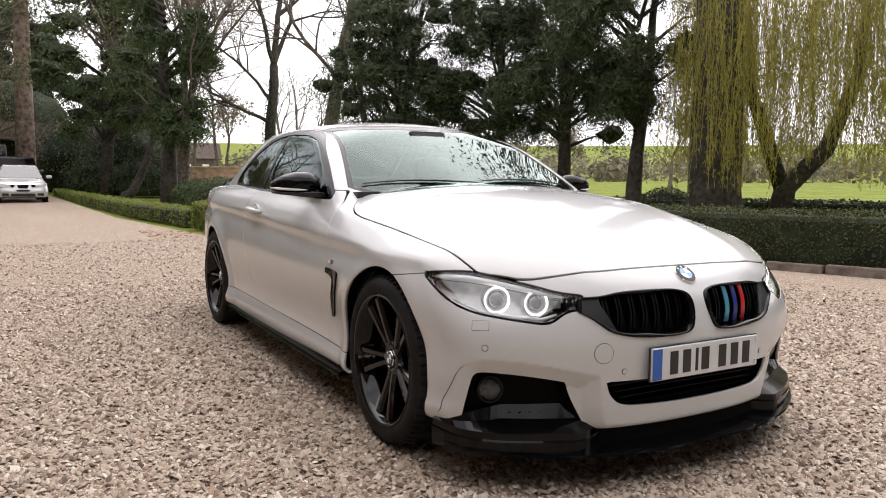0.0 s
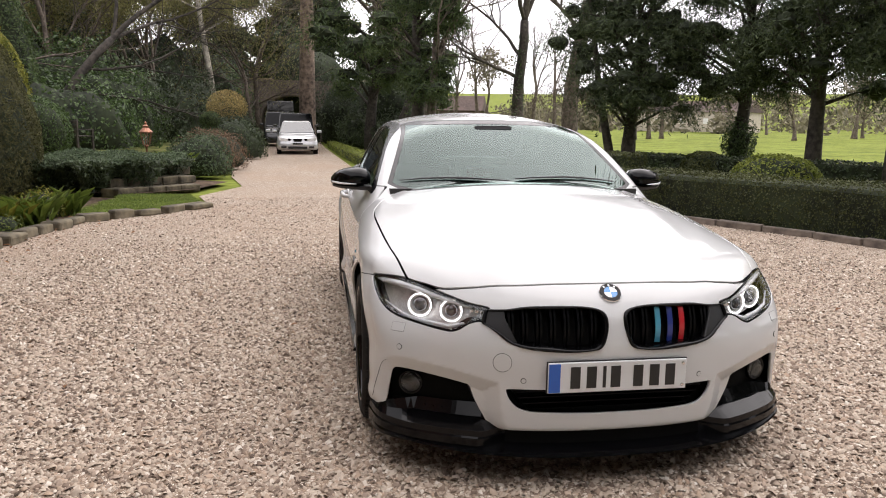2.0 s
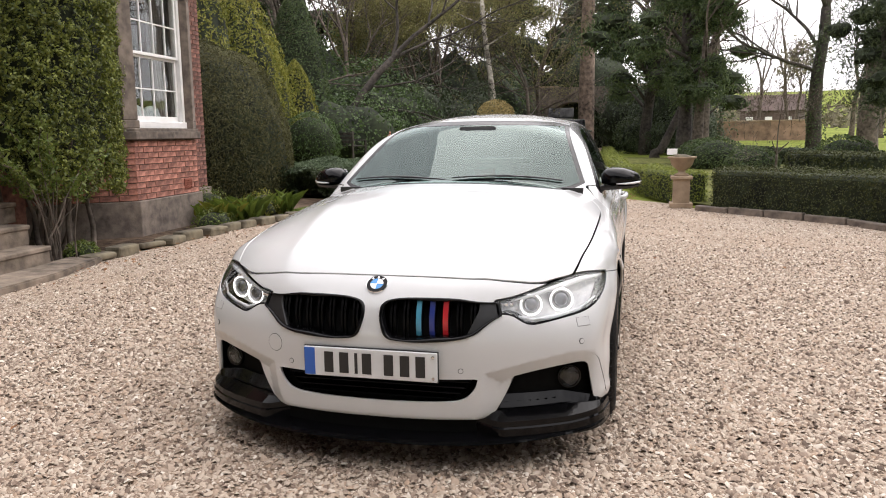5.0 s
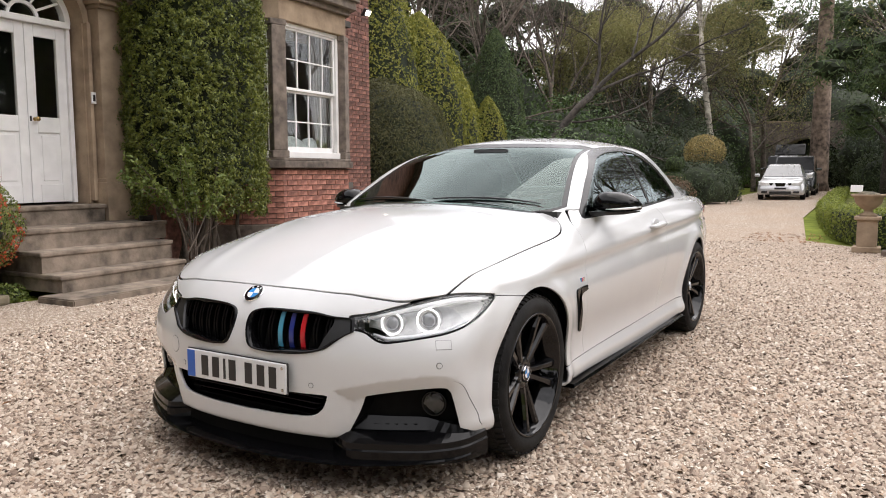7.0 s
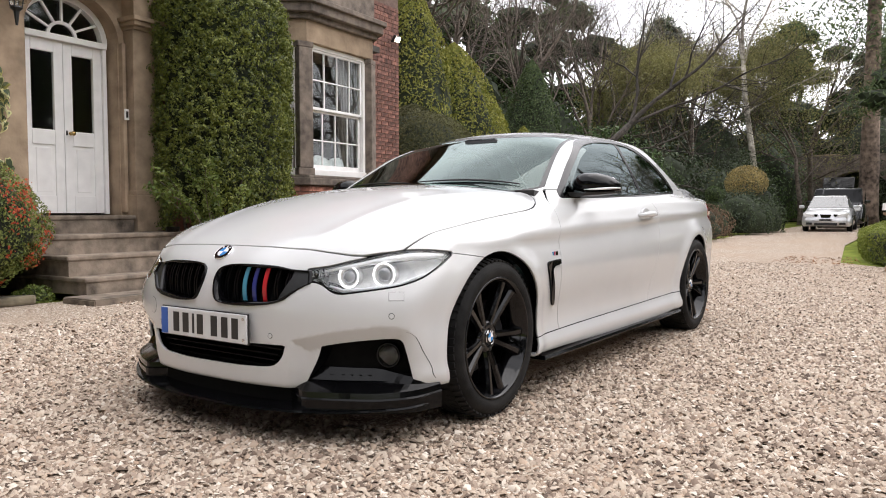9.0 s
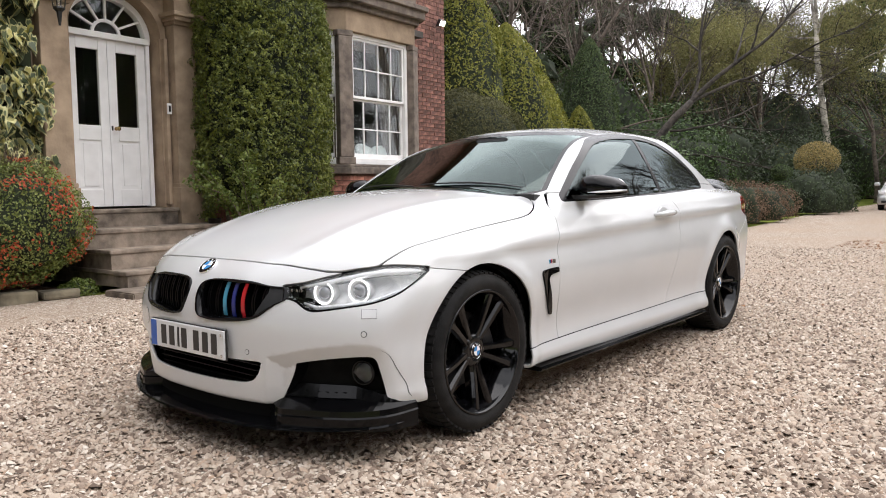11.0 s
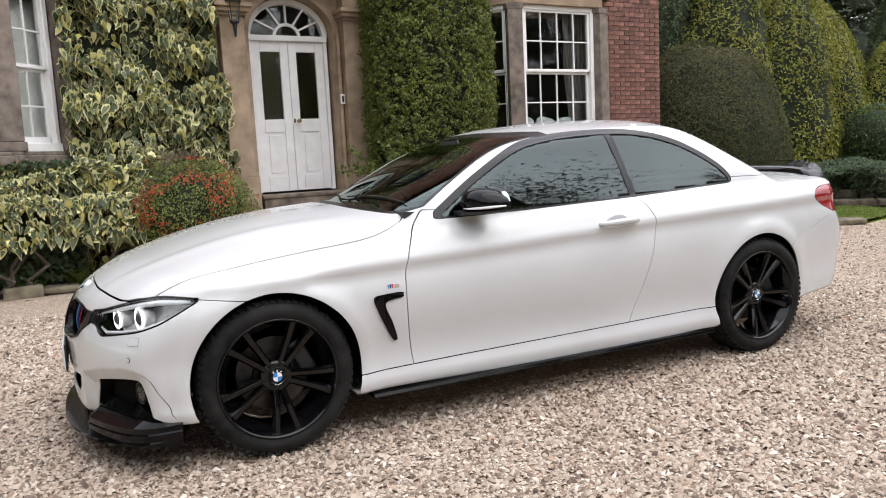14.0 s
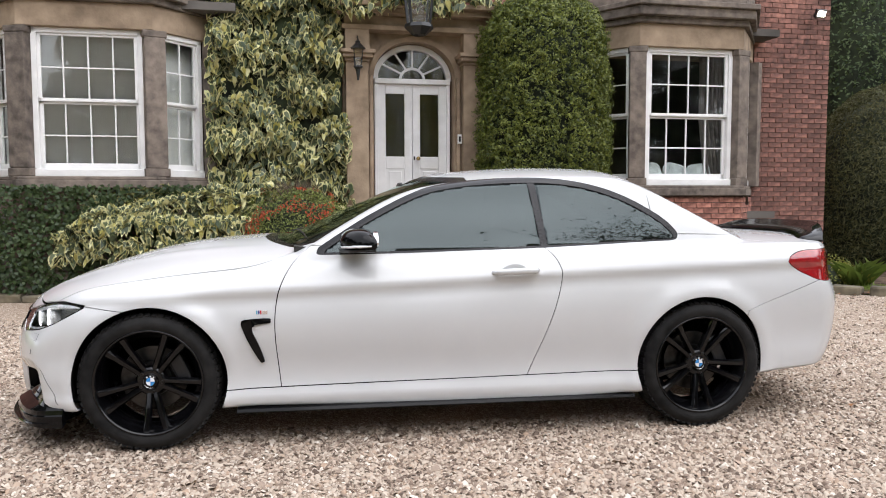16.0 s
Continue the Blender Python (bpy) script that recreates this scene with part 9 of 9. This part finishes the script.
for i in range(16):
    t, d = radians(rng.uniform(118, 178)), rng.uniform(70, 130)
    bare_tree(Matrix.Translation((d * math.cos(t), d * math.sin(t), 0.006 * d)), rng.uniform(6, 11), 0.22, "bare field tree in the distance", 410 + i, 3, bark, haze_wood, 500, 0.4, 0.3, name="field_tree", group="field trees", spread=1.2)
for i in range(9):
    x, y = -62 - 4 * (i % 3), 8 + 3.2 * i
    bare_tree(Matrix.Translation((x, y, 0.5)), rng.uniform(9, 13), 0.22, "bare tree on the rising ground", 430 + i, 4, bark, trunk_share=0.4, name="bare_tree", group="hill trees", split=2)
hw = mat("hill_wood", (0.085, 0.080, 0.060), rough=0.95, vary=0.4, scale=0.25, tint=(0.14, 0.135, 0.10), bump=1.0, bump_scale=0.5)
roof_red = mat("old_roof_tile", (0.085, 0.058, 0.050), rough=0.9, vary=0.2, scale=3)
wall_pale = mat("pale_render", (0.45, 0.40, 0.34), rough=0.9, vary=0.15, scale=2)


def cottage(x, y, w, d, h, rh, wm, label, rz=0, wins=3):
    c = thing("cottage", pose(x, y, 0.006 * math.hypot(x, y), 0, 0, rz), label, "cottage")
    bm = bmesh.new()
    box(bm, 0, 0, h / 2, w, d, h)
    part("wall", bm, wm, c)
    bm = bmesh.new()
    prism(bm, [(-d / 2 - 0.4, h), (0, h + rh), (d / 2 + 0.4, h)], "x", -w / 2 - 0.4, w / 2 + 0.4)
    part("roof", bm, roof_red, c)
    for i in range(wins):
        u = -w / 2 + w * (i + 0.5) / wins
        for sd in (-1, 1):
            bm = bmesh.new()
            box(bm, u, sd * d / 2, h * 0.55, 1.0, 0.08, 1.1)
            part("window", bm, white_paint, c)
    return c


cottage(-120, 21.5, 8, 6, 3.2, 2.4, roof_red, "small red-roofed cottage on the rising ground", 70)
cottage(-150, 78, 26, 10, 4, 2.5, wall_pale, "long low farm buildings across the field", 40, 5)
gw = thing("garden_wall", pose(-66, 9.5, 0.3, 0, 0, 80), "old brick garden wall across the rising lawn", "wall", kind="structure")
bm = bmesh.new()
box(bm, 0, 0, 0.8, 13, 0.4, 1.6)
part("wall_run", bm, mat("old_wall_brick", (0.26, 0.17, 0.12), rough=0.95, vary=0.3, scale=2), gw)
bm = bmesh.new()
box(bm, 0, 0, 1.65, 13.2, 0.55, 0.12, 0.02)
part("coping", bm, stone, gw)

# stone bridge over the far drive
br = thing("stone_bridge", pose(-50, -2.9, 0.2, 0, 0, 90), "dark old stone bridge arching over the drive", "bridge")
bm = bmesh.new()
arch = [(1.9 * math.cos(math.pi * i / 16), 1.5 + 1.5 * math.sin(math.pi * i / 16)) for i in range(17)]
pts = [(7, 0), (7, 4.0), (-7, 4.0), (-7, 0), (-1.9, 0)] + arch[::-1] + [(1.9, 0)]
prism(bm, pts, "y", -1.5, 1.5)
part("arch", bm, stone_dark, br)
bm = bmesh.new()
box(bm, 0, 1.4, 4.1, 14.2, 0.5, 0.3, 0.03)
part("parapet", bm, stone, br)

# ---- urn on its pedestal ----
urn = thing("garden_urn", Matrix.Translation((-9.6, 1.74, 0)), "weathered stone urn on a square pedestal by the hedge", "urn")
bm = bmesh.new()
box(bm, 0, 0, 0.04, 0.36, 0.36, 0.08, 0.01)
box(bm, 0, 0, 0.27, 0.26, 0.26, 0.40, 0.008)
box(bm, 0, 0, 0.49, 0.34, 0.34, 0.05, 0.012)
part("pedestal", bm, stone, urn)
bm = bmesh.new()
lathe_closed(bm, [(0.11, 0.515), (0.12, 0.54), (0.06, 0.57), (0.055, 0.60), (0.12, 0.65), (0.17, 0.70), (0.19, 0.78), (0.225, 0.80), (0.235, 0.83), (0.20, 0.83), (0.17, 0.74)], 28, "z")
part("bowl", bm, stone, urn, smooth=True)
bm = bmesh.new()
bmesh.ops.create_icosphere(bm, subdivisions=2, radius=0.16)
for v in bm.verts:
    v.co = Vector((v.co.x, v.co.y, 0.82 + v.co.z * 0.3 + 0.02 * noise.noise(v.co * 20)))
part("soil_and_moss", bm, mossy, urn)
sg = thing("white_sign", pose(-9.6, 1.58, 0.86, 0, 0, 80), "small white card propped on the urn", "card")
bm = bmesh.new()
box(bm, 0, 0, 0.05, 0.16, 0.012, 0.10, 0.002, rot=Matrix.Rotation(-0.2, 4, "X"))
part("card", bm, white_paint, sg)

# ---- parked vehicles far up the drive ----
silver = mat("silver_car_paint", (0.62, 0.62, 0.63), rough=0.3, metal=0.5, vary=0.04, coat=1.0)
black_paint = mat("black_car_paint", (0.012, 0.012, 0.013), rough=0.25, vary=0.1, coat=1.0)


def loft(bm, rows):
    rr = [[bm.verts.new(p) for p in r] for r in rows]
    for a, b in zip(rr, rr[1:]):
        for i in range(len(a)):
            bm.faces.new((a[i], a[(i + 1) % len(a)], b[(i + 1) % len(a)], b[i]))
    bm.faces.new(rr[0])
    bm.faces.new(rr[-1])


def shell_ring(x, hw, z0, z1, tuck=0.08, r=0.10):
    """A rounded cross-section at x."""
    pts = [(-hw + 0.06, z0), (-hw, z0 + 0.08), (-hw, (z0 + z1) / 2), (-hw + tuck * 0.6, z1 - r), (-hw + tuck + r * 0.7, z1), (hw - tuck - r * 0.7, z1), (hw - tuck * 0.6, z1 - r), (hw, (z0 + z1) / 2), (hw, z0 + 0.08), (hw - 0.06, z0)]
    return [(x, y, z) for y, z in pts]


def far_car(m, L, W, H, bonnet_z, paint_m, label, boxy, category="car", grille=True, gate=False):
    """A parked car seen from its nose: body, cabin, glass, lamps, wheels. Nose towards +x."""
    c = thing("parked_car", m, label, category)
    hw = W / 2
    nose = [(0.0, 0.86, 0.30, 0.55), (-0.08, 0.94, 0.22, bonnet_z - 0.16), (-0.35, 0.99, 0.20, bonnet_z - 0.05), (-0.9, 1.0, 0.20, bonnet_z + 0.02)]
    tail = [(-1.3, 1.0, 0.20, bonnet_z + 0.07), (-L * 0.6, 1.0, 0.20, bonnet_z + 0.10), (-L + 0.4, 0.99, 0.22, bonnet_z + 0.08), (-L, 0.88, 0.32, bonnet_z - 0.1)]
    bm = bmesh.new()
    loft(bm, [shell_ring(x, hw * k, a, b) for x, k, a, b in nose + tail])
    part("body", bm, paint_m, c, smooth=True)
    if boxy:
        st = [(-0.95, 0.93, bonnet_z + 0.03), (-1.35, 0.86, H - 0.05), (-1.6, 0.85, H), (-L + 0.25, 0.84, H - 0.02), (-L + 0.05, 0.90, bonnet_z + 0.1)]
    else:
        st = [(-0.95, 0.90, bonnet_z + 0.02), (-1.7, 0.72, H - 0.04), (-2.1, 0.70, H), (-3.0, 0.70, H - 0.05), (-L + 0.5, 0.88, bonnet_z + 0.1)]
    bm = bmesh.new()
    loft(bm, [[(x, -hw * k, bonnet_z - 0.05), (x, -hw * k * (0.97), z - 0.05), (x, -hw * k * 0.88, z), (x, hw * k * 0.88, z), (x, hw * k * 0.97, z - 0.05), (x, hw * k, bonnet_z - 0.05)] for x, k, z in st])
    part("cabin", bm, paint_m, c, smooth=False)
    (x0, k0, z0), (x1, k1, z1) = st[0], st[1]
    bm = bmesh.new()
    d = Vector((z1 - z0, 0, x0 - x1)).normalized() * 0.012
    q = [(x0 + (x1 - x0) * f, s * hw * k, z0 + (z1 - z0) * f) for f, k, s in ((0.08, k0 * 0.93, -1), (0.08, k0 * 0.93, 1), (0.94, k1 * 0.90, 1), (0.94, k1 * 0.90, -1))]
    vs = [bm.verts.new(Vector(p) + d) for p in q]
    wv = [bm.verts.new(Vector(p) + d * 1.6) for p in q]
    bm.faces.new(vs)
    bm.faces.new(wv)
    for i in range(4):
        bm.faces.new((vs[i], vs[(i + 1) % 4], wv[(i + 1) % 4], wv[i]))
    part("windscreen", bm, gloss_black if boxy else mat("reflecting_dark_glass", (0.05, 0.055, 0.055), rough=0.06, vary=0.05, coat=1.0), c)
    for s in (-1, 1):
        bm = bmesh.new()
        if boxy:
            box(bm, -0.05, s * hw * 0.72, bonnet_z - 0.22, 0.10, 0.26, 0.15, 0.03)
        else:
            prism(bm, [(s * hw * 0.46, bonnet_z - 0.20), (s * hw * 0.50, bonnet_z - 0.30), (s * hw * 0.86, bonnet_z - 0.26), (s * hw * 0.92, bonnet_z - 0.12)], "x", -0.20, 0.012)
        h = part("headlamp", bm, lamp_silver, c)
        bm = bmesh.new()
        box(bm, -1.15, s * (hw + 0.09), bonnet_z + 0.12, 0.12, 0.20, 0.12, 0.03)
        part("door_mirror", bm, paint_m, c)
        bm = bmesh.new()
        box(bm, 0.0, s * hw * 0.66, 0.32, 0.06, 0.22, 0.09, 0.02)
        part("fog_recess", bm, satin_black, c)
        for x in (-0.85, -L + 0.95):
            bm = bmesh.new()
            lathe_closed(bm, [(0.20, -0.10), (0.32, -0.09), (0.325, 0.0), (0.32, 0.09), (0.20, 0.10), (0.05, 0.085)], 28, "y", (x, s * (hw - 0.10), 0.325))
            w = part("wheel", bm, rubber, c, smooth=False)
            bm = bmesh.new()
            lathe_closed(bm, [(0.20, 0.092 * s), (0.19, 0.105 * s), (0.05, 0.108 * s)], 20, "y", (x, s * (hw - 0.10), 0.325))
            part("rim", bm, steel, w)
    if grille:
        for y, w, h in ((0, 0.40, 0.13), (-0.34, 0.16, 0.09), (0.34, 0.16, 0.09)):
            bm = bmesh.new()
            prism(bm, [(y - w / 2, bonnet_z - 0.18), (y + w / 2, bonnet_z - 0.18), (y + w / 2 - 0.05, bonnet_z - 0.18 - h), (y - w / 2 + 0.05, bonnet_z - 0.18 - h)], "x", -0.1, 0.022)
            part("grille", bm, gloss_black, c)
        bm = bmesh.new()
        box(bm, 0.012, 0, 0.30, 0.03, 0.80, 0.10, 0.02)
        part("lower_grille", bm, satin_black, c)
        bm = bmesh.new()
        box(bm, 0.026, 0, bonnet_z - 0.40, 0.014, 0.52, 0.11, 0.003)
        pl = part("number_plate", bm, plate_white, c, "white number plate with a dark bar")
        bm = bmesh.new()
        box(bm, 0.035, 0, bonnet_z - 0.40, 0.004, 0.42, 0.065)
        part("character_bar", bm, plate_black, pl)
    else:
        bm = bmesh.new()
        box(bm, 0.0, 0, bonnet_z - 0.22, 0.04, W * 0.5, 0.16, 0.02)
        part("grille", bm, satin_black, c)
    if gate:
        bm = bmesh.new()
        box(bm, -L - 0.35, 0, H + 0.36, 0.9, W * 0.8, 0.09, 0.03, rot=Matrix.Rotation(0.75, 4, "Y"))
        part("raised_tailgate", bm, gloss_black, c, "raised dark tailgate")
    return c


far_car(pose(-29.6, -1.95, 0.03, 0, 0, 3), 4.64, 1.76, 1.45, 0.86, silver, "silver saloon car parked on the drive", False)
far_car(pose(-35.2, -2.15, 0.06, 0, 0, 3), 4.7, 1.92, 1.85, 1.08, black_paint, "black off-road vehicle parked behind the silver car", True, grille=False)
far_car(pose(-39.4, -3.1, 0.08, 0, 0, 3), 4.8, 1.95, 1.95, 1.10, black_paint, "dark vehicle with its tailgate raised", True, grille=False, gate=True)
